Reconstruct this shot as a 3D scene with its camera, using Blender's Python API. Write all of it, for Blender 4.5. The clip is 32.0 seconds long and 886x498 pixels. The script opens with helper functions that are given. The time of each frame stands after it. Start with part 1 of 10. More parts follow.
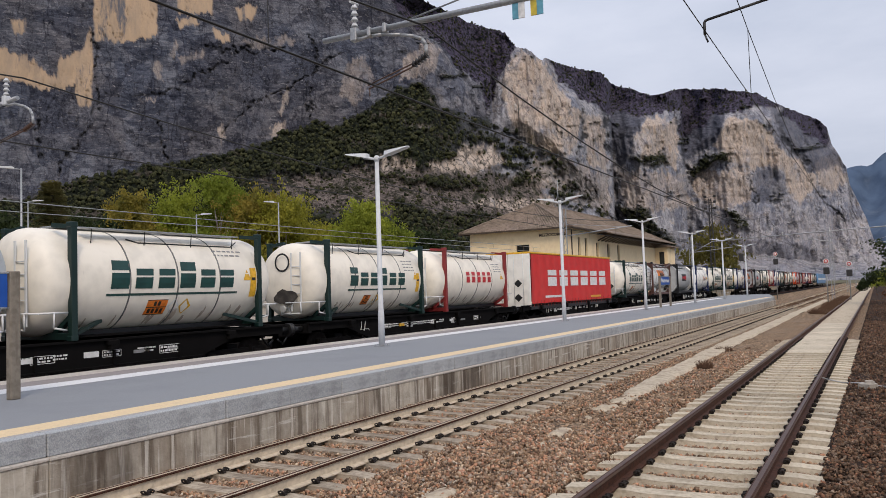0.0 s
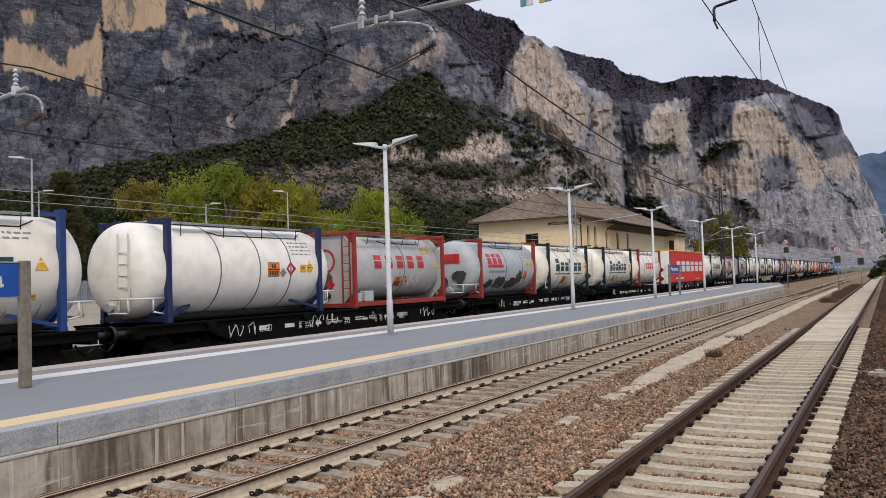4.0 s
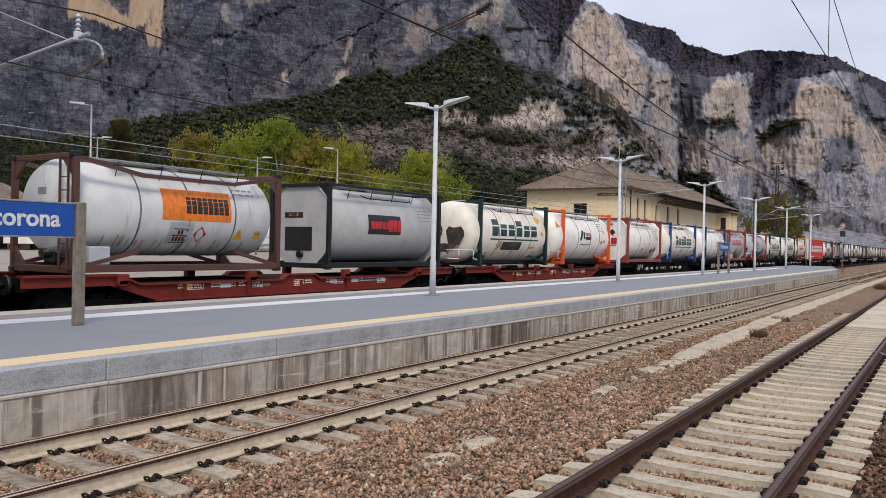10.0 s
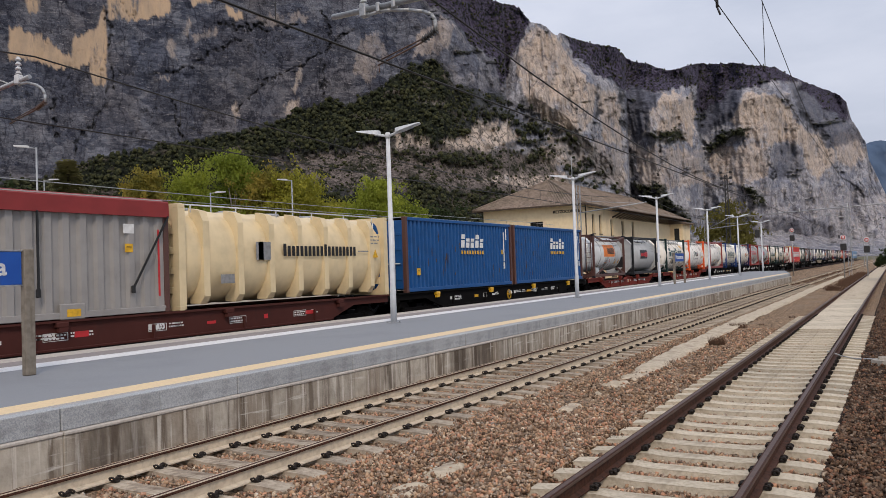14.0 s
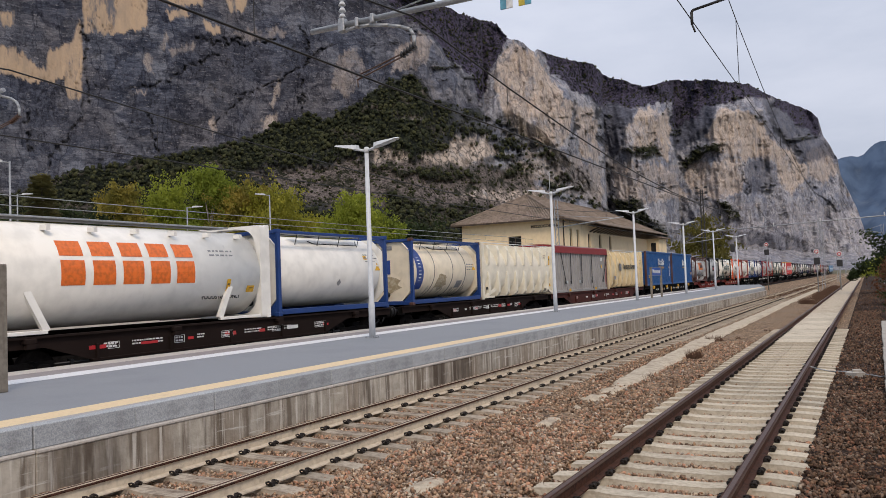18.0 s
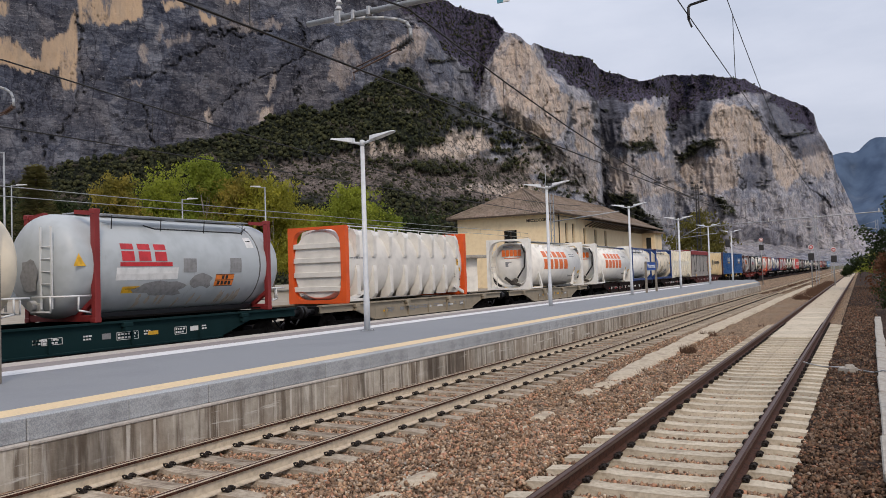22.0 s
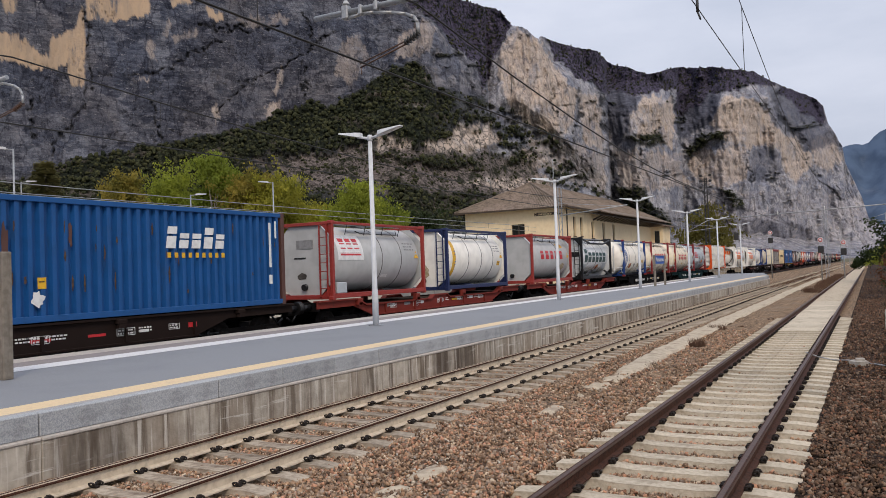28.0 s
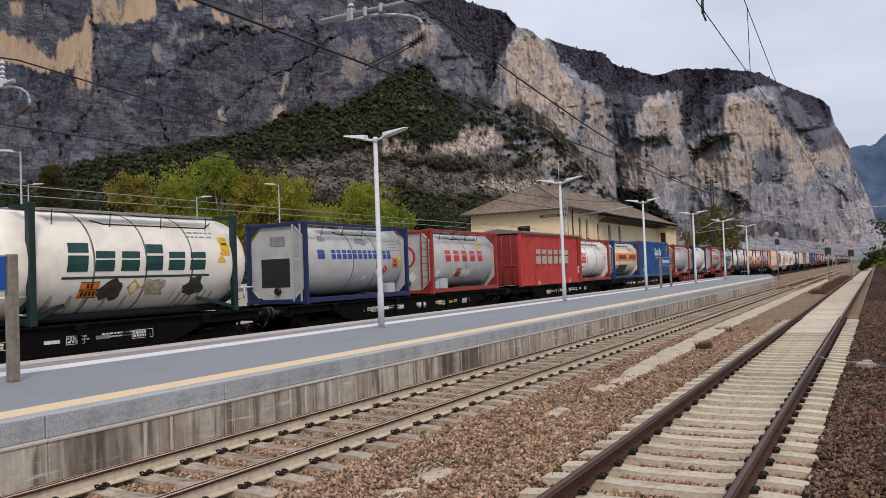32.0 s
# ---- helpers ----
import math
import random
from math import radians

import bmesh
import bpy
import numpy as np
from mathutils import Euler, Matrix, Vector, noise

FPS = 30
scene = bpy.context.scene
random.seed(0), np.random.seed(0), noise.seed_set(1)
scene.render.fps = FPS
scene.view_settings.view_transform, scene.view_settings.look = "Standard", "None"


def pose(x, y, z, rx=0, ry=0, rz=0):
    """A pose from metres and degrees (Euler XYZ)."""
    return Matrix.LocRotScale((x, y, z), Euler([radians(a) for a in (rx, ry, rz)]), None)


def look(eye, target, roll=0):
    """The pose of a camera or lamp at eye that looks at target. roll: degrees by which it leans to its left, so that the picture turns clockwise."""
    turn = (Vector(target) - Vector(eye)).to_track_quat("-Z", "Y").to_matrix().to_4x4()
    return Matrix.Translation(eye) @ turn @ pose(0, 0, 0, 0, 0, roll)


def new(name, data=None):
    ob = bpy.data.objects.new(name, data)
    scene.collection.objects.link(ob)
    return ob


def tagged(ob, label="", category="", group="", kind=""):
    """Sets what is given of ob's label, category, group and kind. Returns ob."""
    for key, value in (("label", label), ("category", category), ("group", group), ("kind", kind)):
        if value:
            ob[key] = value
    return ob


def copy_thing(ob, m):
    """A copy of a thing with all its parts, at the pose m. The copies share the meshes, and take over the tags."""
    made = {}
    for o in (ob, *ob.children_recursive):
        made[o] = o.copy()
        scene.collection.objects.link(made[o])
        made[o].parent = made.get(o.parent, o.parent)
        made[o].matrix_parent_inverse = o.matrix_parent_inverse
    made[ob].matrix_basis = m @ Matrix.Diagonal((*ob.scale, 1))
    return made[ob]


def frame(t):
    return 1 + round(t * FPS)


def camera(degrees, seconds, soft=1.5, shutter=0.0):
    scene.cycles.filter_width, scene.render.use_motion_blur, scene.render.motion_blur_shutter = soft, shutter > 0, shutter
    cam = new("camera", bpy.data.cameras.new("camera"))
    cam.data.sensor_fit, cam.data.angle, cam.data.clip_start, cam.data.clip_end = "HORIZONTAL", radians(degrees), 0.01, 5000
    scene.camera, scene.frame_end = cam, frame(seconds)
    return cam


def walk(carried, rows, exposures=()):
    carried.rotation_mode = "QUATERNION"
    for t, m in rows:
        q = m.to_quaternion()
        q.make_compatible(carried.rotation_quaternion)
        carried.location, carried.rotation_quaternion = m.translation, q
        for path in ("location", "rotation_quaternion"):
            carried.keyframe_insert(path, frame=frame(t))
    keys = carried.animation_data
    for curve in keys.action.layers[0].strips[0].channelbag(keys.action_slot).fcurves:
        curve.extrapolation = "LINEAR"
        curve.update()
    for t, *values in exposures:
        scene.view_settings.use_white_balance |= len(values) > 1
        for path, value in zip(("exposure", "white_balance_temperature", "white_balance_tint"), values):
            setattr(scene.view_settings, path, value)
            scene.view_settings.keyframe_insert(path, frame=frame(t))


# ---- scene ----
EYE = 2.03
cam = camera(58.5, 32.0, soft=0.4)
ROWS = [
    (0, 93.10, 1.85, 28.74, -0.052, 0.018),
    (0.5, 92.95, 1.76, 29.10, -0.051, 0.018),
    (1, 92.90, 1.56, 29.07, -0.051, 0.017),
    (1.5, 92.89, 1.49, 29.12, -0.053, 0.017),
    (2, 92.86, 1.35, 29.50, -0.052, 0.017),
    (2.5, 92.61, 1.46, 29.60, -0.047, 0.016),
    (3, 92.42, 1.60, 29.57, -0.042, 0.015),
    (3.5, 92.39, 1.77, 29.53, -0.039, 0.014),
    (5.5, 91.95, 2.28, 29.06, -0.018, 0.023),
    (6, 91.87, 2.19, 29.00, -0.022, 0.023),
    (6.5, 91.98, 2.13, 29.36, -0.026, 0.020),
    (7, 92.31, 2.54, 31.10, -0.027, 0.010),
    (7.5, 92.32, 3.15, 31.41, -0.026, -0.004),
    (8, 91.67, 1.73, 32.51, -0.026, -0.016),
    (8.5, 90.86, -0.24, 32.85, -0.023, -0.025),
    (9, 90.70, -1.25, 32.80, -0.019, -0.029),
    (9.5, 90.21, -1.19, 32.73, -0.013, -0.029),
    (10, 89.78, -1.16, 32.68, -0.008, -0.029),
    (10.5, 89.34, -1.42, 32.70, -0.001, -0.033),
    (11, 88.99, -1.55, 32.71, 0.006, -0.036),
    (11.5, 88.97, -1.68, 32.65, 0.005, -0.033),
    (12, 89.10, -0.71, 32.51, 0.002, -0.028),
    (12.5, 89.30, 0.99, 31.91, 0.008, -0.021),
    (13, 89.66, 1.71, 31.36, 0.015, -0.011),
    (13.5, 91.01, 1.96, 30.76, 0.020, -0.003),
    (14, 91.50, 1.98, 29.79, 0.026, 0.003),
    (14.5, 91.88, 1.73, 28.74, 0.028, 0.009),
    (16.5, 92.77, 1.98, 28.38, 0.015, -0.001),
    (17, 92.72, 2.01, 28.32, 0.015, 0.001),
    (17.5, 92.62, 2.16, 28.28, 0.015, -0.000),
    (18, 92.51, 2.12, 28.23, 0.016, -0.003),
    (18.5, 92.33, 2.07, 28.18, 0.018, -0.005),
    (19, 92.10, 1.95, 28.13, 0.019, -0.005),
    (19.5, 91.97, 1.98, 28.09, 0.017, -0.007),
    (20, 91.81, 1.73, 28.01, 0.018, -0.007),
    (20.5, 91.58, 1.67, 27.96, 0.024, -0.006),
    (21, 91.63, 1.75, 27.91, 0.026, -0.004),
    (21.5, 91.79, 1.78, 27.85, 0.025, -0.001),
    (22, 92.02, 1.80, 27.89, 0.021, 0.003),
    (22.5, 92.06, 1.57, 28.50, 0.017, 0.005),
    (23, 91.53, 1.45, 28.59, 0.016, 0.004),
    (23.5, 91.09, 1.19, 28.63, 0.018, 0.002),
    (24, 91.19, 1.01, 28.58, 0.022, 0.001),
    (24.5, 91.39, 1.26, 28.50, 0.024, 0.005),
    (25, 91.64, 1.51, 28.48, 0.021, 0.009),
    (25.5, 91.88, 1.78, 28.43, 0.015, 0.010),
    (27.5, 91.72, 2.00, 28.30, 0.012, 0.005),
    (28, 91.63, 2.03, 28.46, 0.010, 0.007),
    (28.5, 91.62, 1.99, 28.46, 0.010, 0.008),
    (29, 91.80, 1.97, 28.41, 0.011, 0.010),
    (29.5, 92.04, 2.06, 28.62, 0.012, 0.011),
    (30, 92.31, 2.11, 28.69, 0.014, 0.009),
    (30.5, 92.54, 2.04, 28.62, 0.013, 0.008),
    (31, 92.69, 2.09, 28.59, 0.016, 0.007),
    (31.5, 92.46, 2.20, 28.56, 0.018, 0.007),
    (32, 91.78, 2.08, 28.87, 0.017, 0.009),
]
# side and rise: the small sway of the hand-held camera
walk(cam, [(t, pose(0.876 * side, 0.482 * side, EYE + rise, rx, ry, rz)) for t, rx, ry, rz, side, rise in ROWS], [(0, -0.29, 6550, 13), (9, -0.29, 6550, 13), (10, -0.22, 6450, 13), (11, -0.06, 6250, 12), (12, -0.06, 6250, 12), (13, -0.20, 6500, 13), (14, -0.33, 6550, 13), (32, -0.27, 6550, 13)])

# ---------------------------------------------------------------- daylight
SUN_HEIGHT, SUN_TURN = 44, 138
world = bpy.data.worlds.new("overcast_sky")
scene.world = world
world.use_nodes = True
wn, wl = world.node_tree.nodes, world.node_tree.links
wn.clear()
w_out = wn.new("ShaderNodeOutputWorld")
w_bg = wn.new("ShaderNodeBackground")
w_bg.inputs["Strength"].default_value = 1.0
w_sky = wn.new("ShaderNodeTexSky")
w_sky.sky_type = "NISHITA"
w_sky.sun_disc = False
w_sky.sun_elevation, w_sky.sun_rotation = radians(SUN_HEIGHT), radians(SUN_TURN)
w_dim = wn.new("ShaderNodeVectorMath")
w_dim.operation = "SCALE"
w_dim.inputs["Scale"].default_value = 0.09
w_co = wn.new("ShaderNodeTexCoord")
w_map = wn.new("ShaderNodeMapping")
w_map.inputs["Scale"].default_value = (1, 1, 3.2)
w_noise = wn.new("ShaderNodeTexNoise")
w_noise.inputs["Scale"].default_value = 2.6
w_noise.inputs["Detail"].default_value = 7
w_noise.inputs["Roughness"].default_value = 0.55
w_ramp = wn.new("ShaderNodeValToRGB")
w_ramp.color_ramp.elements[0].position, w_ramp.color_ramp.elements[0].color = 0.34, (0.63, 0.705, 0.85, 1)
w_ramp.color_ramp.elements[1].position, w_ramp.color_ramp.elements[1].color = 0.62, (0.80, 0.865, 1.0, 1)
w_mix = wn.new("ShaderNodeMixRGB")
w_mix.inputs["Fac"].default_value = 0.95
wl.new(w_sky.outputs["Color"], w_dim.inputs[0])
wl.new(w_co.outputs["Generated"], w_map.inputs["Vector"])
wl.new(w_map.outputs["Vector"], w_noise.inputs["Vector"])
wl.new(w_noise.outputs["Fac"], w_ramp.inputs["Fac"])
wl.new(w_dim.outputs["Vector"], w_mix.inputs["Color1"])
w_sep = wn.new("ShaderNodeSeparateXYZ")
wl.new(w_co.outputs["Generated"], w_sep.inputs["Vector"])
w_rise = wn.new("ShaderNodeMapRange")
w_rise.inputs["From Min"].default_value, w_rise.inputs["From Max"].default_value = 0.0, 1.0
w_rise.inputs["To Min"].default_value, w_rise.inputs["To Max"].default_value = 0.92, 1.52
wl.new(w_sep.outputs["Z"], w_rise.inputs["Value"])
w_lift = wn.new("ShaderNodeVectorMath")
w_lift.operation = "SCALE"
wl.new(w_ramp.outputs["Color"], w_lift.inputs[0])
wl.new(w_rise.outputs["Result"], w_lift.inputs["Scale"])
wl.new(w_lift.outputs["Vector"], w_mix.inputs["Color2"])
wl.new(w_mix.outputs["Color"], w_bg.inputs["Color"])
wl.new(w_bg.outputs["Background"], w_out.inputs["Surface"])

sun = new("sun", bpy.data.lights.new("sun", "SUN"))
sun.data.energy, sun.data.angle, sun.data.color = 1.95, radians(14), (1.0, 0.86, 0.69)
sun.matrix_basis = look((55, -62, 80), (0, 0, 0))

# ---------------------------------------------------------------- materials


def surface(name, base, second=None, rough=0.6, metal=0.0, grain=9.0, wide=0.7, low=0.42, high=0.66, dirt=None, dirt_low=0.55,
            dirt_high=0.75, streak=(1, 1, 1), bump=0.15, bump_scale=60.0, vary=0.0, cell=0.0, spec=0.5):
    """A procedural paint, stone or soil: base and second colour by two noises, stains of a third, fine relief."""
    m = bpy.data.materials.new(name)
    m.use_nodes = True
    nt = m.node_tree
    n, l = nt.nodes, nt.links
    b = n["Principled BSDF"]
    b.inputs["Roughness"].default_value, b.inputs["Metallic"].default_value = rough, metal
    b.inputs["Specular IOR Level"].default_value = spec
    co = n.new("ShaderNodeTexCoord")
    second = second or tuple(c * 0.72 for c in base)
    fine = n.new("ShaderNodeTexNoise")
    fine.inputs["Scale"].default_value, fine.inputs["Detail"].default_value = grain, 6
    l.new(co.outputs["Object"], fine.inputs["Vector"])
    ramp = n.new("ShaderNodeMapRange")
    ramp.inputs["From Min"].default_value, ramp.inputs["From Max"].default_value = low, high
    l.new(fine.outputs["Fac"], ramp.inputs["Value"])
    mix = n.new("ShaderNodeMixRGB")
    mix.inputs["Color1"].default_value, mix.inputs["Color2"].default_value = (*base, 1), (*second, 1)
    l.new(ramp.outputs["Result"], mix.inputs["Fac"])
    colour = mix.outputs["Color"]
    if cell:
        vor = n.new("ShaderNodeTexVoronoi")
        vor.inputs["Scale"].default_value = cell
        l.new(co.outputs["Object"], vor.inputs["Vector"])
        hsv = n.new("ShaderNodeSeparateColor")
        l.new(vor.outputs["Color"], hsv.inputs["Color"])
        mr = n.new("ShaderNodeMapRange")
        mr.inputs["To Min"].default_value, mr.inputs["To Max"].default_value = 0.22, 1.62
        l.new(hsv.outputs["Red"], mr.inputs["Value"])
        sc = n.new("ShaderNodeVectorMath")
        sc.operation = "SCALE"
        l.new(colour, sc.inputs[0])
        l.new(mr.outputs["Result"], sc.inputs["Scale"])
        colour = sc.outputs["Vector"]
    if dirt:
        mp = n.new("ShaderNodeMapping")
        mp.inputs["Scale"].default_value = streak
        l.new(co.outputs["Object"], mp.inputs["Vector"])
        big = n.new("ShaderNodeTexNoise")
        big.inputs["Scale"].default_value, big.inputs["Detail"].default_value = wide, 8
        big.inputs["Roughness"].default_value = 0.65
        l.new(mp.outputs["Vector"], big.inputs["Vector"])
        r2 = n.new("ShaderNodeMapRange")
        r2.inputs["From Min"].default_value, r2.inputs["From Max"].default_value = dirt_low, dirt_high
        l.new(big.outputs["Fac"], r2.inputs["Value"])
        mix2 = n.new("ShaderNodeMixRGB")
        mix2.inputs["Color2"].default_value = (*dirt, 1)
        l.new(r2.outputs["Result"], mix2.inputs["Fac"])
        l.new(colour, mix2.inputs["Color1"])
        colour = mix2.outputs["Color"]
    if vary:
        info = n.new("ShaderNodeObjectInfo")
        mr = n.new("ShaderNodeMapRange")
        mr.inputs["To Min"].default_value, mr.inputs["To Max"].default_value = 1 - vary, 1 + vary
        l.new(info.outputs["Random"], mr.inputs["Value"])
        sc = n.new("ShaderNodeVectorMath")
        sc.operation = "SCALE"
        l.new(colour, sc.inputs[0])
        l.new(mr.outputs["Result"], sc.inputs["Scale"])
        colour = sc.outputs["Vector"]
    l.new(colour, b.inputs["Base Color"])
    if bump:
        bn = n.new("ShaderNodeTexNoise")
        bn.inputs["Scale"].default_value, bn.inputs["Detail"].default_value = bump_scale, 4
        l.new(co.outputs["Object"], bn.inputs["Vector"])
        bp = n.new("ShaderNodeBump")
        bp.inputs["Strength"].default_value, bp.inputs["Distance"].default_value = bump, 0.02
        l.new(bn.outputs["Fac"], bp.inputs["Height"])
        l.new(bp.outputs["Normal"], b.inputs["Normal"])
    return m


def stained_wall():
    """Board-marked concrete that differs from place to place along the platform: brown run-off, pale lime streaks, dark wet patches."""
    m = surface("stained_concrete", (0.475, 0.43, 0.36), (0.35, 0.31, 0.255), rough=0.92, grain=6, low=0.36, high=0.66, bump=0.5, bump_scale=25, vary=0.14, spec=0.12)
    n, l = m.node_tree.nodes, m.node_tree.links
    b = n["Principled BSDF"]
    colour = b.inputs["Base Color"].links[0].from_socket
    geo = n.new("ShaderNodeNewGeometry")
    for scale, stretch, lo, hi, rgb in ((0.9, (1, 1.0, 0.12), 0.46, 0.60, (0.25, 0.20, 0.15)), (2.6, (1, 1.6, 0.10), 0.51, 0.59, (0.13, 0.10, 0.075)), (5.0, (1, 1.6, 0.08), 0.54, 0.61, (0.64, 0.60, 0.53)),
                                        (3.2, (1, 0.35, 4.0), 0.60, 0.68, (0.62, 0.585, 0.525)), (0.55, (1, 1.0, 0.2), 0.58, 0.66, (0.085, 0.065, 0.05))):
        mp = n.new("ShaderNodeMapping")
        mp.inputs["Scale"].default_value = stretch
        l.new(geo.outputs["Position"], mp.inputs["Vector"])
        t = n.new("ShaderNodeTexNoise")
        t.inputs["Scale"].default_value, t.inputs["Detail"].default_value, t.inputs["Roughness"].default_value = scale, 7, 0.62
        l.new(mp.outputs["Vector"], t.inputs["Vector"])
        r = n.new("ShaderNodeMapRange")
        r.inputs["From Min"].default_value, r.inputs["From Max"].default_value, r.inputs["To Max"].default_value = lo, hi, 0.8
        l.new(t.outputs["Fac"], r.inputs["Value"])
        x = n.new("ShaderNodeMixRGB")
        x.inputs["Color2"].default_value = (*rgb, 1)
        l.new(r.outputs["Result"], x.inputs["Fac"])
        l.new(colour, x.inputs["Color1"])
        colour = x.outputs["Color"]
    l.new(colour, b.inputs["Base Color"])
    return m


def coat(name, rgb, worn=0.5, rough=0.42, dirt=(0.10, 0.085, 0.07), spec=0.4):
    """Paint on a rail vehicle: streaks of grime that run down, a little fading."""
    return surface(name, rgb, tuple(c * 0.86 for c in rgb), rough=rough, spec=spec, grain=2.2, dirt=dirt, wide=1.6, streak=(1.0, 2.2, 0.35),
                   dirt_low=0.72 - 0.2 * worn, dirt_high=1.02 - 0.12 * worn, bump=0.03, bump_scale=14)


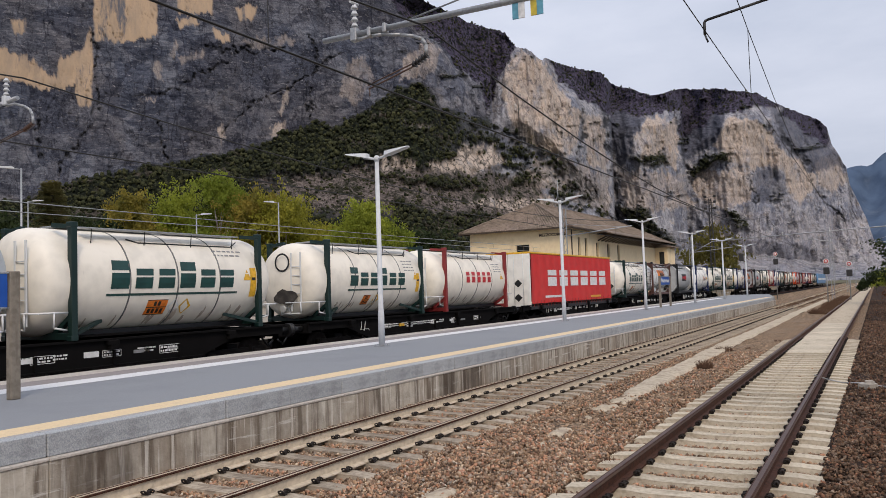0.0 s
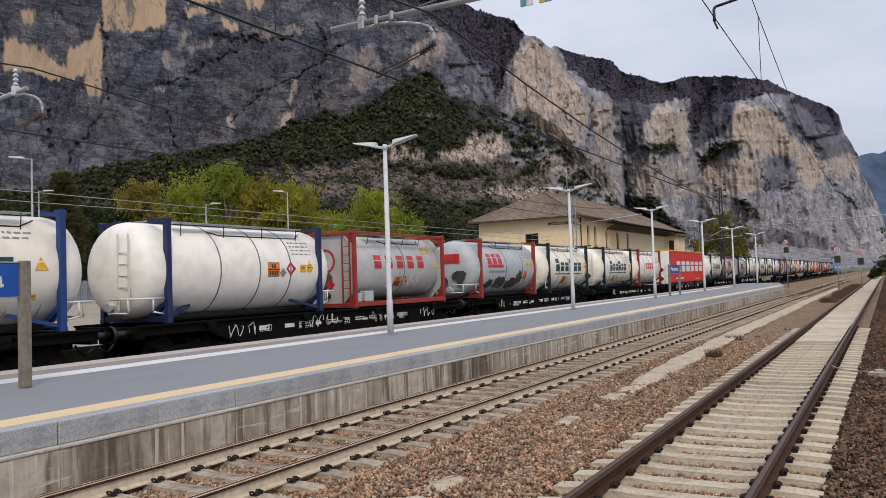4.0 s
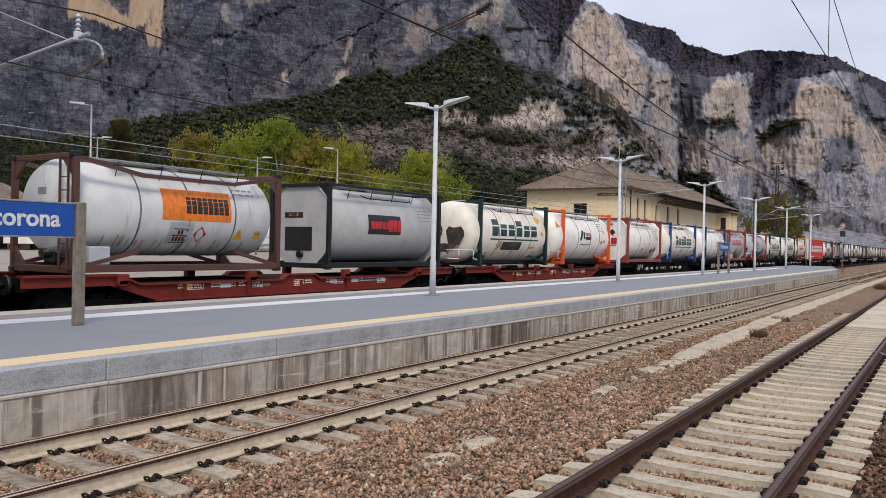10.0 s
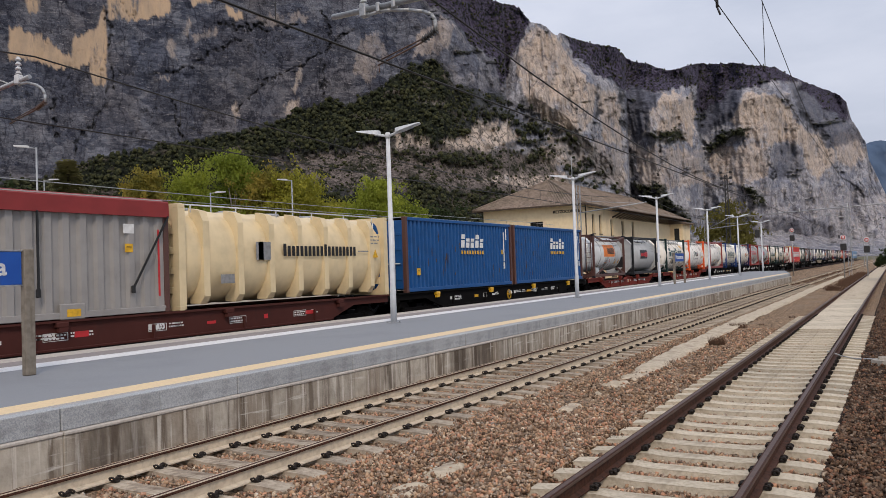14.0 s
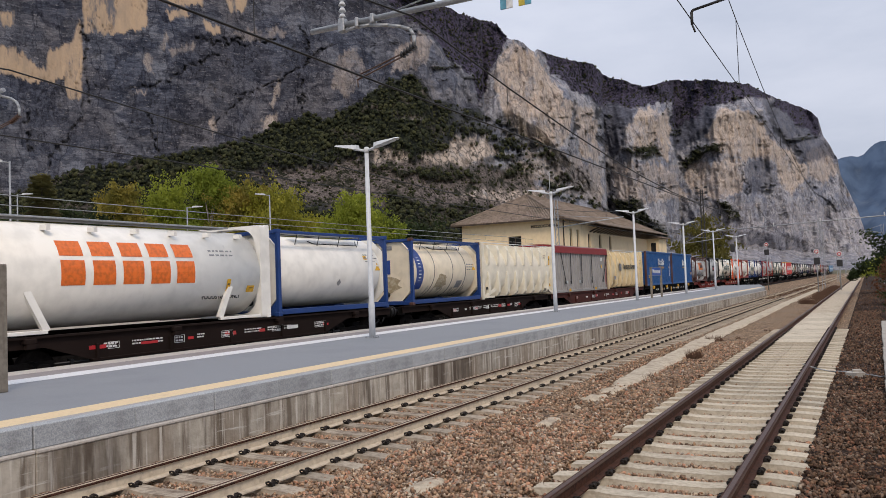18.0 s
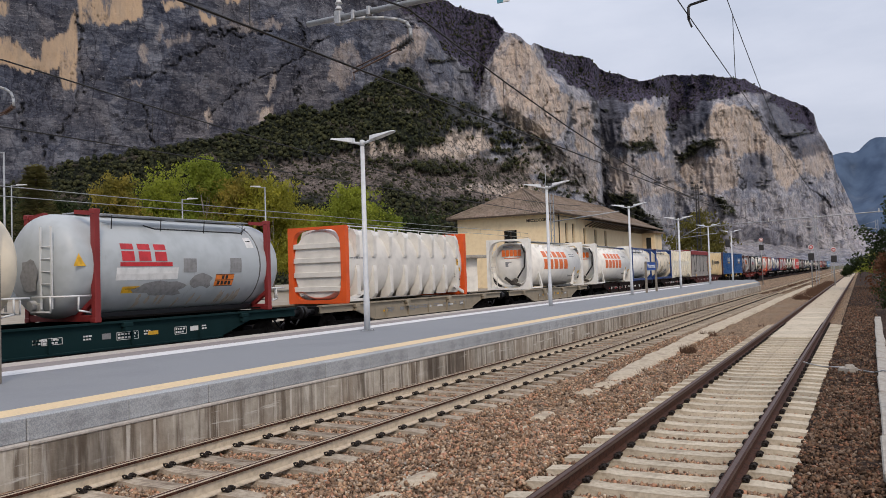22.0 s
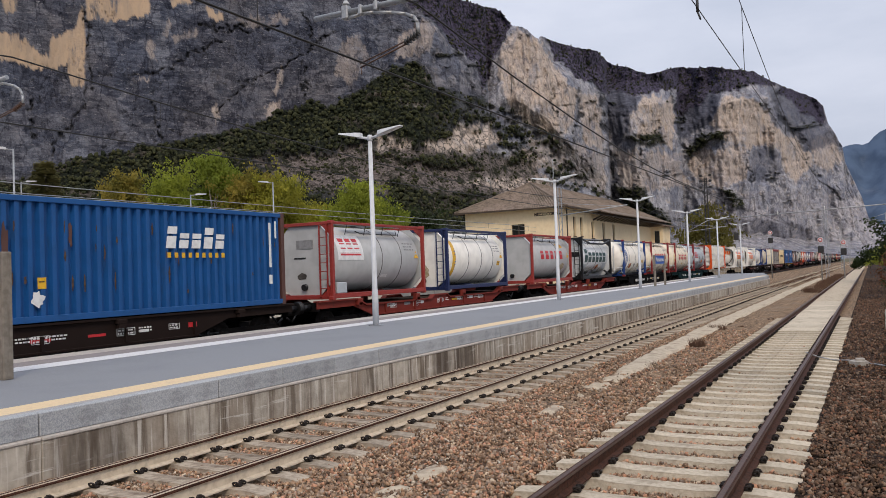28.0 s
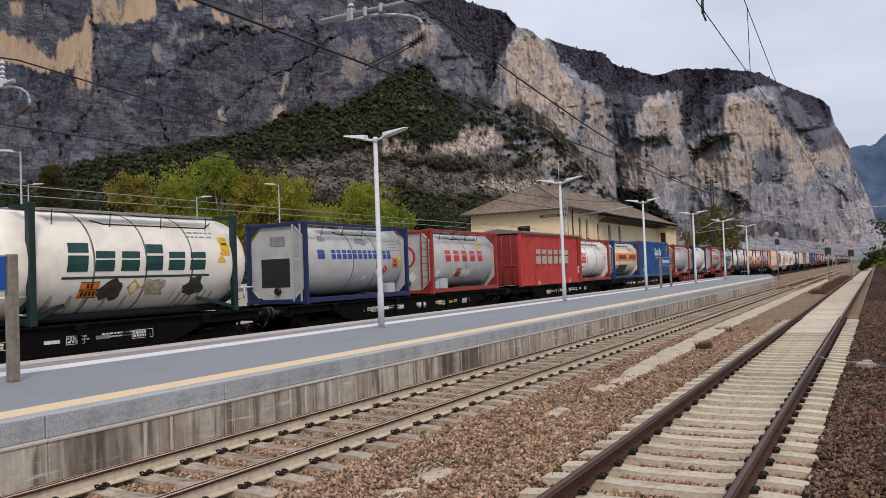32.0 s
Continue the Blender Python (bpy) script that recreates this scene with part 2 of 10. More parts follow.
M = {
    "concrete": surface("concrete", (0.43, 0.40, 0.35), (0.33, 0.30, 0.26), rough=0.9, grain=14, dirt=(0.17, 0.14, 0.11), wide=1.2, dirt_low=0.5, dirt_high=0.8, bump=0.3, spec=0.12),
    "sleeper": surface("sleeper_concrete", (0.585, 0.51, 0.395), (0.455, 0.39, 0.295), rough=0.92, grain=22, dirt=(0.20, 0.16, 0.12), wide=2.5, dirt_low=0.52, dirt_high=0.85, bump=0.3, vary=0.12, spec=0.12),
    "sleeper_old": surface("grimy_sleeper_concrete", (0.42, 0.355, 0.275), (0.30, 0.25, 0.19), rough=0.92, grain=12, dirt=(0.16, 0.12, 0.09), wide=3, dirt_low=0.45, dirt_high=0.7, bump=0.3, vary=0.15, spec=0.12),
    "wall": stained_wall(),
    "granite": surface("grey_granite", (0.45, 0.465, 0.475), (0.285, 0.305, 0.325), rough=0.85, grain=55, low=0.36, high=0.66, dirt=(0.15, 0.155, 0.16), wide=5.0, streak=(1, 0.5, 1.4), dirt_low=0.50, dirt_high=0.84, bump=0.35, bump_scale=90, vary=0.08),
    "asphalt": surface("platform_asphalt", (0.245, 0.256, 0.270), (0.212, 0.222, 0.236), rough=0.8, grain=120, dirt=(0.17, 0.18, 0.20), wide=0.35, dirt_low=0.5, dirt_high=0.9, bump=0.12, bump_scale=200),
    "white_line": surface("white_line_paint", (0.72, 0.72, 0.72), (0.60, 0.60, 0.60), rough=0.75, grain=30, dirt=(0.38, 0.38, 0.38), wide=1.5, dirt_low=0.58, dirt_high=0.9, bump=0.1),
    "yellow_line": surface("yellow_line_paint", (0.74, 0.57, 0.34), (0.66, 0.51, 0.31), rough=0.75, grain=30, dirt=(0.40, 0.34, 0.25), wide=1.5, dirt_low=0.58, dirt_high=0.9, bump=0.1),
    "edge_pale": surface("pale_edge_stone", (0.40, 0.375, 0.35), (0.30, 0.28, 0.26), rough=0.85, grain=40, dirt=(0.25, 0.24, 0.23), wide=1.5, dirt_low=0.5, dirt_high=0.9, bump=0.2),
    "mauve": surface("mauve_paving", (0.285, 0.255, 0.245), (0.225, 0.20, 0.195), rough=0.85, grain=30, dirt=(0.18, 0.165, 0.16), wide=1.5, dirt_low=0.5, dirt_high=0.9, bump=0.2),
    "edge_light": surface("light_paving", (0.52, 0.475, 0.425), (0.41, 0.375, 0.335), rough=0.85, grain=30, dirt=(0.28, 0.25, 0.23), wide=1.5, dirt_low=0.5, dirt_high=0.9, bump=0.2),
    "rail_rust": surface("rusty_rail", (0.078, 0.032, 0.019), (0.030, 0.014, 0.009), rough=0.7, metal=0.1, grain=18, dirt=(0.095, 0.055, 0.038), wide=3, streak=(1, 0.4, 3), dirt_low=0.55, dirt_high=0.8, bump=0.2, spec=0.2),
    "rail_dust": surface("dusty_rail", (0.62, 0.535, 0.415), (0.50, 0.42, 0.32), rough=0.9, grain=14, dirt=(0.10, 0.07, 0.05), wide=4, dirt_low=0.55, dirt_high=0.9, bump=0.2, spec=0.12),
    "rail_head": surface("rail_head_steel", (0.10, 0.085, 0.075), (0.16, 0.14, 0.125), rough=0.45, metal=0.7, grain=12, bump=0.05),
    "clip": surface("rail_clip_iron", (0.02, 0.016, 0.014), (0.035, 0.025, 0.02), rough=0.8, metal=0.3, grain=30, bump=0.1),
    "ballast": surface("ballast_bed", (0.315, 0.215, 0.136), (0.085, 0.055, 0.035), rough=0.95, grain=12, dirt=(0.26, 0.21, 0.16), wide=0.6, dirt_low=0.5, dirt_high=0.8, bump=1.0, bump_scale=32, cell=24, spec=0.12),
    "stone": surface("ballast_stone", (0.46, 0.315, 0.210), (0.205, 0.138, 0.094), rough=0.95, grain=7, dirt=(0.42, 0.37, 0.31), wide=9, dirt_low=0.55, dirt_high=0.7, bump=0.2, bump_scale=60, spec=0.12),
    "stone_dark": surface("gravel_stone", (0.215, 0.138, 0.092), (0.045, 0.029, 0.020), rough=0.95, grain=7, dirt=(0.22, 0.17, 0.13), wide=9, dirt_low=0.62, dirt_high=0.74, bump=0.2, spec=0.12),
    "gravel": surface("dark_gravel", (0.055, 0.033, 0.022), (0.016, 0.010, 0.008), rough=0.95, grain=10, dirt=(0.09, 0.062, 0.042), wide=0.5, bump=1.0, bump_scale=34, cell=30, spec=0.12),
    "slat": surface("slat_paint", (0.17, 0.205, 0.235), (0.13, 0.155, 0.18), rough=0.6, grain=4, bump=0.05, vary=0.15),
    # ballast and wall at the goods track: the train's shade as near-black colour
    "shade_black": surface("shade_black_stone", (0.017, 0.015, 0.014), (0.008, 0.007, 0.007), rough=0.95, grain=8, dirt=(0.05, 0.042, 0.036), wide=0.8, bump=0.8, bump_scale=20, spec=0.1),
    "rail_top": surface("rusty_rail_top", (0.085, 0.046, 0.032), (0.045, 0.024, 0.017), rough=0.5, metal=0.0, grain=12, bump=0.05),
    "sand": surface("gritty_old_concrete", (0.53, 0.45, 0.34), (0.40, 0.335, 0.25), rough=0.95, grain=9, dirt=(0.26, 0.20, 0.155), wide=2.2, dirt_low=0.55, dirt_high=0.72, bump=0.5, bump_scale=40, spec=0.12),
    "forecourt": surface("worn_forecourt", (0.355, 0.315, 0.260), (0.295, 0.260, 0.212), rough=0.92, grain=2.5, dirt=(0.29, 0.25, 0.20), wide=0.18, dirt_low=0.48, dirt_high=0.8, bump=0.15, bump_scale=40, spec=0.12),
    "soil": surface("valley_ground", (0.16, 0.14, 0.10), (0.09, 0.10, 0.045), rough=1.0, grain=0.5, dirt=(0.20, 0.17, 0.13), wide=0.05, bump=0.3, bump_scale=3, spec=0.12),
    "pole": surface("pale_grey_paint", (0.62, 0.64, 0.66), (0.55, 0.57, 0.59), rough=0.5, grain=6, dirt=(0.40, 0.40, 0.39), wide=1.2, streak=(3, 3, 0.3), dirt_low=0.6, dirt_high=0.95, bump=0.02),
    "lamp_glass": surface("lamp_lens", (0.66, 0.68, 0.70), rough=0.25, bump=0),
    "galv": surface("galvanised_steel", (0.40, 0.41, 0.42), (0.30, 0.31, 0.32), rough=0.5, metal=0.6, grain=20, bump=0.05),
    "wire": surface("contact_wire", (0.035, 0.033, 0.032), rough=0.6, metal=0.5, bump=0),
    "insulator": surface("brown_insulator", (0.09, 0.05, 0.035), rough=0.3, bump=0),
    "black": surface("black_iron", (0.02, 0.02, 0.021), (0.035, 0.032, 0.03), rough=0.6, grain=8, dirt=(0.07, 0.055, 0.045), wide=2, bump=0.1),
    "sign_blue": surface("enamel_blue", (0.01, 0.075, 0.36), (0.012, 0.085, 0.39), rough=0.3, grain=3, bump=0),
    "white": surface("white_enamel", (0.78, 0.78, 0.77), rough=0.35, bump=0),
    "wood_post": surface("weathered_post", (0.235, 0.205, 0.165), (0.17, 0.145, 0.115), rough=0.85, grain=10, dirt=(0.10, 0.085, 0.07), wide=3, streak=(6, 6, 0.5), bump=0.3),
    "plaster": surface("cream_plaster", (0.86, 0.70, 0.46), (0.80, 0.64, 0.41), rough=0.9, grain=3, dirt=(0.40, 0.31, 0.20), wide=0.5, streak=(1, 1, 0.4), dirt_low=0.55, dirt_high=0.9, bump=0.1, spec=0.12),
    "roof_tile": surface("old_clay_tiles", (0.25, 0.195, 0.155), (0.145, 0.112, 0.09), rough=0.95, grain=4, dirt=(0.09, 0.075, 0.05), wide=0.7, dirt_low=0.45, dirt_high=0.8, bump=0.5, bump_scale=9, spec=0.12),
    "dark_wood": surface("dark_eave_timber", (0.07, 0.05, 0.035), (0.05, 0.035, 0.025), rough=0.85, grain=6, bump=0.1),
    "window": surface("dark_window_glass", (0.02, 0.022, 0.025), rough=0.12, bump=0),
    "bark": surface("tree_bark", (0.12, 0.10, 0.08), (0.07, 0.055, 0.045), rough=0.95, grain=5, bump=0.5, spec=0.12),
    "birch_bark": surface("pale_birch_bark", (0.42, 0.37, 0.31), (0.22, 0.19, 0.16), rough=0.9, grain=4, bump=0.3, spec=0.12),
    "dry_weed": surface("dry_weed", (0.12, 0.062, 0.035), (0.07, 0.04, 0.022), rough=0.9, bump=0),
    "red_signal": surface("signal_red", (0.55, 0.03, 0.03), rough=0.4, bump=0),
    "glass_dark": surface("dark_glass", (0.015, 0.018, 0.02), rough=0.08, bump=0),
    "rubber": surface("tyre_rubber", (0.018, 0.018, 0.018), rough=0.85, bump=0.1),
}



def foliage(name, a, c):
    """Thin leaves: half of the light goes through them."""
    m = surface(name, a, c, rough=0.6, grain=0.7, low=0.36, high=0.64, bump=0, spec=0.2)
    n, l = m.node_tree.nodes, m.node_tree.links
    b = n["Principled BSDF"]
    tr = n.new("ShaderNodeBsdfTranslucent")
    mx = n.new("ShaderNodeMixShader")
    mx.inputs["Fac"].default_value = 0.45
    l.new(b.inputs["Base Color"].links[0].from_socket, tr.inputs["Color"])
    l.new(b.outputs["BSDF"], mx.inputs[1])
    l.new(tr.outputs["BSDF"], mx.inputs[2])
    l.new(mx.outputs["Shader"], n["Material Output"].inputs["Surface"])
    return m


M["leaf"] = foliage("spring_leaves", (0.345, 0.385, 0.050), (0.19, 0.225, 0.028))
M["leaf_warm"] = foliage("bronze_leaves", (0.37, 0.285, 0.055), (0.16, 0.150, 0.030))
M["leaf_green"] = foliage("fresh_green_leaves", (0.260, 0.315, 0.043), (0.14, 0.175, 0.024))
M["leaf_yellow"] = foliage("yellow_green_leaves", (0.380, 0.355, 0.048), (0.22, 0.22, 0.030))
M["leaf_olive"] = foliage("olive_leaves", (0.20, 0.175, 0.045), (0.115, 0.105, 0.028))
M["leaf_rust"] = foliage("rusty_leaves", (0.20, 0.085, 0.04), (0.11, 0.055, 0.03))
M["leaf_cedar"] = foliage("cedar_needles", (0.21, 0.19, 0.075), (0.085, 0.085, 0.036))
M["leaf_dark"] = foliage("dark_leaves", (0.045, 0.062, 0.02), (0.025, 0.038, 0.014))

# ---------------------------------------------------------------- mesh building


class Build:
    """Collects the faces of one mesh."""

    def __init__(self):
        self.v, self.f, self.s = [], [], []

    def add(self, verts, faces, smooth=False):
        k = len(self.v)
        self.v += [tuple(p) for p in verts]
        self.f += [tuple(i + k for i in f) for f in faces]
        self.s += [smooth] * len(faces)
        return self

    def box(self, x0, x1, y0, y1, z0, z1, c=0.0):
        lo, hi = (min(x0, x1), min(y0, y1), min(z0, z1)), (max(x0, x1), max(y0, y1), max(z0, z1))
        c = min(c, *[(b - a) * 0.45 for a, b in zip(lo, hi)])
        if c <= 0:
            p = [(x, y, z) for x in (lo[0], hi[0]) for y in (lo[1], hi[1]) for z in (lo[2], hi[2])]
            return self.add(p, [(0, 1, 3, 2), (4, 6, 7, 5), (0, 4, 5, 1), (2, 3, 7, 6), (0, 2, 6, 4), (1, 5, 7, 3)])
        p, at = [], {}
        for sx in (0, 1):
            for sy in (0, 1):
                for sz in (0, 1):
                    s = (sx, sy, sz)
                    corner = [hi[i] if s[i] else lo[i] for i in range(3)]
                    for ax in range(3):
                        q = [corner[i] if i == ax else corner[i] + (-c if s[i] else c) for i in range(3)]
                        at[s, ax] = len(p)
                        p.append(q)
        f = []
        for ax in range(3):
            a, b = [i for i in range(3) if i != ax]
            for side in (0, 1):
                ring = []
                for u, w in ((0, 0), (1, 0), (1, 1), (0, 1)):
                    s = [0, 0, 0]
                    s[ax], s[a], s[b] = side, u, w
                    ring.append(at[tuple(s), ax])
                f.append(ring)
            for u in (0, 1):
                for w in (0, 1):
                    s0, s1 = [0, 0, 0], [0, 0, 0]
                    s0[ax], s1[ax] = 0, 1
                    s0[a] = s1[a] = u
                    s0[b] = s1[b] = w
                    f.append([at[tuple(s0), a], at[tuple(s1), a], at[tuple(s1), b], at[tuple(s0), b]])
        for s in {k[0] for k in at}:
            f.append([at[s, 0], at[s, 1], at[s, 2]])
        return self.add(p, f)

    def beam(self, p, q, w, h=None, up=(0, 0, 1)):
        p, q, h = Vector(p), Vector(q), h or w
        a = (q - p).normalized()
        s = a.cross(Vector(up))
        s = (a.cross(Vector((1, 0, 0))) if s.length < 1e-4 else s).normalized()
        u = s.cross(a)
        ring = [(-1, -1), (1, -1), (1, 1), (-1, 1)]
        v = [e + s * (i * w / 2) + u * (j * h / 2) for e in (p, q) for i, j in ring]
        return self.add(v, [(0, 1, 2, 3), (7, 6, 5, 4), (0, 4, 5, 1), (1, 5, 6, 2), (2, 6, 7, 3), (3, 7, 4, 0)])

    def tube(self, p, q, r, n=10, r2=None, caps=True):
        p, q = Vector(p), Vector(q)
        r2 = r if r2 is None else r2
        a = (q - p).normalized()
        s = a.cross(Vector((0, 0, 1)))
        s = (a.cross(Vector((1, 0, 0))) if s.length < 1e-4 else s).normalized()
        u = s.cross(a)
        v = []
        for e, rr in ((p, r), (q, r2)):
            v += [e + (s * math.cos(2 * math.pi * i / n) + u * math.sin(2 * math.pi * i / n)) * rr for i in range(n)]
        self.add(v, [(i, (i + 1) % n, n + (i + 1) % n, n + i) for i in range(n)], True)
        if caps:
            k = len(self.v) - 2 * n
            self.f += [tuple(k + n - 1 - i for i in range(n)), tuple(k + n + i for i in range(n))]
            self.s += [False, False]
        return self

    def bent(self, pts, r, n=8):
        for a, b in zip(pts, pts[1:]):
            self.tube(a, b, r, n)
        return self

    def turned(self, prof, n=32, axis="y", at=(0, 0, 0), smooth=True):
        """A body of revolution: prof gives (place along the axis, radius)."""
        v = []
        for a, r in prof:
            for i in range(n):
                c, s = math.cos(2 * math.pi * i / n) * r, math.sin(2 * math.pi * i / n) * r
                q = {"y": (c, a, s), "z": (c, -s, a), "x": (a, c, s)}[axis]
                v.append((q[0] + at[0], q[1] + at[1], q[2] + at[2]))
        f = [(k * n + i, (k + 1) * n + i, (k + 1) * n + (i + 1) % n, k * n + (i + 1) % n) for k in range(len(prof) - 1) for i in range(n)]
        self.add(v, f, smooth)
        k = len(self.v) - len(v)
        self.f += [tuple(k + i for i in range(n)), tuple(k + len(v) - 1 - i for i in range(n))]
        self.s += [False, False]
        return self

    def prism(self, pts, x0, x1, axis="x"):
        """An outline (two coordinates) drawn out along an axis."""
        n = len(pts)
        put = {"x": lambda t, a, b: (t, a, b), "y": lambda t, a, b: (a, t, b), "z": lambda t, a, b: (a, b, t)}[axis]
        v = [put(t, a, b) for t in (x0, x1) for a, b in pts]
        return self.add(v, [tuple(range(n)), tuple(range(2 * n - 1, n - 1, -1))] + [(i, i + n, (i + 1) % n + n, (i + 1) % n) for i in range(n)])


def part(name, b, material, parent=None, label=""):
    """Links one mesh object, under a thing or a part."""
    me = bpy.data.meshes.new(name)
    me.from_pydata(b.v, [], b.f)
    me.polygons.foreach_set("use_smooth", b.s)
    me.materials.append(material)
    me.update()
    ob = new(name, me)
    if parent:
        ob.parent = parent
    return tagged(ob, label)


def thing(name, label, category, group="", at=None, kind=""):
    ob = new(name)
    ob.empty_display_size = 0.3
    if at:
        ob.matrix_basis = at
    return tagged(ob, label, category, group, kind)


def fixed(ob, label, category="", kind="structure"):
    return tagged(ob, label, category, "", kind)


def lattice(seed):
    return np.random.RandomState(seed).rand(256, 256)


def noise2(x, y, seed=0):
    """Smooth value noise on arrays, from 0 to 1."""
    g = lattice(seed)
    xi, yi = np.floor(x).astype(int), np.floor(y).astype(int)
    fx, fy = x - xi, y - yi
    fx, fy = fx * fx * (3 - 2 * fx), fy * fy * (3 - 2 * fy)
    a, b = g[xi % 256, yi % 256], g[(xi + 1) % 256, yi % 256]
    c, d = g[xi % 256, (yi + 1) % 256], g[(xi + 1) % 256, (yi + 1) % 256]
    return (a * (1 - fx) + b * fx) * (1 - fy) + (c * (1 - fx) + d * fx) * fy


def layers(x, y, seed=0, n=5, gain=0.5):
    total, amp, top = 0, 1.0, 0.0
    for k in range(n):
        total = total + amp * noise2(x * 2 ** k + 17 * k, y * 2 ** k + 31 * k, seed + k)
        top, amp = top + amp, amp * gain
    return total / top


def sheet(name, px, py, pz, material, smooth=True, attrs=None):
    """A grid of places as one mesh."""
    h, w = px.shape
    me = bpy.data.meshes.new(name)
    me.vertices.add(h * w)
    me.vertices.foreach_set("co", np.stack([px, py, pz], -1).astype(np.float32).ravel())
    i = (np.arange(h - 1)[:, None] * w + np.arange(w - 1)[None]).ravel()
    q = np.stack([i, i + 1, i + w + 1, i + w], -1).ravel()
    me.loops.add(len(q))
    me.loops.foreach_set("vertex_index", q.astype(np.int32))
    me.polygons.add(len(i))
    me.polygons.foreach_set("loop_start", (np.arange(len(i)) * 4).astype(np.int32))
    me.polygons.foreach_set("use_smooth", np.full(len(i), smooth))
    for key, val in (attrs or {}).items():
        at = me.attributes.new(key, "FLOAT", "POINT")
        at.data.foreach_set("value", val.astype(np.float32).ravel())
    me.update(calc_edges=True)
    me.materials.append(material)
    return new(name, me)


# ---------------------------------------------------------------- mountains
# azimuth and height angle, both in degrees, as seen from the platform's end
SKYLINE = [(-8, 1.5), (-1, 1.8), (0.0, 2.3), (0.4, 3.9), (1.2, 6.0), (1.35, 7.2), (2.1, 8.7), (2.35, 9.9), (3.0, 10.5), (4.86, 11.5), (5.6, 11.95), (6.5, 12.6), (9.4, 13.2), (11.5, 13.38), (13.5, 13.12),
           (14.3, 13.55), (16.05, 14.12), (16.8, 14.98), (19.4, 15.7), (20.75, 16.3), (20.95, 16.08), (22.0, 17.0), (22.9, 17.2), (23.6, 18.2), (25, 18.6), (26.4, 19.1), (29.5, 20.6), (34, 23.5), (40, 26.5),
           (50, 28.5), (62, 29), (80, 26), (110, 18), (140, 10)]
FOOT = [(-8, 0.6), (0, 0.9), (4, 1.4), (10, 2.0), (15, 3.4), (17, 5.4), (21, 10.1), (25.2, 12.3), (28.4, 13.2), (29.9, 14.9), (31.7, 14.7), (33.8, 13.3), (36, 12.3), (37.7, 12.3),
        (41, 11.1), (43.8, 10.2), (48.2, 9.2), (52.8, 8.4), (55, 7.5), (57, 6.7), (60, 6.5), (80, 8), (140, 5)]
REACH = [(-8, 2900), (2, 2500), (8, 2150), (11.38, 2060), (11.46, 1700), (14, 1600), (16.28, 1520), (16.36, 1200), (21, 1100), (24.7, 1020), (24.8, 970), (30, 900), (45, 820), (62, 780), (90, 800), (140, 1200)]
# wooded and scrubby summits
SUMMITS = [((13.45, 14.0), (11.7, 14.2), (6.6, 13.6), (4.9, 12.4), (5.2, 11.4), (6.6, 11.6), (8.05, 11.5), (9.3, 11.3), (10.3, 10.6), (11.5, 9.7), (11.5, 11.5)),
           ((20.9, 17.2), (16.8, 15.8), (14.3, 14.4), (12.0, 12.7), (11.55, 11.9), (13.6, 11.85), (15.2, 11.95), (16.4, 12.0), (17.2, 12.9), (18.1, 13.35), (19.9, 14.7)),
           ((32, 21), (24, 20), (22.8, 17.3), (24.1, 15.3), (24.7, 13.3), (25.2, 12.6), (25.6, 14.8), (27.4, 16.3), (28.3, 17.6), (30.2, 18.6)),
           ((4.9, 12.6), (2.5, 11.0), (2.1, 9.2), (2.6, 8.8), (3.6, 9.6), (5.0, 10.8))]
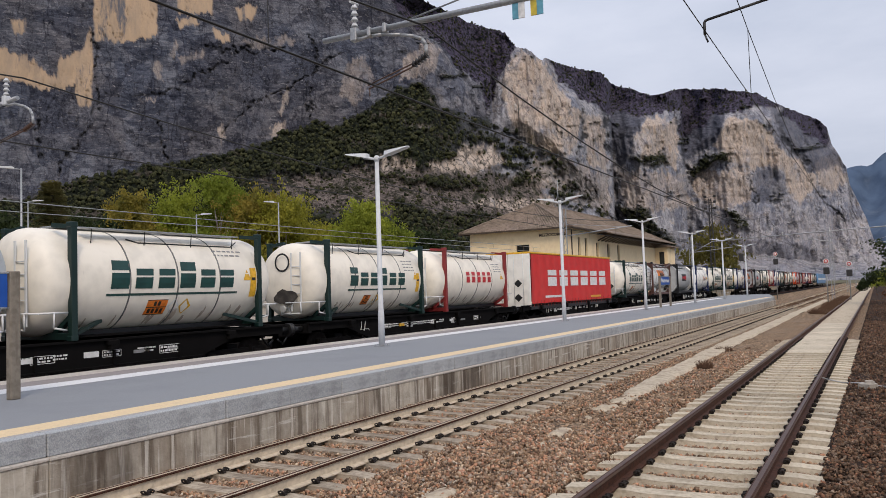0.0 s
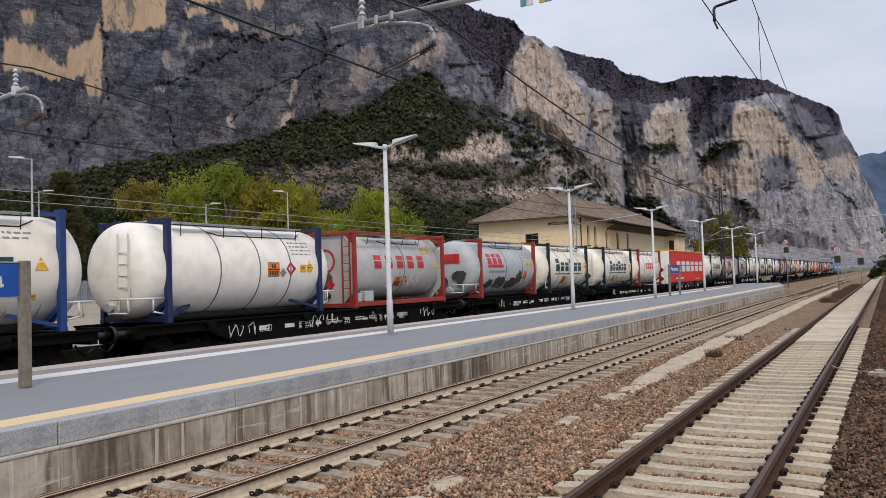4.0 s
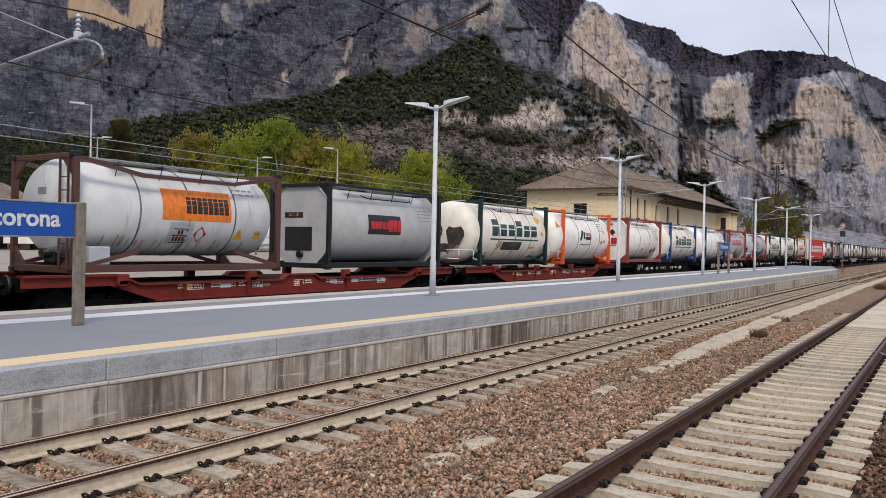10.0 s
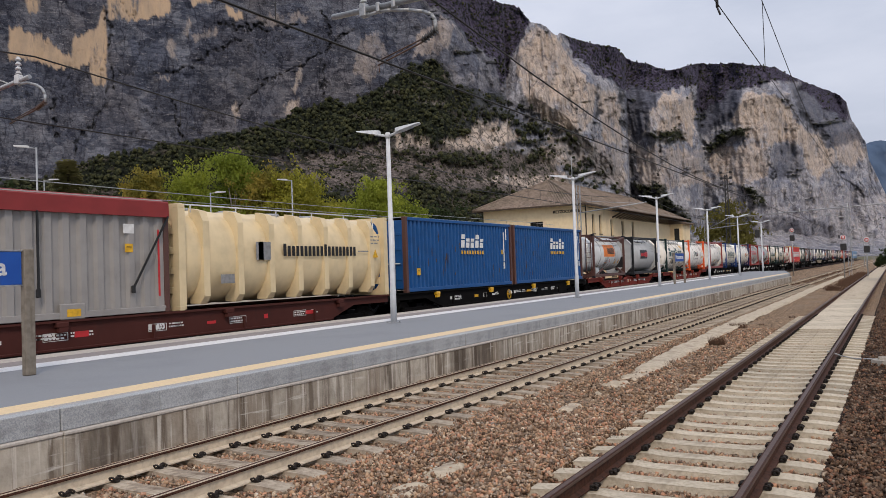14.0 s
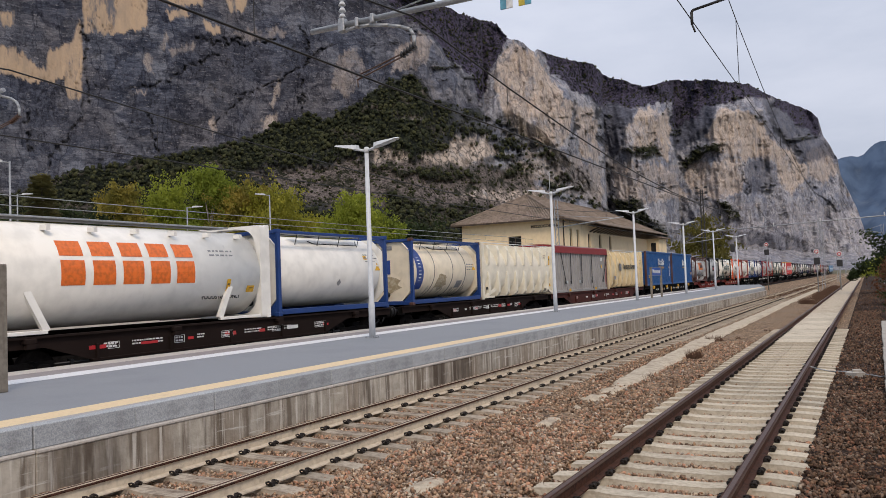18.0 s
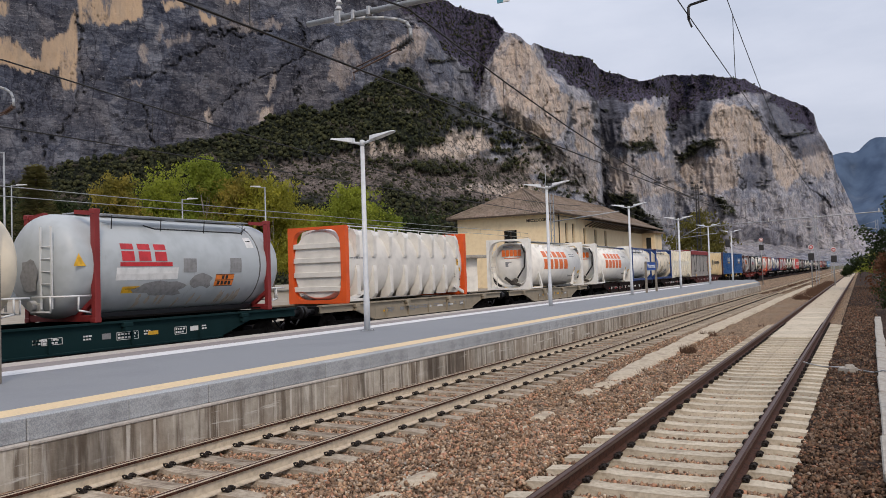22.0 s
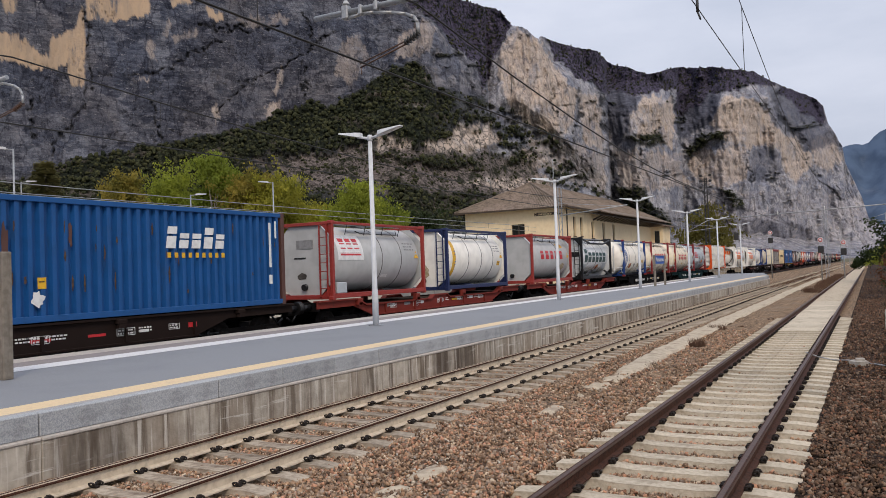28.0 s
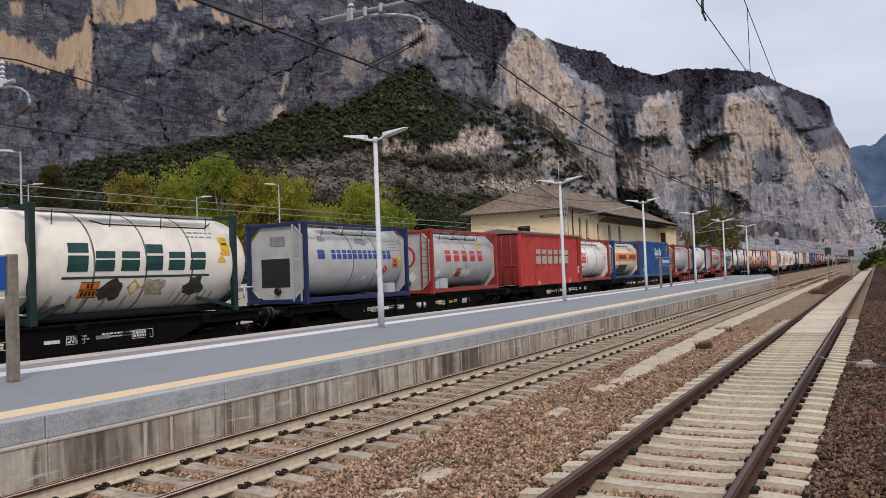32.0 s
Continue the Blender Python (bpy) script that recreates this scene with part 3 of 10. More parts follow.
# bare pale rock, with its strength
PALE = [(1.0, ((24.1, 14.9), (23.3, 16.3), (22.4, 16.9), (21.1, 16.1), (20.1, 14.6), (19.1, 13.4), (18.4, 12.2), (18.6, 10.6), (19.6, 9.3), (21.2, 9.8), (22.6, 10.8), (23.6, 12.4))),
        (0.75, ((18.3, 12.5), (16.8, 12.0), (16.6, 10.5), (16.8, 8.2), (18.0, 9.0), (18.2, 10.6))), (0.5, ((22, 9.4), (19.2, 9.1), (16.7, 7.8), (16.5, 5.0), (19.6, 6.5), (21.6, 8.0))),
        (1.0, ((15.0, 10.2), (13.6, 11.6), (11.9, 11.5), (11.66, 10.2), (11.6, 8.7), (12.2, 8.1), (13.7, 8.8), (14.9, 9.4))), (0.6, ((15.8, 8.2), (11.6, 7.7), (11.3, 6.3), (10.9, 5.1), (13.8, 5.2), (15.7, 5.7))),
        (1.0, ((9.5, 9.1), (8.5, 10.9), (7.7, 11.2), (6.5, 10.6), (5.3, 9.1), (4.6, 8.2), (3.3, 7.0), (3.1, 5.9), (4.3, 4.8), (4.8, 6.0), (5.0, 7.5), (7.1, 7.6), (8.5, 8.1))),
        (0.8, ((10.9, 7.2), (10.1, 7.9), (9.2, 7.2), (8.1, 7.8), (7.1, 7.4), (7.1, 5.4), (8.5, 5.1), (10.7, 5.9))), (0.8, ((3.2, 7.6), (1.9, 7.9), (1.3, 6.1), (2.3, 5.8), (3.0, 6.2))),
        (0.15, ((9.3, 4.9), (0.1, 3.9), (-0.5, 0.6), (12, 0.9))), (0.4, ((35.7, 14.2), (35.2, 16.5), (33.9, 16.7), (33.3, 15.2), (34.7, 13.5))), (0.55, ((31.4, 15.3), (31.0, 16.6), (29.3, 17.8), (28.4, 17.1), (29.1, 15.6))),
        (0.9, ((33.2, 9.5), (31.8, 10.0), (30.3, 9.8), (30.4, 8.8), (32.2, 8.6))), (0.95, ((29.9, 9.3), (28.1, 9.5), (26.7, 10.6), (24.5, 10.3), (23.7, 9.3), (26.1, 8.5), (29, 8.6))),
        (0.85, ((26.9, 6.5), (24.9, 6.8), (22.1, 6.7), (20.1, 6.3), (21.3, 5.8), (25.7, 6.0))), (0.6, ((31, 12.35), (28.7, 12.5), (28.9, 12.1), (30.8, 12.0))), (0.5, ((24, 8.2), (20.5, 8.6), (19.6, 7.2), (22, 7.2))),
        (0.70, ((39.6, 14.55), (39.3, 14.38), (39.8, 13.10), (40.1, 13.10))),
        (0.90, ((44.3, 11.94), (43.9, 12.04), (44.0, 11.04), (44.3, 10.95))),
        (0.80, ((40.8, 12.09), (39.8, 12.55), (39.8, 11.82), (40.9, 11.35))),
        (0.50, ((48.6, 16.08), (48.2, 16.10), (48.2, 14.90), (48.5, 14.96))),
        (0.60, ((47.3, 17.44), (47.0, 17.28), (47.2, 16.59), (47.4, 16.75))),
        (0.60, ((49.8, 13.43), (48.5, 13.75), (48.6, 13.57), (49.6, 13.27))),
        (0.45, ((47.0, 16.52), (45.2, 16.87), (45.4, 16.34), (46.8, 16.18))),
        (0.40, ((42.6, 17.85), (39.1, 18.30), (38.7, 17.78), (41.5, 17.27)))]
OCHRE = [((58.2, 16.07), (57.6, 16.06), (56.8, 15.83), (56.0, 15.58), (55.4, 14.90), (54.7, 14.63), (54.4, 15.89), (53.3, 16.23), (53.0, 16.84), (52.6, 17.86), (52.5, 15.39), (52.6, 13.02), (53.2, 12.94), (53.6, 13.46), (53.6, 14.22), (54.9, 13.87), (56.2, 14.09), (57.6, 14.21), (58.3, 14.23)),
         ((52.4, 21.27), (48.3, 21.68), (48.4, 17.79), (49.1, 17.62), (50.9, 17.19), (52.4, 17.30)),
         ((57.3, 17.67), (56.5, 18.01), (56.5, 17.14), (57.2, 16.98)),
         ((47.0, 20.81), (44.5, 20.99), (44.7, 19.50), (46.2, 19.34), (46.9, 19.41)),
         ((43.1, 19.97), (41.6, 20.29), (41.9, 19.35), (42.8, 19.13)),
         ((44.6, 18.36), (43.5, 18.15), (43.5, 17.63), (44.4, 17.68)),
         ((47.2, 18.80), (45.8, 19.23), (45.5, 18.65), (46.9, 18.48))]
# dark bluish rock; beside the clefts it paints the shade of turned-away sides
DIM_ROCK = [(0.95, ((16.3, 12.1), (13.7, 11.8), (14.9, 10.2), (15.2, 9.1), (16.2, 8.4))), (1.0, ((11.45, 10.9), (8.5, 11.4), (9.3, 9.3), (10.8, 8.9), (11.4, 9.0))),
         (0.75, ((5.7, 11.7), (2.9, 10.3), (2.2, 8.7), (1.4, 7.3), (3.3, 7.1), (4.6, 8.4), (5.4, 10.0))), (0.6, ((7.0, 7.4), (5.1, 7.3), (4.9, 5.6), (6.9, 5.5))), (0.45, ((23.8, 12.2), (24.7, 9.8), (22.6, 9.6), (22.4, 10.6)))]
# loose brown scree below the cliffs, and thickets
SCREE = [((42.2, 8.3), (34.3, 9.4), (29, 8.6), (21.2, 8.3), (21.3, 4.7), (29, 4.6), (31.9, 5.4), (37.6, 5.8))]
COPSE = [((11.3, 7.6), (10.5, 8.6), (8.2, 8.8), (8.5, 8.2), (10.1, 7.9), (11.0, 7.1)), ((15.2, 9.1), (12.7, 9.1), (12.4, 8.4), (14.1, 8.3)), ((16.1, 5.9), (13.8, 5.2), (13.2, 3.9), (11.6, 2.3), (15, 3.5)),
         ((8.9, 5.2), (7.7, 4.4), (7.3, 3.3), (8.2, 3.5)), ((31.8, 7.2), (29.4, 5.8), (25, 5.5), (21.3, 5.5), (21.3, 3.0), (33, 3.0)), ((33.6, 8.7), (31.0, 8.3), (29.4, 8.3), (26.4, 8.3), (25, 7.4), (29, 7.6)),
         ((30.5, 15.0), (29.7, 15.1), (28.4, 13.0), (31.2, 13.4)), ((24.0, 8.6), (21.0, 9.3), (21.8, 7.4), (23.6, 7.6))]


def rock_material():
    m = bpy.data.materials.new("limestone_mountain")
    m.use_nodes = True
    n, l = m.node_tree.nodes, m.node_tree.links
    b = n["Principled BSDF"]
    b.inputs["Roughness"].default_value = 0.95
    b.inputs["Specular IOR Level"].default_value = 0.1
    co = n.new("ShaderNodeTexCoord")

    def tex(scale, stretch, detail=8, rough=0.65):
        mp = n.new("ShaderNodeMapping")
        mp.inputs["Scale"].default_value = stretch
        t = n.new("ShaderNodeTexNoise")
        t.inputs["Scale"].default_value, t.inputs["Detail"].default_value, t.inputs["Roughness"].default_value = scale, detail, rough
        l.new(co.outputs["Object"], mp.inputs["Vector"])
        l.new(mp.outputs["Vector"], t.inputs["Vector"])
        return t.outputs["Fac"]

    def ramp(src, lo, hi):
        r = n.new("ShaderNodeMapRange")
        r.inputs["From Min"].default_value, r.inputs["From Max"].default_value = lo, hi
        l.new(src, r.inputs["Value"])
        return r.outputs["Result"]

    def near(src, mid, width):
        """1 where the noise crosses a level: thin wandering lines."""
        s = n.new("ShaderNodeMath")
        s.operation = "SUBTRACT"
        l.new(src, s.inputs[0])
        s.inputs[1].default_value = mid
        a = n.new("ShaderNodeMath")
        a.operation = "ABSOLUTE"
        l.new(s.outputs[0], a.inputs[0])
        return ramp(a.outputs[0], width, 0.0)

    def mix(fac, a, b2):
        x = n.new("ShaderNodeMixRGB")
        l.new(fac, x.inputs["Fac"])
        for key, c in (("Color1", a), ("Color2", b2)):
            if isinstance(c, tuple):
                x.inputs[key].default_value = (*c, 1)
            else:
                l.new(c, x.inputs[key])
        return x.outputs["Color"]

    def shade(fac, a, c):
        """The colour times c where fac is 1."""
        x = n.new("ShaderNodeMixRGB")
        x.blend_type = "MULTIPLY"
        l.new(fac, x.inputs["Fac"])
        l.new(a, x.inputs["Color1"])
        x.inputs["Color2"].default_value = (*c, 1)
        return x.outputs["Color"]

    def attr(key):
        a = n.new("ShaderNodeAttribute")
        a.attribute_name = key
        return a.outputs["Fac"]

    def cells(scale, stretch, feature, warp):
        """Voronoi cells in rock or wood, bent by a noise."""
        mp = n.new("ShaderNodeMapping")
        mp.inputs["Scale"].default_value = stretch
        l.new(co.outputs["Object"], mp.inputs["Vector"])
        nz = n.new("ShaderNodeTexNoise")
        nz.inputs["Scale"].default_value, nz.inputs["Detail"].default_value = scale * 1.6, 5
        l.new(mp.outputs["Vector"], nz.inputs["Vector"])
        ad = n.new("ShaderNodeVectorMath")
        ad.operation = "MULTIPLY_ADD"
        ad.inputs[1].default_value = (warp / scale,) * 3
        l.new(nz.outputs["Color"], ad.inputs[0])
        l.new(mp.outputs["Vector"], ad.inputs[2])
        vo = n.new("ShaderNodeTexVoronoi")
        vo.feature = feature
        vo.inputs["Scale"].default_value = scale
        l.new(ad.outputs["Vector"], vo.inputs["Vector"])
        if feature == "F1" and warp > 0.9:
            sp = n.new("ShaderNodeSeparateColor")
            l.new(vo.outputs["Color"], sp.inputs["Color"])
            return sp.outputs["Red"]
        return vo.outputs["Distance"]

    joint = cells(0.035, (1, 1, 0.42), "DISTANCE_TO_EDGE", 1.1)
    crevice = cells(0.11, (1, 1, 0.6), "DISTANCE_TO_EDGE", 1.0)
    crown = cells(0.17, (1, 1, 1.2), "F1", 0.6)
    strata = tex(0.34, (0.24, 0.24, 1.0), 9, 0.78)
    bed = tex(0.06, (0.30, 0.30, 1.0), 8, 0.74)
    block = cells(0.030, (1, 1, 1.3), "F1", 1.3)
    chip = cells(0.10, (0.7, 0.7, 1.2), "F1", 1.2)
    flute = tex(0.10, (1, 1, 0.30), 10, 0.76)
    blotch = tex(0.010, (1, 1, 1), 8, 0.66)
    speck = tex(0.22, (1, 1, 1), 7, 0.8)
    grit = tex(0.40, (0.7, 0.7, 1.0), 6, 0.82)
    grey = mix(ramp(strata, 0.40, 0.62), (0.070, 0.071, 0.088), (0.215, 0.205, 0.218))
    grey = mix(ramp(bed, 0.54, 0.70), grey, (0.092, 0.088, 0.096))
    grey = mix(ramp(blotch, 0.46, 0.60), grey, mix(ramp(strata, 0.40, 0.60), (0.082, 0.090, 0.118), (0.225, 0.236, 0.275)))
    grey = mix(ramp(tex(0.016, (1, 1, 0.45), 9, 0.72), 0.50, 0.60), grey, mix(ramp(grit, 0.40, 0.60), (0.068, 0.071, 0.090), (0.175, 0.176, 0.202)))
    grey = shade(ramp(block, 0.52, 0.56), grey, (0.62, 0.65, 0.72))
    grey = shade(ramp(chip, 0.62, 0.66), grey, (0.62, 0.63, 0.66))
    grey = mix(ramp(tex(0.40, (0.35, 0.35, 1.3), 7, 0.82), 0.57, 0.66), grey, (0.34, 0.325, 0.33))
    pale = mix(ramp(flute, 0.40, 0.62), (0.62, 0.50, 0.405), (0.44, 0.385, 0.345))
    pale = mix(ramp(speck, 0.56, 0.70), pale, (0.33, 0.30, 0.275))
    pale = mix(ramp(tex(0.05, (1, 1, 0.5), 9, 0.74), 0.56, 0.66), pale, (0.33, 0.32, 0.325))
    ochre = mix(ramp(flute, 0.42, 0.66), (0.53, 0.385, 0.262), (0.40, 0.31, 0.232))
    ochre = mix(ramp(tex(0.055, (1, 1, 0.16), 8, 0.7), 0.56, 0.64), ochre, (0.150, 0.148, 0.165))
    # light grey rock of the farther cliffs, bluish with distance haze painted in
    light = mix(ramp(flute, 0.32, 0.68), (0.505, 0.49, 0.505), (0.345, 0.347, 0.38))
    light = mix(ramp(blotch, 0.46, 0.58), light, mix(ramp(strata, 0.42, 0.60), (0.265, 0.274, 0.312), (0.42, 0.422, 0.455)))
    light = mix(ramp(tex(0.09, (0.5, 0.5, 1.0), 9, 0.78), 0.54, 0.64), light, (0.49, 0.425, 0.365))
    light = shade(ramp(block, 0.60, 0.66), light, (0.70, 0.73, 0.80))
    light = shade(ramp(chip, 0.66, 0.70), light, (0.72, 0.72, 0.74))
    grey = mix(attr("light"), grey, light)
    rock = mix(attr("pale"), grey, pale)
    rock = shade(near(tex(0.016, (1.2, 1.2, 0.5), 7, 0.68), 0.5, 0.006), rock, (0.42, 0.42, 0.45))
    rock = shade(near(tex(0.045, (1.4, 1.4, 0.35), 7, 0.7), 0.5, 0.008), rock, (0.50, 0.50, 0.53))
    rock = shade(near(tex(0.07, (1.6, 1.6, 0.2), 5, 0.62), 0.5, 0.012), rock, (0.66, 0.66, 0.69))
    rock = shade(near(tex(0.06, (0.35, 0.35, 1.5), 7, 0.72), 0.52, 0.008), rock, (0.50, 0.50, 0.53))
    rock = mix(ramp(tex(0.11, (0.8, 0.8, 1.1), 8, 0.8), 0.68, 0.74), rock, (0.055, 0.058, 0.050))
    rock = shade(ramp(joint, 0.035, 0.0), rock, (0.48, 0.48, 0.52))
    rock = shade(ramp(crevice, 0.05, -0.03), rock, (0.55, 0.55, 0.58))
    rock = mix(attr("ochre"), rock, ochre)
    # dark bluish rock, with the shade of averted buttress sides in its colour
    rock = mix(attr("dim_rock"), rock, mix(ramp(strata, 0.40, 0.62), (0.044, 0.048, 0.070), (0.140, 0.144, 0.175)))
    # near-black in cracks and clefts: the shade is put into the colour
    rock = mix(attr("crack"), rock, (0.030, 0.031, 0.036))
    scrub = tex(0.42, (1, 1, 1), 6, 0.8)
    tuft = tex(0.075, (1, 1, 1.2), 6, 0.7)
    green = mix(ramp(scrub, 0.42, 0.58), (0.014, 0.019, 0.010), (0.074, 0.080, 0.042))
    # cells darken towards their rims: shade between tree crowns, as colour
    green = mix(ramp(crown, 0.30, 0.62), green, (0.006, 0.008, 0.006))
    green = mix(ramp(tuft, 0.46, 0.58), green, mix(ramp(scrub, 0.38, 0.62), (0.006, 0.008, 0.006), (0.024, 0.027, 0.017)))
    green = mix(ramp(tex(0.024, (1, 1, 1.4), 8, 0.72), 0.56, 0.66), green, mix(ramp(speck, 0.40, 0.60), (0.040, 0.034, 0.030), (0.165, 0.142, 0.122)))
    brown = mix(ramp(speck, 0.38, 0.64), (0.036, 0.032, 0.054), (0.118, 0.100, 0.152))
    brown = mix(ramp(tex(0.05, (0.3, 0.3, 1), 9, 0.76), 0.62, 0.72), brown, (0.150, 0.140, 0.150))
    # the same shade between crowns, painted on the summits
    brown = mix(ramp(crown, 0.45, 0.75), brown, (0.016, 0.018, 0.020))
    scree = mix(ramp(grit, 0.41, 0.60), (0.045, 0.038, 0.036), (0.215, 0.180, 0.165))
    scree = mix(ramp(speck, 0.60, 0.68), scree, (0.26, 0.225, 0.20))
    scree = mix(ramp(tuft, 0.50, 0.58), scree, mix(ramp(scrub, 0.42, 0.6), (0.010, 0.011, 0.008), (0.040, 0.042, 0.026)))
    base = mix(attr("brown"), rock, brown)
    base = mix(attr("rubble"), base, scree)
    base = mix(attr("stone"), base, mix(ramp(crevice, 0.12, 0.0), pale, (0.06, 0.055, 0.05)))
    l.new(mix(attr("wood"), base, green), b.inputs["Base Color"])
    bp = n.new("ShaderNodeBump")
    bp.inputs["Strength"].default_value, bp.inputs["Distance"].default_value = 0.7, 2.0
    hs = n.new("ShaderNodeMath")
    l.new(flute, hs.inputs[0])
    l.new(scrub, hs.inputs[1])
    l.new(hs.outputs[0], bp.inputs["Height"])
    l.new(bp.outputs["Normal"], b.inputs["Normal"])
    return m


def inside(A, el, ring):
    """How far a direction lies within an outline, in degrees; negative outside it."""
    d2, hit = np.full(el.shape, 1e9), np.zeros(el.shape, bool)
    for (a0, e0), (a1, e1) in zip(ring, ring[1:] + ring[:1]):
        da, de = a1 - a0, e1 - e0
        u = np.clip(((A - a0) * da + (el - e0) * de) / (da * da + de * de), 0, 1)
        d2 = np.minimum(d2, (A - a0 - u * da) ** 2 + (el - e0 - u * de) ** 2)
        if de:
            hit ^= ((e0 > el) != (e1 > el)) & (A < da * (el - e0) / de + a0)
    return np.sqrt(d2) * np.where(hit, 1, -1)


def spots(A, el, rows, edge=0.35, rag=0.9, drip=0.0):
    """Patches with ragged borders, 0 to 1."""
    wa = (layers(A * 0.9, el * 0.9, 71, 7, 0.68) - 0.5) * 2 * rag
    we = (layers(A * 0.9, el * 0.9, 72, 7, 0.68) - 0.5) * 2 * rag + (layers(A * 4.5, el * 0.5, 73, 5, 0.65) - 0.5) * 2 * drip
    out = 0 * el
    for row in rows:
        s, ring = row if isinstance(row[0], float) else (1.0, row)
        out = np.maximum(out, s * np.clip(inside(A + wa, el + we, ring) / edge + 0.5, 0, 1))
    return out


CRACKS = [((41.9, 17.5), (45.2, 15.65), (46.6, 14.8), (47.1, 14.2)), ((47.1, 14.2), (49.3, 13.9), (50.6, 13.5), (51.4, 13.9)), ((35.8, 17.2), (39.6, 14.4), (42.0, 13.6), (43.8, 12.0), (44.3, 11.4)),
          ((52.3, 13.0), (52.8, 11.7), (53.5, 10.3), (54.7, 8.5)), ((48.4, 12.1), (48.1, 10.5), (47.9, 9.5)), ((38.0, 12.3), (38.0, 14.4), (37.4, 16.4), (37.9, 18.4)), ((52.35, 17.8), (52.3, 14.2), (52.0, 12.9)),
          ((45.2, 17.2), (42.0, 16.9), (40.0, 17.4)), ((55.9, 11.8), (55.6, 9.2)), ((24.75, 15.4), (24.9, 12.4)), ((17.1, 13.2), (16.45, 11.7), (16.42, 9.3), (16.0, 6.5), (15.9, 5.0)), ((16.3, 11.9), (16.25, 9.0), (15.85, 6.0)),
          ((11.6, 11.8), (11.55, 8.7), (11.15, 7.8), (10.8, 6.3)), ((11.45, 11.4), (11.4, 9.0), (11.0, 7.7)), ((18.4, 13.2), (18.35, 10.2), (18.8, 8.6)), ((20.3, 12.6), (19.6, 10.6)), ((5.1, 11.2), (4.9, 9.4), (3.4, 7.6), (3.2, 6.2)),
          ((7.0, 7.5), (7.05, 5.4)), ((13.9, 8.0), (14.3, 6.0)), ((19.6, 9.2), (17.8, 7.0), (17.4, 5.2)), ((22.9, 9.6), (20.6, 7.6)), ((3.2, 5.8), (1.4, 3.6)), ((9.0, 5.0), (8.4, 2.6))]


# broad clefts between the buttresses, their shade painted in as near-black
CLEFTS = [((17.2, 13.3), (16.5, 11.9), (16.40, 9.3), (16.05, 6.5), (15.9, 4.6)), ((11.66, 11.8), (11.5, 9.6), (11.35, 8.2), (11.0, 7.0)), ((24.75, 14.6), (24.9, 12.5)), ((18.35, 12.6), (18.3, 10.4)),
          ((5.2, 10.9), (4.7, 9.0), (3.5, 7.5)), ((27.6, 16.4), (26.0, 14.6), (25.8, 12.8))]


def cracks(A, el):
    """Ragged clefts along broken lines; their shade goes into the rock colour."""
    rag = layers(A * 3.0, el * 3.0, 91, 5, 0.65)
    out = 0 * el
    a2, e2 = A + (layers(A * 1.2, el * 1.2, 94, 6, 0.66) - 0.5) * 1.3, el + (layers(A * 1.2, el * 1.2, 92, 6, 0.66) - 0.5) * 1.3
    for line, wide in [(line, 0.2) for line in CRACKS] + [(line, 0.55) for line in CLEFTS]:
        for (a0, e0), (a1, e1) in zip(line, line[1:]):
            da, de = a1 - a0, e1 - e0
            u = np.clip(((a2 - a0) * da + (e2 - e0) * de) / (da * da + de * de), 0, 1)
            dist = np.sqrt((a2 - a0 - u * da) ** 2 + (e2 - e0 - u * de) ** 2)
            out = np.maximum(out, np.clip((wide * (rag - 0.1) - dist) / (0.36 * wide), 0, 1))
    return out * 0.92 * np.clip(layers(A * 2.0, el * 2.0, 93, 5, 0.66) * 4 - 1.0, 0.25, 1)


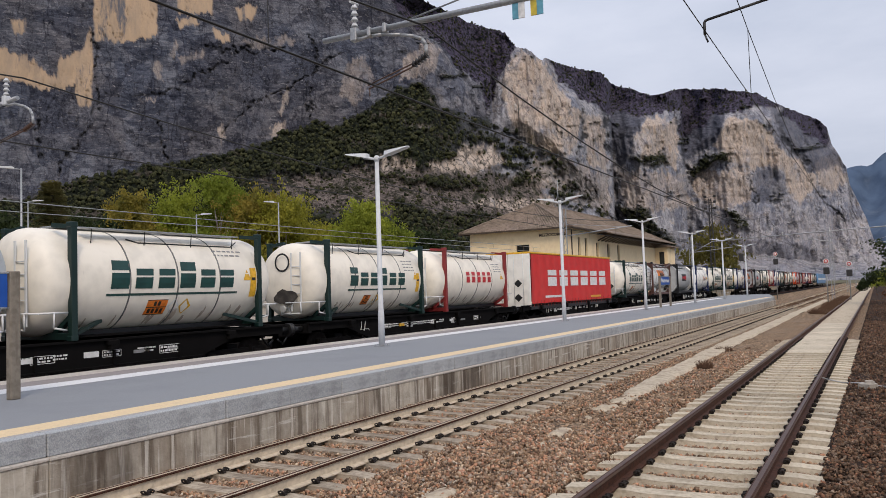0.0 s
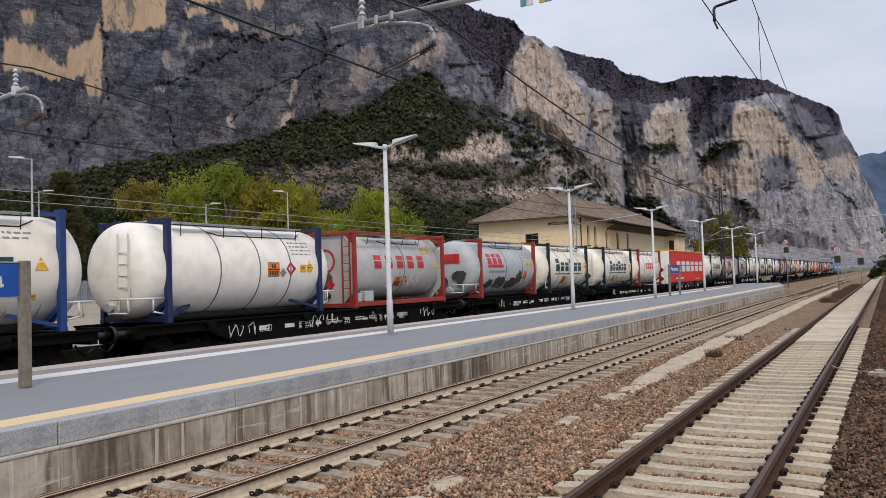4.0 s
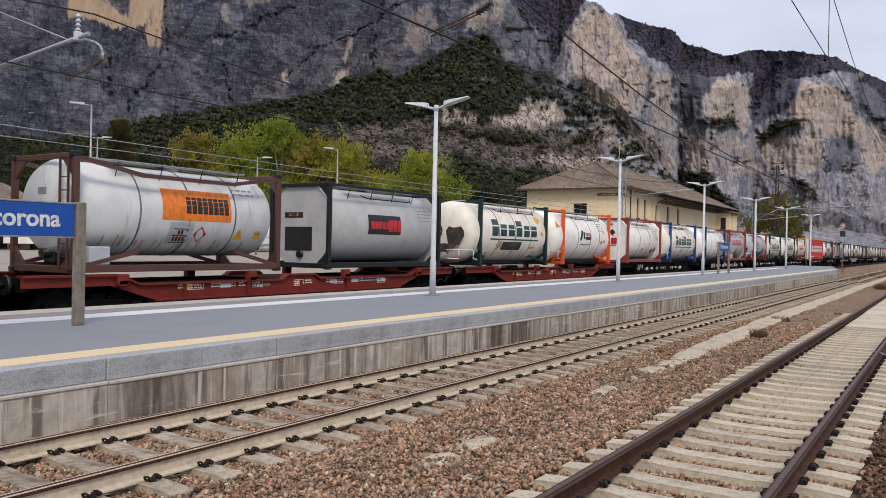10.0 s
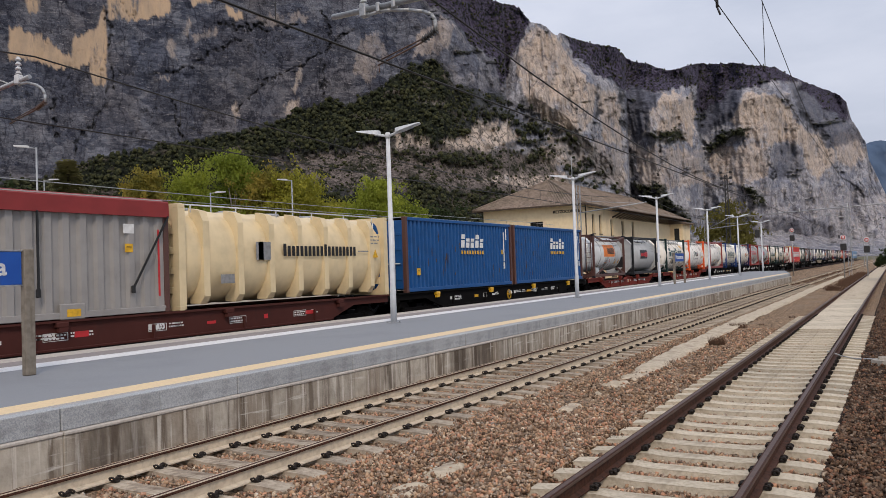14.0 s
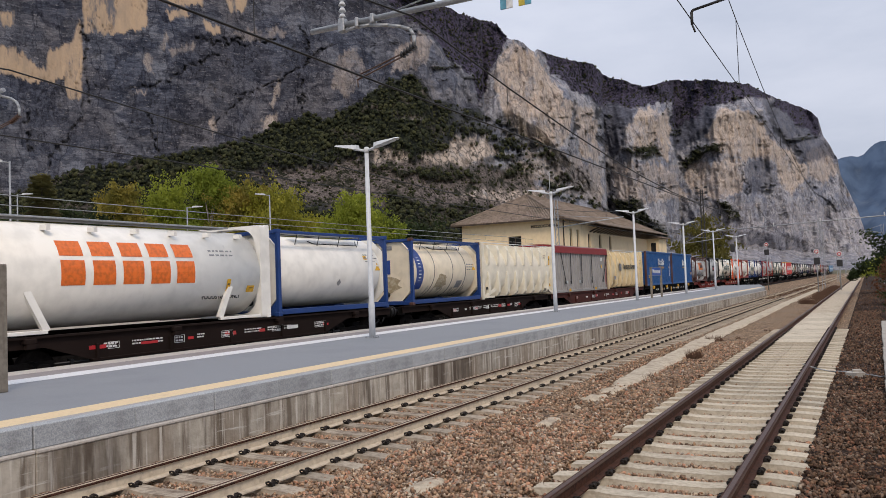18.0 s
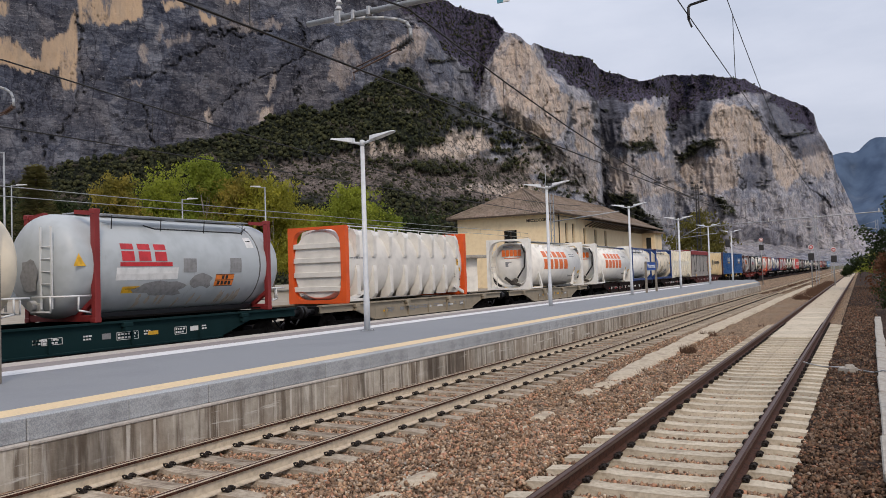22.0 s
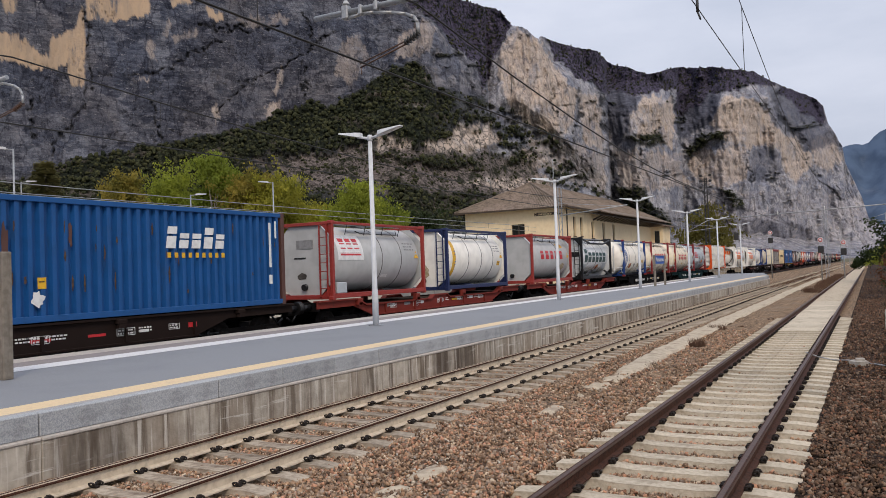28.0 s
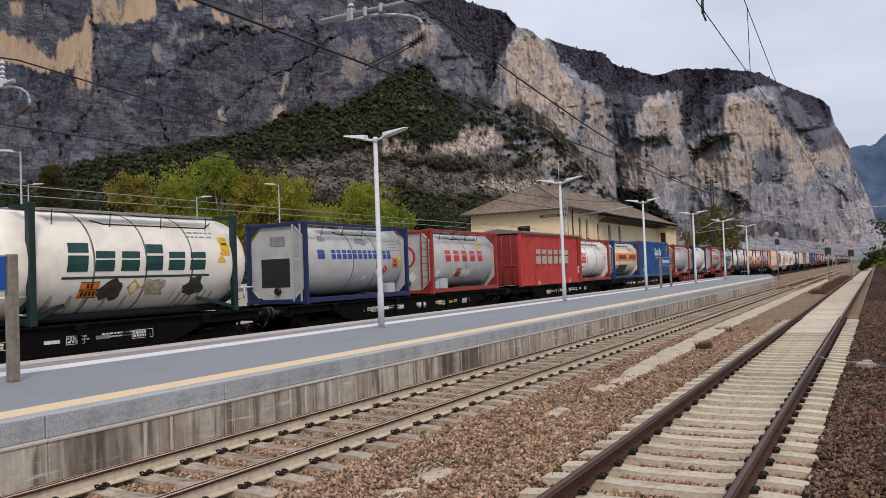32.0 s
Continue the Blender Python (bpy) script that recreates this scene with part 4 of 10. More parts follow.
def scrub_cover(at, size, rng):
    """Rounded bushes and small trees, too many to count, as one body."""
    g = (1 + 5 ** 0.5) / 2
    base = np.array([(-1, g, 0), (1, g, 0), (-1, -g, 0), (1, -g, 0), (0, -1, g), (0, 1, g), (0, -1, -g), (0, 1, -g), (g, 0, -1), (g, 0, 1), (-g, 0, -1), (-g, 0, 1)]) / (1 + g * g) ** 0.5
    tri = np.array([(0, 11, 5), (0, 5, 1), (0, 1, 7), (0, 7, 10), (0, 10, 11), (1, 5, 9), (5, 11, 4), (11, 10, 2), (10, 7, 6), (7, 1, 8), (3, 9, 4), (3, 4, 2), (3, 2, 6), (3, 6, 8), (3, 8, 9), (4, 9, 5), (2, 4, 11), (6, 2, 10), (8, 6, 7), (9, 8, 1)])
    n = len(at)
    v = base[None] * (1 + rng.uniform(-0.42, 0.35, (n, 12, 1))) * size[:, None, None]
    v[:, :, 2] *= rng.uniform(0.75, 1.25, n)[:, None]
    v = v + at[:, None, :]
    v[:, :, 2] += 0.45 * size[:, None]
    faces = (tri[None] + 12 * np.arange(n)[:, None, None]).reshape(-1, 3)
    me = bpy.data.meshes.new("hillside_scrub")
    me.vertices.add(n * 12)
    me.vertices.foreach_set("co", v.astype(np.float32).ravel())
    me.loops.add(faces.size)
    me.loops.foreach_set("vertex_index", faces.astype(np.int32).ravel())
    me.polygons.add(len(faces))
    me.polygons.foreach_set("loop_start", (np.arange(len(faces)) * 3).astype(np.int32))
    me.update(calc_edges=True)
    m = surface("hillside_leaves", (0.056, 0.063, 0.034), (0.014, 0.018, 0.011), rough=0.9, grain=0.9, bump=0, spec=0.1)
    nt = m.node_tree
    geo, mr, sc = nt.nodes.new("ShaderNodeNewGeometry"), nt.nodes.new("ShaderNodeValToRGB"), nt.nodes.new("ShaderNodeVectorMath")
    mr.color_ramp.elements[0].color, mr.color_ramp.elements[1].color = (0.45, 0.5, 0.55, 1), (1.45, 1.3, 1.1, 1)
    sc.operation = "MULTIPLY"
    bsdf = nt.nodes["Principled BSDF"]
    src = bsdf.inputs["Base Color"].links[0].from_socket
    nt.links.new(geo.outputs["Random Per Island"], mr.inputs["Fac"])
    nt.links.new(src, sc.inputs[0])
    nt.links.new(mr.outputs["Color"], sc.inputs[1])
    nt.links.new(sc.outputs["Vector"], bsdf.inputs["Base Color"])
    me.materials.append(m)
    tagged(new("hillside_scrub", me), "dark green scrub and small trees on the slope below the cliffs", "scrub", "", "stuff")


def mountain():
    a = np.concatenate([np.linspace(-8, -2.05, 40), np.linspace(-2, 62, 900), np.linspace(63, 140, 50)])
    sky = np.interp(a, *zip(*SKYLINE)) + (layers(a * 4.0, a * 0 + 3, 5, 5, 0.7) - 0.5) * 0.26 * np.clip(a / 2, 0, 1)
    foot = np.minimum(np.interp(a, *zip(*FOOT)) + (layers(a * 0.8, a * 0, 9, 5, 0.6) - 0.5) * 0.7, sky - 0.4)
    reach = np.interp(a, *zip(*REACH))
    v = np.concatenate([np.linspace(0, 0.4, 100), np.linspace(0.4, 1, 200)[1:]])[:, None]
    low = np.clip(v / 0.4, 0, 1)
    up = np.clip((v - 0.4) / 0.6, 0, 1)
    el = -0.3 + (foot + 0.3) * low + (sky - foot) * up
    A = a[None] + 0 * el
    east = np.clip((26 - A) / 3, 0, 1)
    big = layers(A * 0.35 + 5, el * 0.06, 21, 3)
    gully = np.abs(layers(A * 0.9, el * 0.13, 33, 4) - 0.5) * 2
    crag = layers(A * 2.6, el * 1.3, 44, 6, 0.62)
    rib = np.abs(layers(A * 1.1 + 0.25 * crag, el * 0.24 + 0.3 * crag, 38, 5, 0.6) - 0.5) * 2
    ledge = layers(A * 0.35, el * 2.6, 55, 5, 0.62)
    trees = layers(A * 5.0, el * 8, 66, 4, 0.75)
    rag = layers(A * 1.2, el * 2.2, 81, 7, 0.66)
    pale = np.clip(spots(A, el, PALE, 0.12, 0.5, 0.5), 0, 1)
    pale = pale * np.clip(layers(A * 1.5, el * 0.8, 77, 7, 0.7) * 4.4 - 1.0, 0.12, 1)
    ochre = spots(A, el, OCHRE, 0.10, 0.22, 0.45)
    dim_rock = spots(A, el, DIM_ROCK, 0.16, 0.6, 0.4)
    summit = spots(A, el, SUMMITS, 0.10, 0.55, 0.25)
    stone = spots(A, el, PALE[11:16], 0.3, 1.1) * np.clip(layers(A * 2.2, el * 3.2, 78, 6, 0.7) * 5 - 1.35, 0, 1)
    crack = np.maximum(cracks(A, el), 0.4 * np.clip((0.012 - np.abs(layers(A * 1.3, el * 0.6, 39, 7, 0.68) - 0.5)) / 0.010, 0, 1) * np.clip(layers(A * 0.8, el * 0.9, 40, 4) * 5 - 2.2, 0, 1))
    rubble = np.clip(spots(A, el, SCREE, 0.5, 1.2), 0, 1)
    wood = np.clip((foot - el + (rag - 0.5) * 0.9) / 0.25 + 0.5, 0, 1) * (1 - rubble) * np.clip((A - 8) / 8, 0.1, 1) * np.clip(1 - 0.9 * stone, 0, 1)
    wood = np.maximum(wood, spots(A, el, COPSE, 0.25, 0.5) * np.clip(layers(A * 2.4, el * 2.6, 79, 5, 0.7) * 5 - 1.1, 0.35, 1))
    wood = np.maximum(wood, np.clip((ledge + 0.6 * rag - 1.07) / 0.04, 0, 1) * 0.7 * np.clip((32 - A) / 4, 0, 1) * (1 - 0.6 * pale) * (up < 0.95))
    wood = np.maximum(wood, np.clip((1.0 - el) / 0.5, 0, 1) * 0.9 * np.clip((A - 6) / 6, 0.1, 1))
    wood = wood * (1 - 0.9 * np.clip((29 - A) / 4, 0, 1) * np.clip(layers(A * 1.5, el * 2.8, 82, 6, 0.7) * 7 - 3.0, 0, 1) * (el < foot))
    soft = np.clip((40 - A) / 10, 0.15, 1)
    back = np.clip(spots(A, el, SUMMITS, 1.6, 0.2), 0, 1)
    d = reach * (0.72 + 0.28 * low ** 0.9 + 0.05 * up + 0.05 * back)
    # each buttress bulges towards the valley between its clefts
    for mid, wide in ((20.5, 4.2), (13.9, 2.45), (6.8, 4.6)):
        d = d * (1 - 0.055 * np.clip(1 - ((A - mid) / wide) ** 2, 0, 1) * np.clip((el - foot + 1) / 2, 0, 1))
    d = d * (1 + (0.11 * (big - 0.5) * np.clip((38 - A) / 8, 0.3, 1) - 0.016 * (gully - 0.4) * soft - 0.022 * (rib - 0.35) * east + 0.007 * (crag - 0.5) * soft + 0.003 * (ledge - 0.5) * soft) * np.clip(low * 1.2 - 0.2, 0, 1) + 0.004 * (crag - 0.5) * soft)
    clump = layers(A * 3.2, el * 5.5, 67, 4, 0.6)
    d = d * (1 - 0.020 * clump * wood - 0.005 * trees * np.maximum(wood, summit))
    d = d * (1 + 0.006 * crack)
    el = el + 0.09 * (trees - 0.5) * np.maximum(wood, summit)
    r = np.radians(A)
    px, py, pz = -np.sin(r) * d, np.cos(r) * d, EYE + d * np.tan(np.radians(el))
    # scrub and small trees on the slopes and summits
    rng = np.random.RandomState(19)
    cell = np.gradient(el, axis=0) * np.gradient(a)[None]
    bushes = ((10000, cell * np.clip(wood - 0.35, 0, 1) * (A > 7) * (A < 61) * (el < foot + 0.6), 0.9, 2.0), (900, cell * rubble * (A < 50), 0.7, 1.2), (900, cell * np.clip(wood - 0.3, 0, 1) * (A < 30) * (el > foot + 0.4), 0.5, 1.0),
              (1300, cell * summit * (A > 3) * (A < 31), 0.6, 1.1))
    pick = np.concatenate([rng.choice(A.size, count, p=(w / w.sum()).ravel()) for count, w, _, _ in bushes])
    size = np.concatenate([lo + hi * rng.rand(count) ** 2 for count, _, lo, hi in bushes])
    at = np.stack([px.ravel()[pick], py.ravel()[pick], pz.ravel()[pick]], 1)
    size = size * (0.45 + 0.55 * np.hypot(at[:, 0], at[:, 1]) / 800)
    scrub_cover(at, size, rng)
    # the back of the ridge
    marks_ = {"light": np.maximum(np.clip((25.5 - A) / 1.5, 0, 1), 0.35 * np.clip((31 - A) / 2, 0, 1) * np.clip((el - foot) / 0.5, 0, 1)), "rubble": rubble, "stone": stone, "dim_rock": dim_rock, "crack": crack, "pale": pale, "ochre": ochre, "brown": summit, "wood": wood}
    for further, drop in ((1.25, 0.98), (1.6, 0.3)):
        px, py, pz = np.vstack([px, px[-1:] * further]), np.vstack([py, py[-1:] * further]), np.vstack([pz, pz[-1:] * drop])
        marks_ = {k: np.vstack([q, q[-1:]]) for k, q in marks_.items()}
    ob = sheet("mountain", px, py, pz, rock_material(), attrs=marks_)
    fixed(ob, "grey limestone cliffs with pale bare faces above dark scrub", "mountain")
    # the next range, far up the valley, its blue haze put into the colour
    a = np.linspace(-60, 12, 220)
    top = np.interp(a, [-60, -30, -15, -6, -0.9, 1.3, 4, 12], [5, 8, 10, 8.6, 7.6, 7.1, 6.2, 4]) + (layers(a * 0.9, a * 0, 90, 5) - 0.5) * 0.9
    k = np.linspace(0, 1, 60)[:, None]
    dist = 3700 * (1 + 0.16 * k) * (1 + 0.06 * (layers(a[None] * 0.6 + 0 * k, k * 3 + 0 * a[None], 95, 4) - 0.5))
    e = top[None] * k
    r = np.radians(a)[None] + 0 * k
    far = surface("haze_blue_forest", (0.085, 0.125, 0.195), (0.06, 0.09, 0.145), rough=1.0, grain=0.012, dirt=(0.13, 0.16, 0.21), wide=0.004, bump=0, spec=0.1)
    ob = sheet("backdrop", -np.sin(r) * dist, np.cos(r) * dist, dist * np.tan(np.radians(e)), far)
    fixed(ob, "wooded ridge far up the valley, with blue haze in its colour", "mountain")


mountain()

# ---------------------------------------------------------------- ground and tracks
TRACK_A, TRACK_B, TRACK_C = -1.99, -6.88, -16.62
FIRST_A, FIRST_B = -2.69, -2.6
GAUGE = 1.505


def STRIP(y):
    """Where the buried kerb runs: it leaves the siding slowly."""
    return np.interp(y, [4, 8, 15, 22, 30, 60, 120], [-4.38, -4.43, -4.58, -4.74, -4.92, -5.0, -5.0])


PLAT_TOP = 0.648
FACE_LOW = 0.395    # underside of the granite edge stones


def ground():
    g = Build()
    g.add([(-3800, -3800, -0.62), (3800, -3800, -0.62), (3800, 4400, -0.62), (-3800, 4400, -0.62)], [(0, 1, 2, 3)])
    fixed(part("ground", g, M["soil"]), "brownish valley floor", "ground")
    xs = np.linspace(-8.1, -0.6, 76)
    ys = np.concatenate([np.linspace(-12, 30, 300), np.linspace(30.5, 420, 200)])
    X, Y = np.meshgrid(xs, ys)
    Z = -0.215 + (layers(X * 1.3, Y * 1.3, 3, 4) - 0.5) * 0.09 + (layers(X * 9, Y * 9, 13, 2) - 0.5) * 0.035
    for c in (TRACK_A, TRACK_B):
        Z = np.where(np.abs(X - c) < 1.35, (-0.275 if c == TRACK_A else -0.242) + (layers(X * 9, Y * 9, 14, 2) - 0.5) * 0.05, Z)
    Z = np.where(X < -7.80, -0.085 + (layers(X * 9, Y * 9, 15, 2) - 0.5) * 0.05, Z)
    fixed(sheet("ballast_ground", X, Y, Z, M["ballast"]), "reddish brown crushed stone ballast", "ballast")
    xs = np.concatenate([np.linspace(-0.8, 3.4, 50), np.linspace(3.5, 9, 16)])
    X, Y = np.meshgrid(xs, ys)
    Z = -0.195 + (layers(X * 1.5, Y * 1.5, 23, 4) - 0.5) * 0.10 + (layers(X * 8, Y * 8, 24, 2) - 0.5) * 0.05 + 0.12 * np.clip((X - 1) / 2, 0, 1)
    Z = np.where(X < -0.75, -0.3, np.where(X > 8.9, -0.7, Z))
    fixed(sheet("gravel_ground", X, Y, Z, M["gravel"]), "dark brown gravel and grit beside the siding", "gravel")
    b = Build()
    b.box(-14.7, -8.1, 80, 430, -0.7, -0.235)
    fixed(part("ballast_ground", b, M["ballast"]), "ballast past the end of the platform", "ballast")
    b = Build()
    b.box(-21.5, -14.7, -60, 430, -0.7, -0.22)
    fixed(part("ballast_ground", b, M["shade_black"]), "ballast under the goods track, coloured near-black for the train's shade", "ballast")
    xs, ys = np.array([-21.6, -24, -30, -40, -52, -70, -110]), np.linspace(-60, 300, 40)
    X, Y = np.meshgrid(xs, ys)
    Z = np.interp(-X, [21.6, 24, 30, 40, 52, 70, 110], [0.4, 0.42, 0.8, 1.25, 1.42, 1.45, 1.45]) + (layers(X * 0.1, Y * 0.1, 7, 3) - 0.5) * 0.08
    pave = fixed(sheet("pavement", X[:, ::-1], Y[:, ::-1], Z[:, ::-1], M["forecourt"]), "pale gritty station forecourt behind the tracks", "pavement")
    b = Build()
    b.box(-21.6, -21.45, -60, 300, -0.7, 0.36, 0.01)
    part("edge_wall", b, M["shade_black"], pave, "edge wall along the goods track, coloured near-black for shade")


def loose_stones(name, m, seed, fields, label):
    """Crushed stone, as one body of small angular pieces."""
    rng = np.random.RandomState(seed)
    spots = []
    for count, x0, x1, y0, y1 in fields:
        spots.append(np.stack([rng.uniform(x0, x1, count), rng.uniform(y0, y1, count)], 1))
    p = np.concatenate(spots)
    keep = np.ones(len(p), bool)
    for c, first, cover in ((TRACK_A, FIRST_A, 0.03), (TRACK_B, FIRST_B, 0.4)):
        on = np.abs(p[:, 0] - c) < 1.32
        over = np.abs((p[:, 1] - first + 0.3) % 0.6 - 0.3) < 0.125
        keep &= ~(on & over & (rng.rand(len(p)) > cover))
        keep &= ~(np.abs(np.abs(p[:, 0] - c) - GAUGE / 2) < 0.1)
    keep &= ~((np.abs(p[:, 0] - STRIP(p[:, 1])) < 0.2) & (rng.rand(len(p)) < np.interp(p[:, 1], [9, 18], [0.3, 0.86])))
    p = p[keep]
    n = len(p)
    size = 0.010 + 0.024 * rng.rand(n) ** 1.4
    base = np.array([(1, 1, 1), (1, -1, -1), (-1, 1, -1), (-1, -1, 1), (-1, -1, -1), (1, 1, -0.9), (1, -0.9, 1), (-0.9, 1, 1)], float) * 0.72
    tri = np.array([(0, 5, 7), (0, 7, 6), (0, 6, 5), (5, 1, 2), (5, 2, 7), (7, 2, 3), (7, 3, 6), (6, 3, 1), (6, 1, 5), (1, 4, 2), (2, 4, 3), (3, 4, 1)])
    q = rng.normal(size=(n, 4))
    q /= np.linalg.norm(q, axis=1)[:, None]
    w, x, y, z = q.T
    rot = np.stack([1 - 2 * (y * y + z * z), 2 * (x * y - z * w), 2 * (x * z + y * w), 2 * (x * y + z * w), 1 - 2 * (x * x + z * z), 2 * (y * z - x * w),
                    2 * (x * z - y * w), 2 * (y * z + x * w), 1 - 2 * (x * x + y * y)], 1).reshape(n, 3, 3)
    shape = base[None] * (1 + rng.uniform(-0.6, 0.6, (n, 8, 3)))
    shape[:, :, 2] *= 0.55
    shape[:, :, 1] *= 0.8
    v = np.einsum("nij,nkj->nki", rot, shape) * size[:, None, None]
    v[:, :, 0] += p[:, None, 0]
    v[:, :, 1] += p[:, None, 1]
    inside = np.minimum(np.abs(p[:, 0] - TRACK_A), np.abs(p[:, 0] - TRACK_B)) < 1.28
    v[:, :, 2] += (np.where(inside, np.where(p[:, 0] > -4.4, -0.262, -0.236), np.where(p[:, 0] > -0.72, -0.178, -0.203)) + rng.uniform(-0.014, 0.022, n))[:, None]
    near_wall = p[:, 0] < -7.75
    v[near_wall, :, 2] += 0.115
    me = bpy.data.meshes.new(name)
    faces = (tri[None] + 8 * np.arange(n)[:, None, None]).reshape(-1, 3)
    me.vertices.add(n * 8)
    me.vertices.foreach_set("co", v.astype(np.float32).ravel())
    me.loops.add(faces.size)
    me.loops.foreach_set("vertex_index", faces.astype(np.int32).ravel())
    me.polygons.add(len(faces))
    me.polygons.foreach_set("loop_start", (np.arange(len(faces)) * 3).astype(np.int32))
    me.update(calc_edges=True)
    nt = m.node_tree
    geo = nt.nodes.new("ShaderNodeNewGeometry")
    mr = nt.nodes.new("ShaderNodeValToRGB")
    tints = ((0.0, (0.40, 0.39, 0.40)), (0.16, (0.72, 0.69, 0.68)), (0.40, (1.06, 1.0, 0.92)), (0.58, (0.80, 0.88, 0.97)), (0.70, (1.25, 0.98, 0.92)), (0.84, (1.15, 1.25, 1.32)), (0.955, (1.5, 1.75, 1.9)))
    mr.color_ramp.interpolation = "CONSTANT"
    for i, (at, tint) in enumerate(tints):
        e = mr.color_ramp.elements[i] if i < 2 else mr.color_ramp.elements.new(at)
        e.position, e.color = at, (*tint, 1)
    sc = nt.nodes.new("ShaderNodeVectorMath")
    sc.operation = "MULTIPLY"
    bsdf = nt.nodes["Principled BSDF"]
    src = bsdf.inputs["Base Color"].links[0].from_socket
    nt.links.new(geo.outputs["Random Per Island"], mr.inputs["Fac"])
    nt.links.new(src, sc.inputs[0])
    nt.links.new(mr.outputs["Color"], sc.inputs[1])
    nt.links.new(sc.outputs["Vector"], bsdf.inputs["Base Color"])
    me.materials.append(m)
    tagged(new(name, me), label, "ballast", "", "stuff")


RAIL = [(-0.036, 0), (0.036, 0), (0.036, -0.028), (0.012, -0.045), (0.010, -0.14), (0.072, -0.158), (0.072, -0.172), (-0.072, -0.172), (-0.072, -0.158), (-0.010, -0.14), (-0.012, -0.045), (-0.036, -0.028)]


def sleeper_body():
    b = Build()
    b.prism([(-1.30, -0.37), (1.30, -0.37), (1.30, -0.205), (1.285, -0.192), (1.02, -0.172), (0.56, -0.172), (0.42, -0.186), (-0.42, -0.186), (-0.56, -0.172), (-1.02, -0.172), (-1.285, -0.192), (-1.30, -0.205)], -0.120, 0.120, "y")
    # the foot is broader than the top
    k = len(b.v) // 2
    b.v = [(x, y + (-0.035 if i < k else 0.035) * (z < -0.3), z) for i, (x, y, z) in enumerate(b.v)]
    return b


def track(cx, y0, y1, side, head, label, count, first, clip=True, ties="sleeper"):
    """Two rails on concrete sleepers."""
    line = thing("railway_track", label, "railway track", "", pose(cx, 0, 0))
    tagged(line, kind="structure")
    for s in (-1, 1):
        b = Build()
        b.prism([(x + s * GAUGE / 2, z) for x, z in RAIL], y0, y1, "y")
        rail = part("rail", b, side, line)
        b = Build()
        b.prism([(s * GAUGE / 2 + x, z) for x, z in ((-0.039, -0.036), (0.039, -0.036), (0.039, -0.014), (0.034, -0.005), (0.023, 0.0), (0.010, 0.003), (-0.010, 0.003), (-0.023, 0.0), (-0.034, -0.005), (-0.039, -0.014))], y0, y1, "y")
        part("rail_head", b, head, rail, "dark running surface of the rail")
    me = None
    for i in range(count):
        if me is None:
            ob = part("sleeper", sleeper_body(), M[ties], line)
            me = ob.data
        else:
            ob = new("sleeper", me)
            ob.parent = line
        ob.matrix_basis = pose(0.012 * math.sin(i * 7.3), first + 0.6 * i, -0.006 * (i % 3), 0, 0, 0.5 * math.sin(i * 3.1))
    if clip:
        b = Build()
        for i in range(count):
            y = first + 0.6 * i
            for s in (-1, 1):
                for o in (-1, 1):
                    x = s * GAUGE / 2 + o * 0.10
                    b.box(x - 0.04, x + 0.04, y - 0.03, y + 0.03, -0.18, -0.150, 0.008)
                    for e in (-1, 1):
                        ring = [(x + o * 0.012 + 0.034 * math.cos(q), y + e * 0.052 + 0.022 * math.cos(q + 0.9), -0.138 + 0.024 * math.sin(q)) for q in (0.0, 1.26, 2.51, 3.77, 5.03, 6.28)]
                        b.bent(ring, 0.011, 4)
                    b.tube((x + o * 0.02, y - 0.05, -0.135), (x + o * 0.02, y + 0.05, -0.135), 0.011, 5)
                    b.tube((x + o * 0.02, y, -0.16), (x + o * 0.02, y, -0.118), 0.017, 6)
        clips = part("rail_clips", b, M["clip"], line, "dark iron rail fastenings")
        tagged(clips, kind="stuff")
    return line


ground()
track(TRACK_A, -14, 150, M["rail_rust"], M["rail_top"], "siding of rust-brown rails on pale concrete sleepers", 60, FIRST_A)
track(TRACK_B, -14, 430, M["rail_dust"], M["rail_rust"], "track of dusty rails on concrete sleepers sunk in ballast", 120, FIRST_B, True, "sleeper_old")
track(TRACK_C, -60, 520, M["rail_rust"], M["rail_head"], "goods track behind the platform", 0, 0, False)
loose_stones("ballast_stones", M["stone"], 11, ((60000, -7.9, -0.7, 3.2, 12), (31000, -7.9, -0.7, 12, 27)), "loose reddish brown crushed stones between the tracks")
loose_stones("gravel_stones", M["stone_dark"], 12, ((9000, -0.72, 0.3, 5.5, 16), (7500, -0.72, 0.5, 16, 46), (3500, -0.72, 1.1, 44, 90)), "dark brown gravel beside the siding")


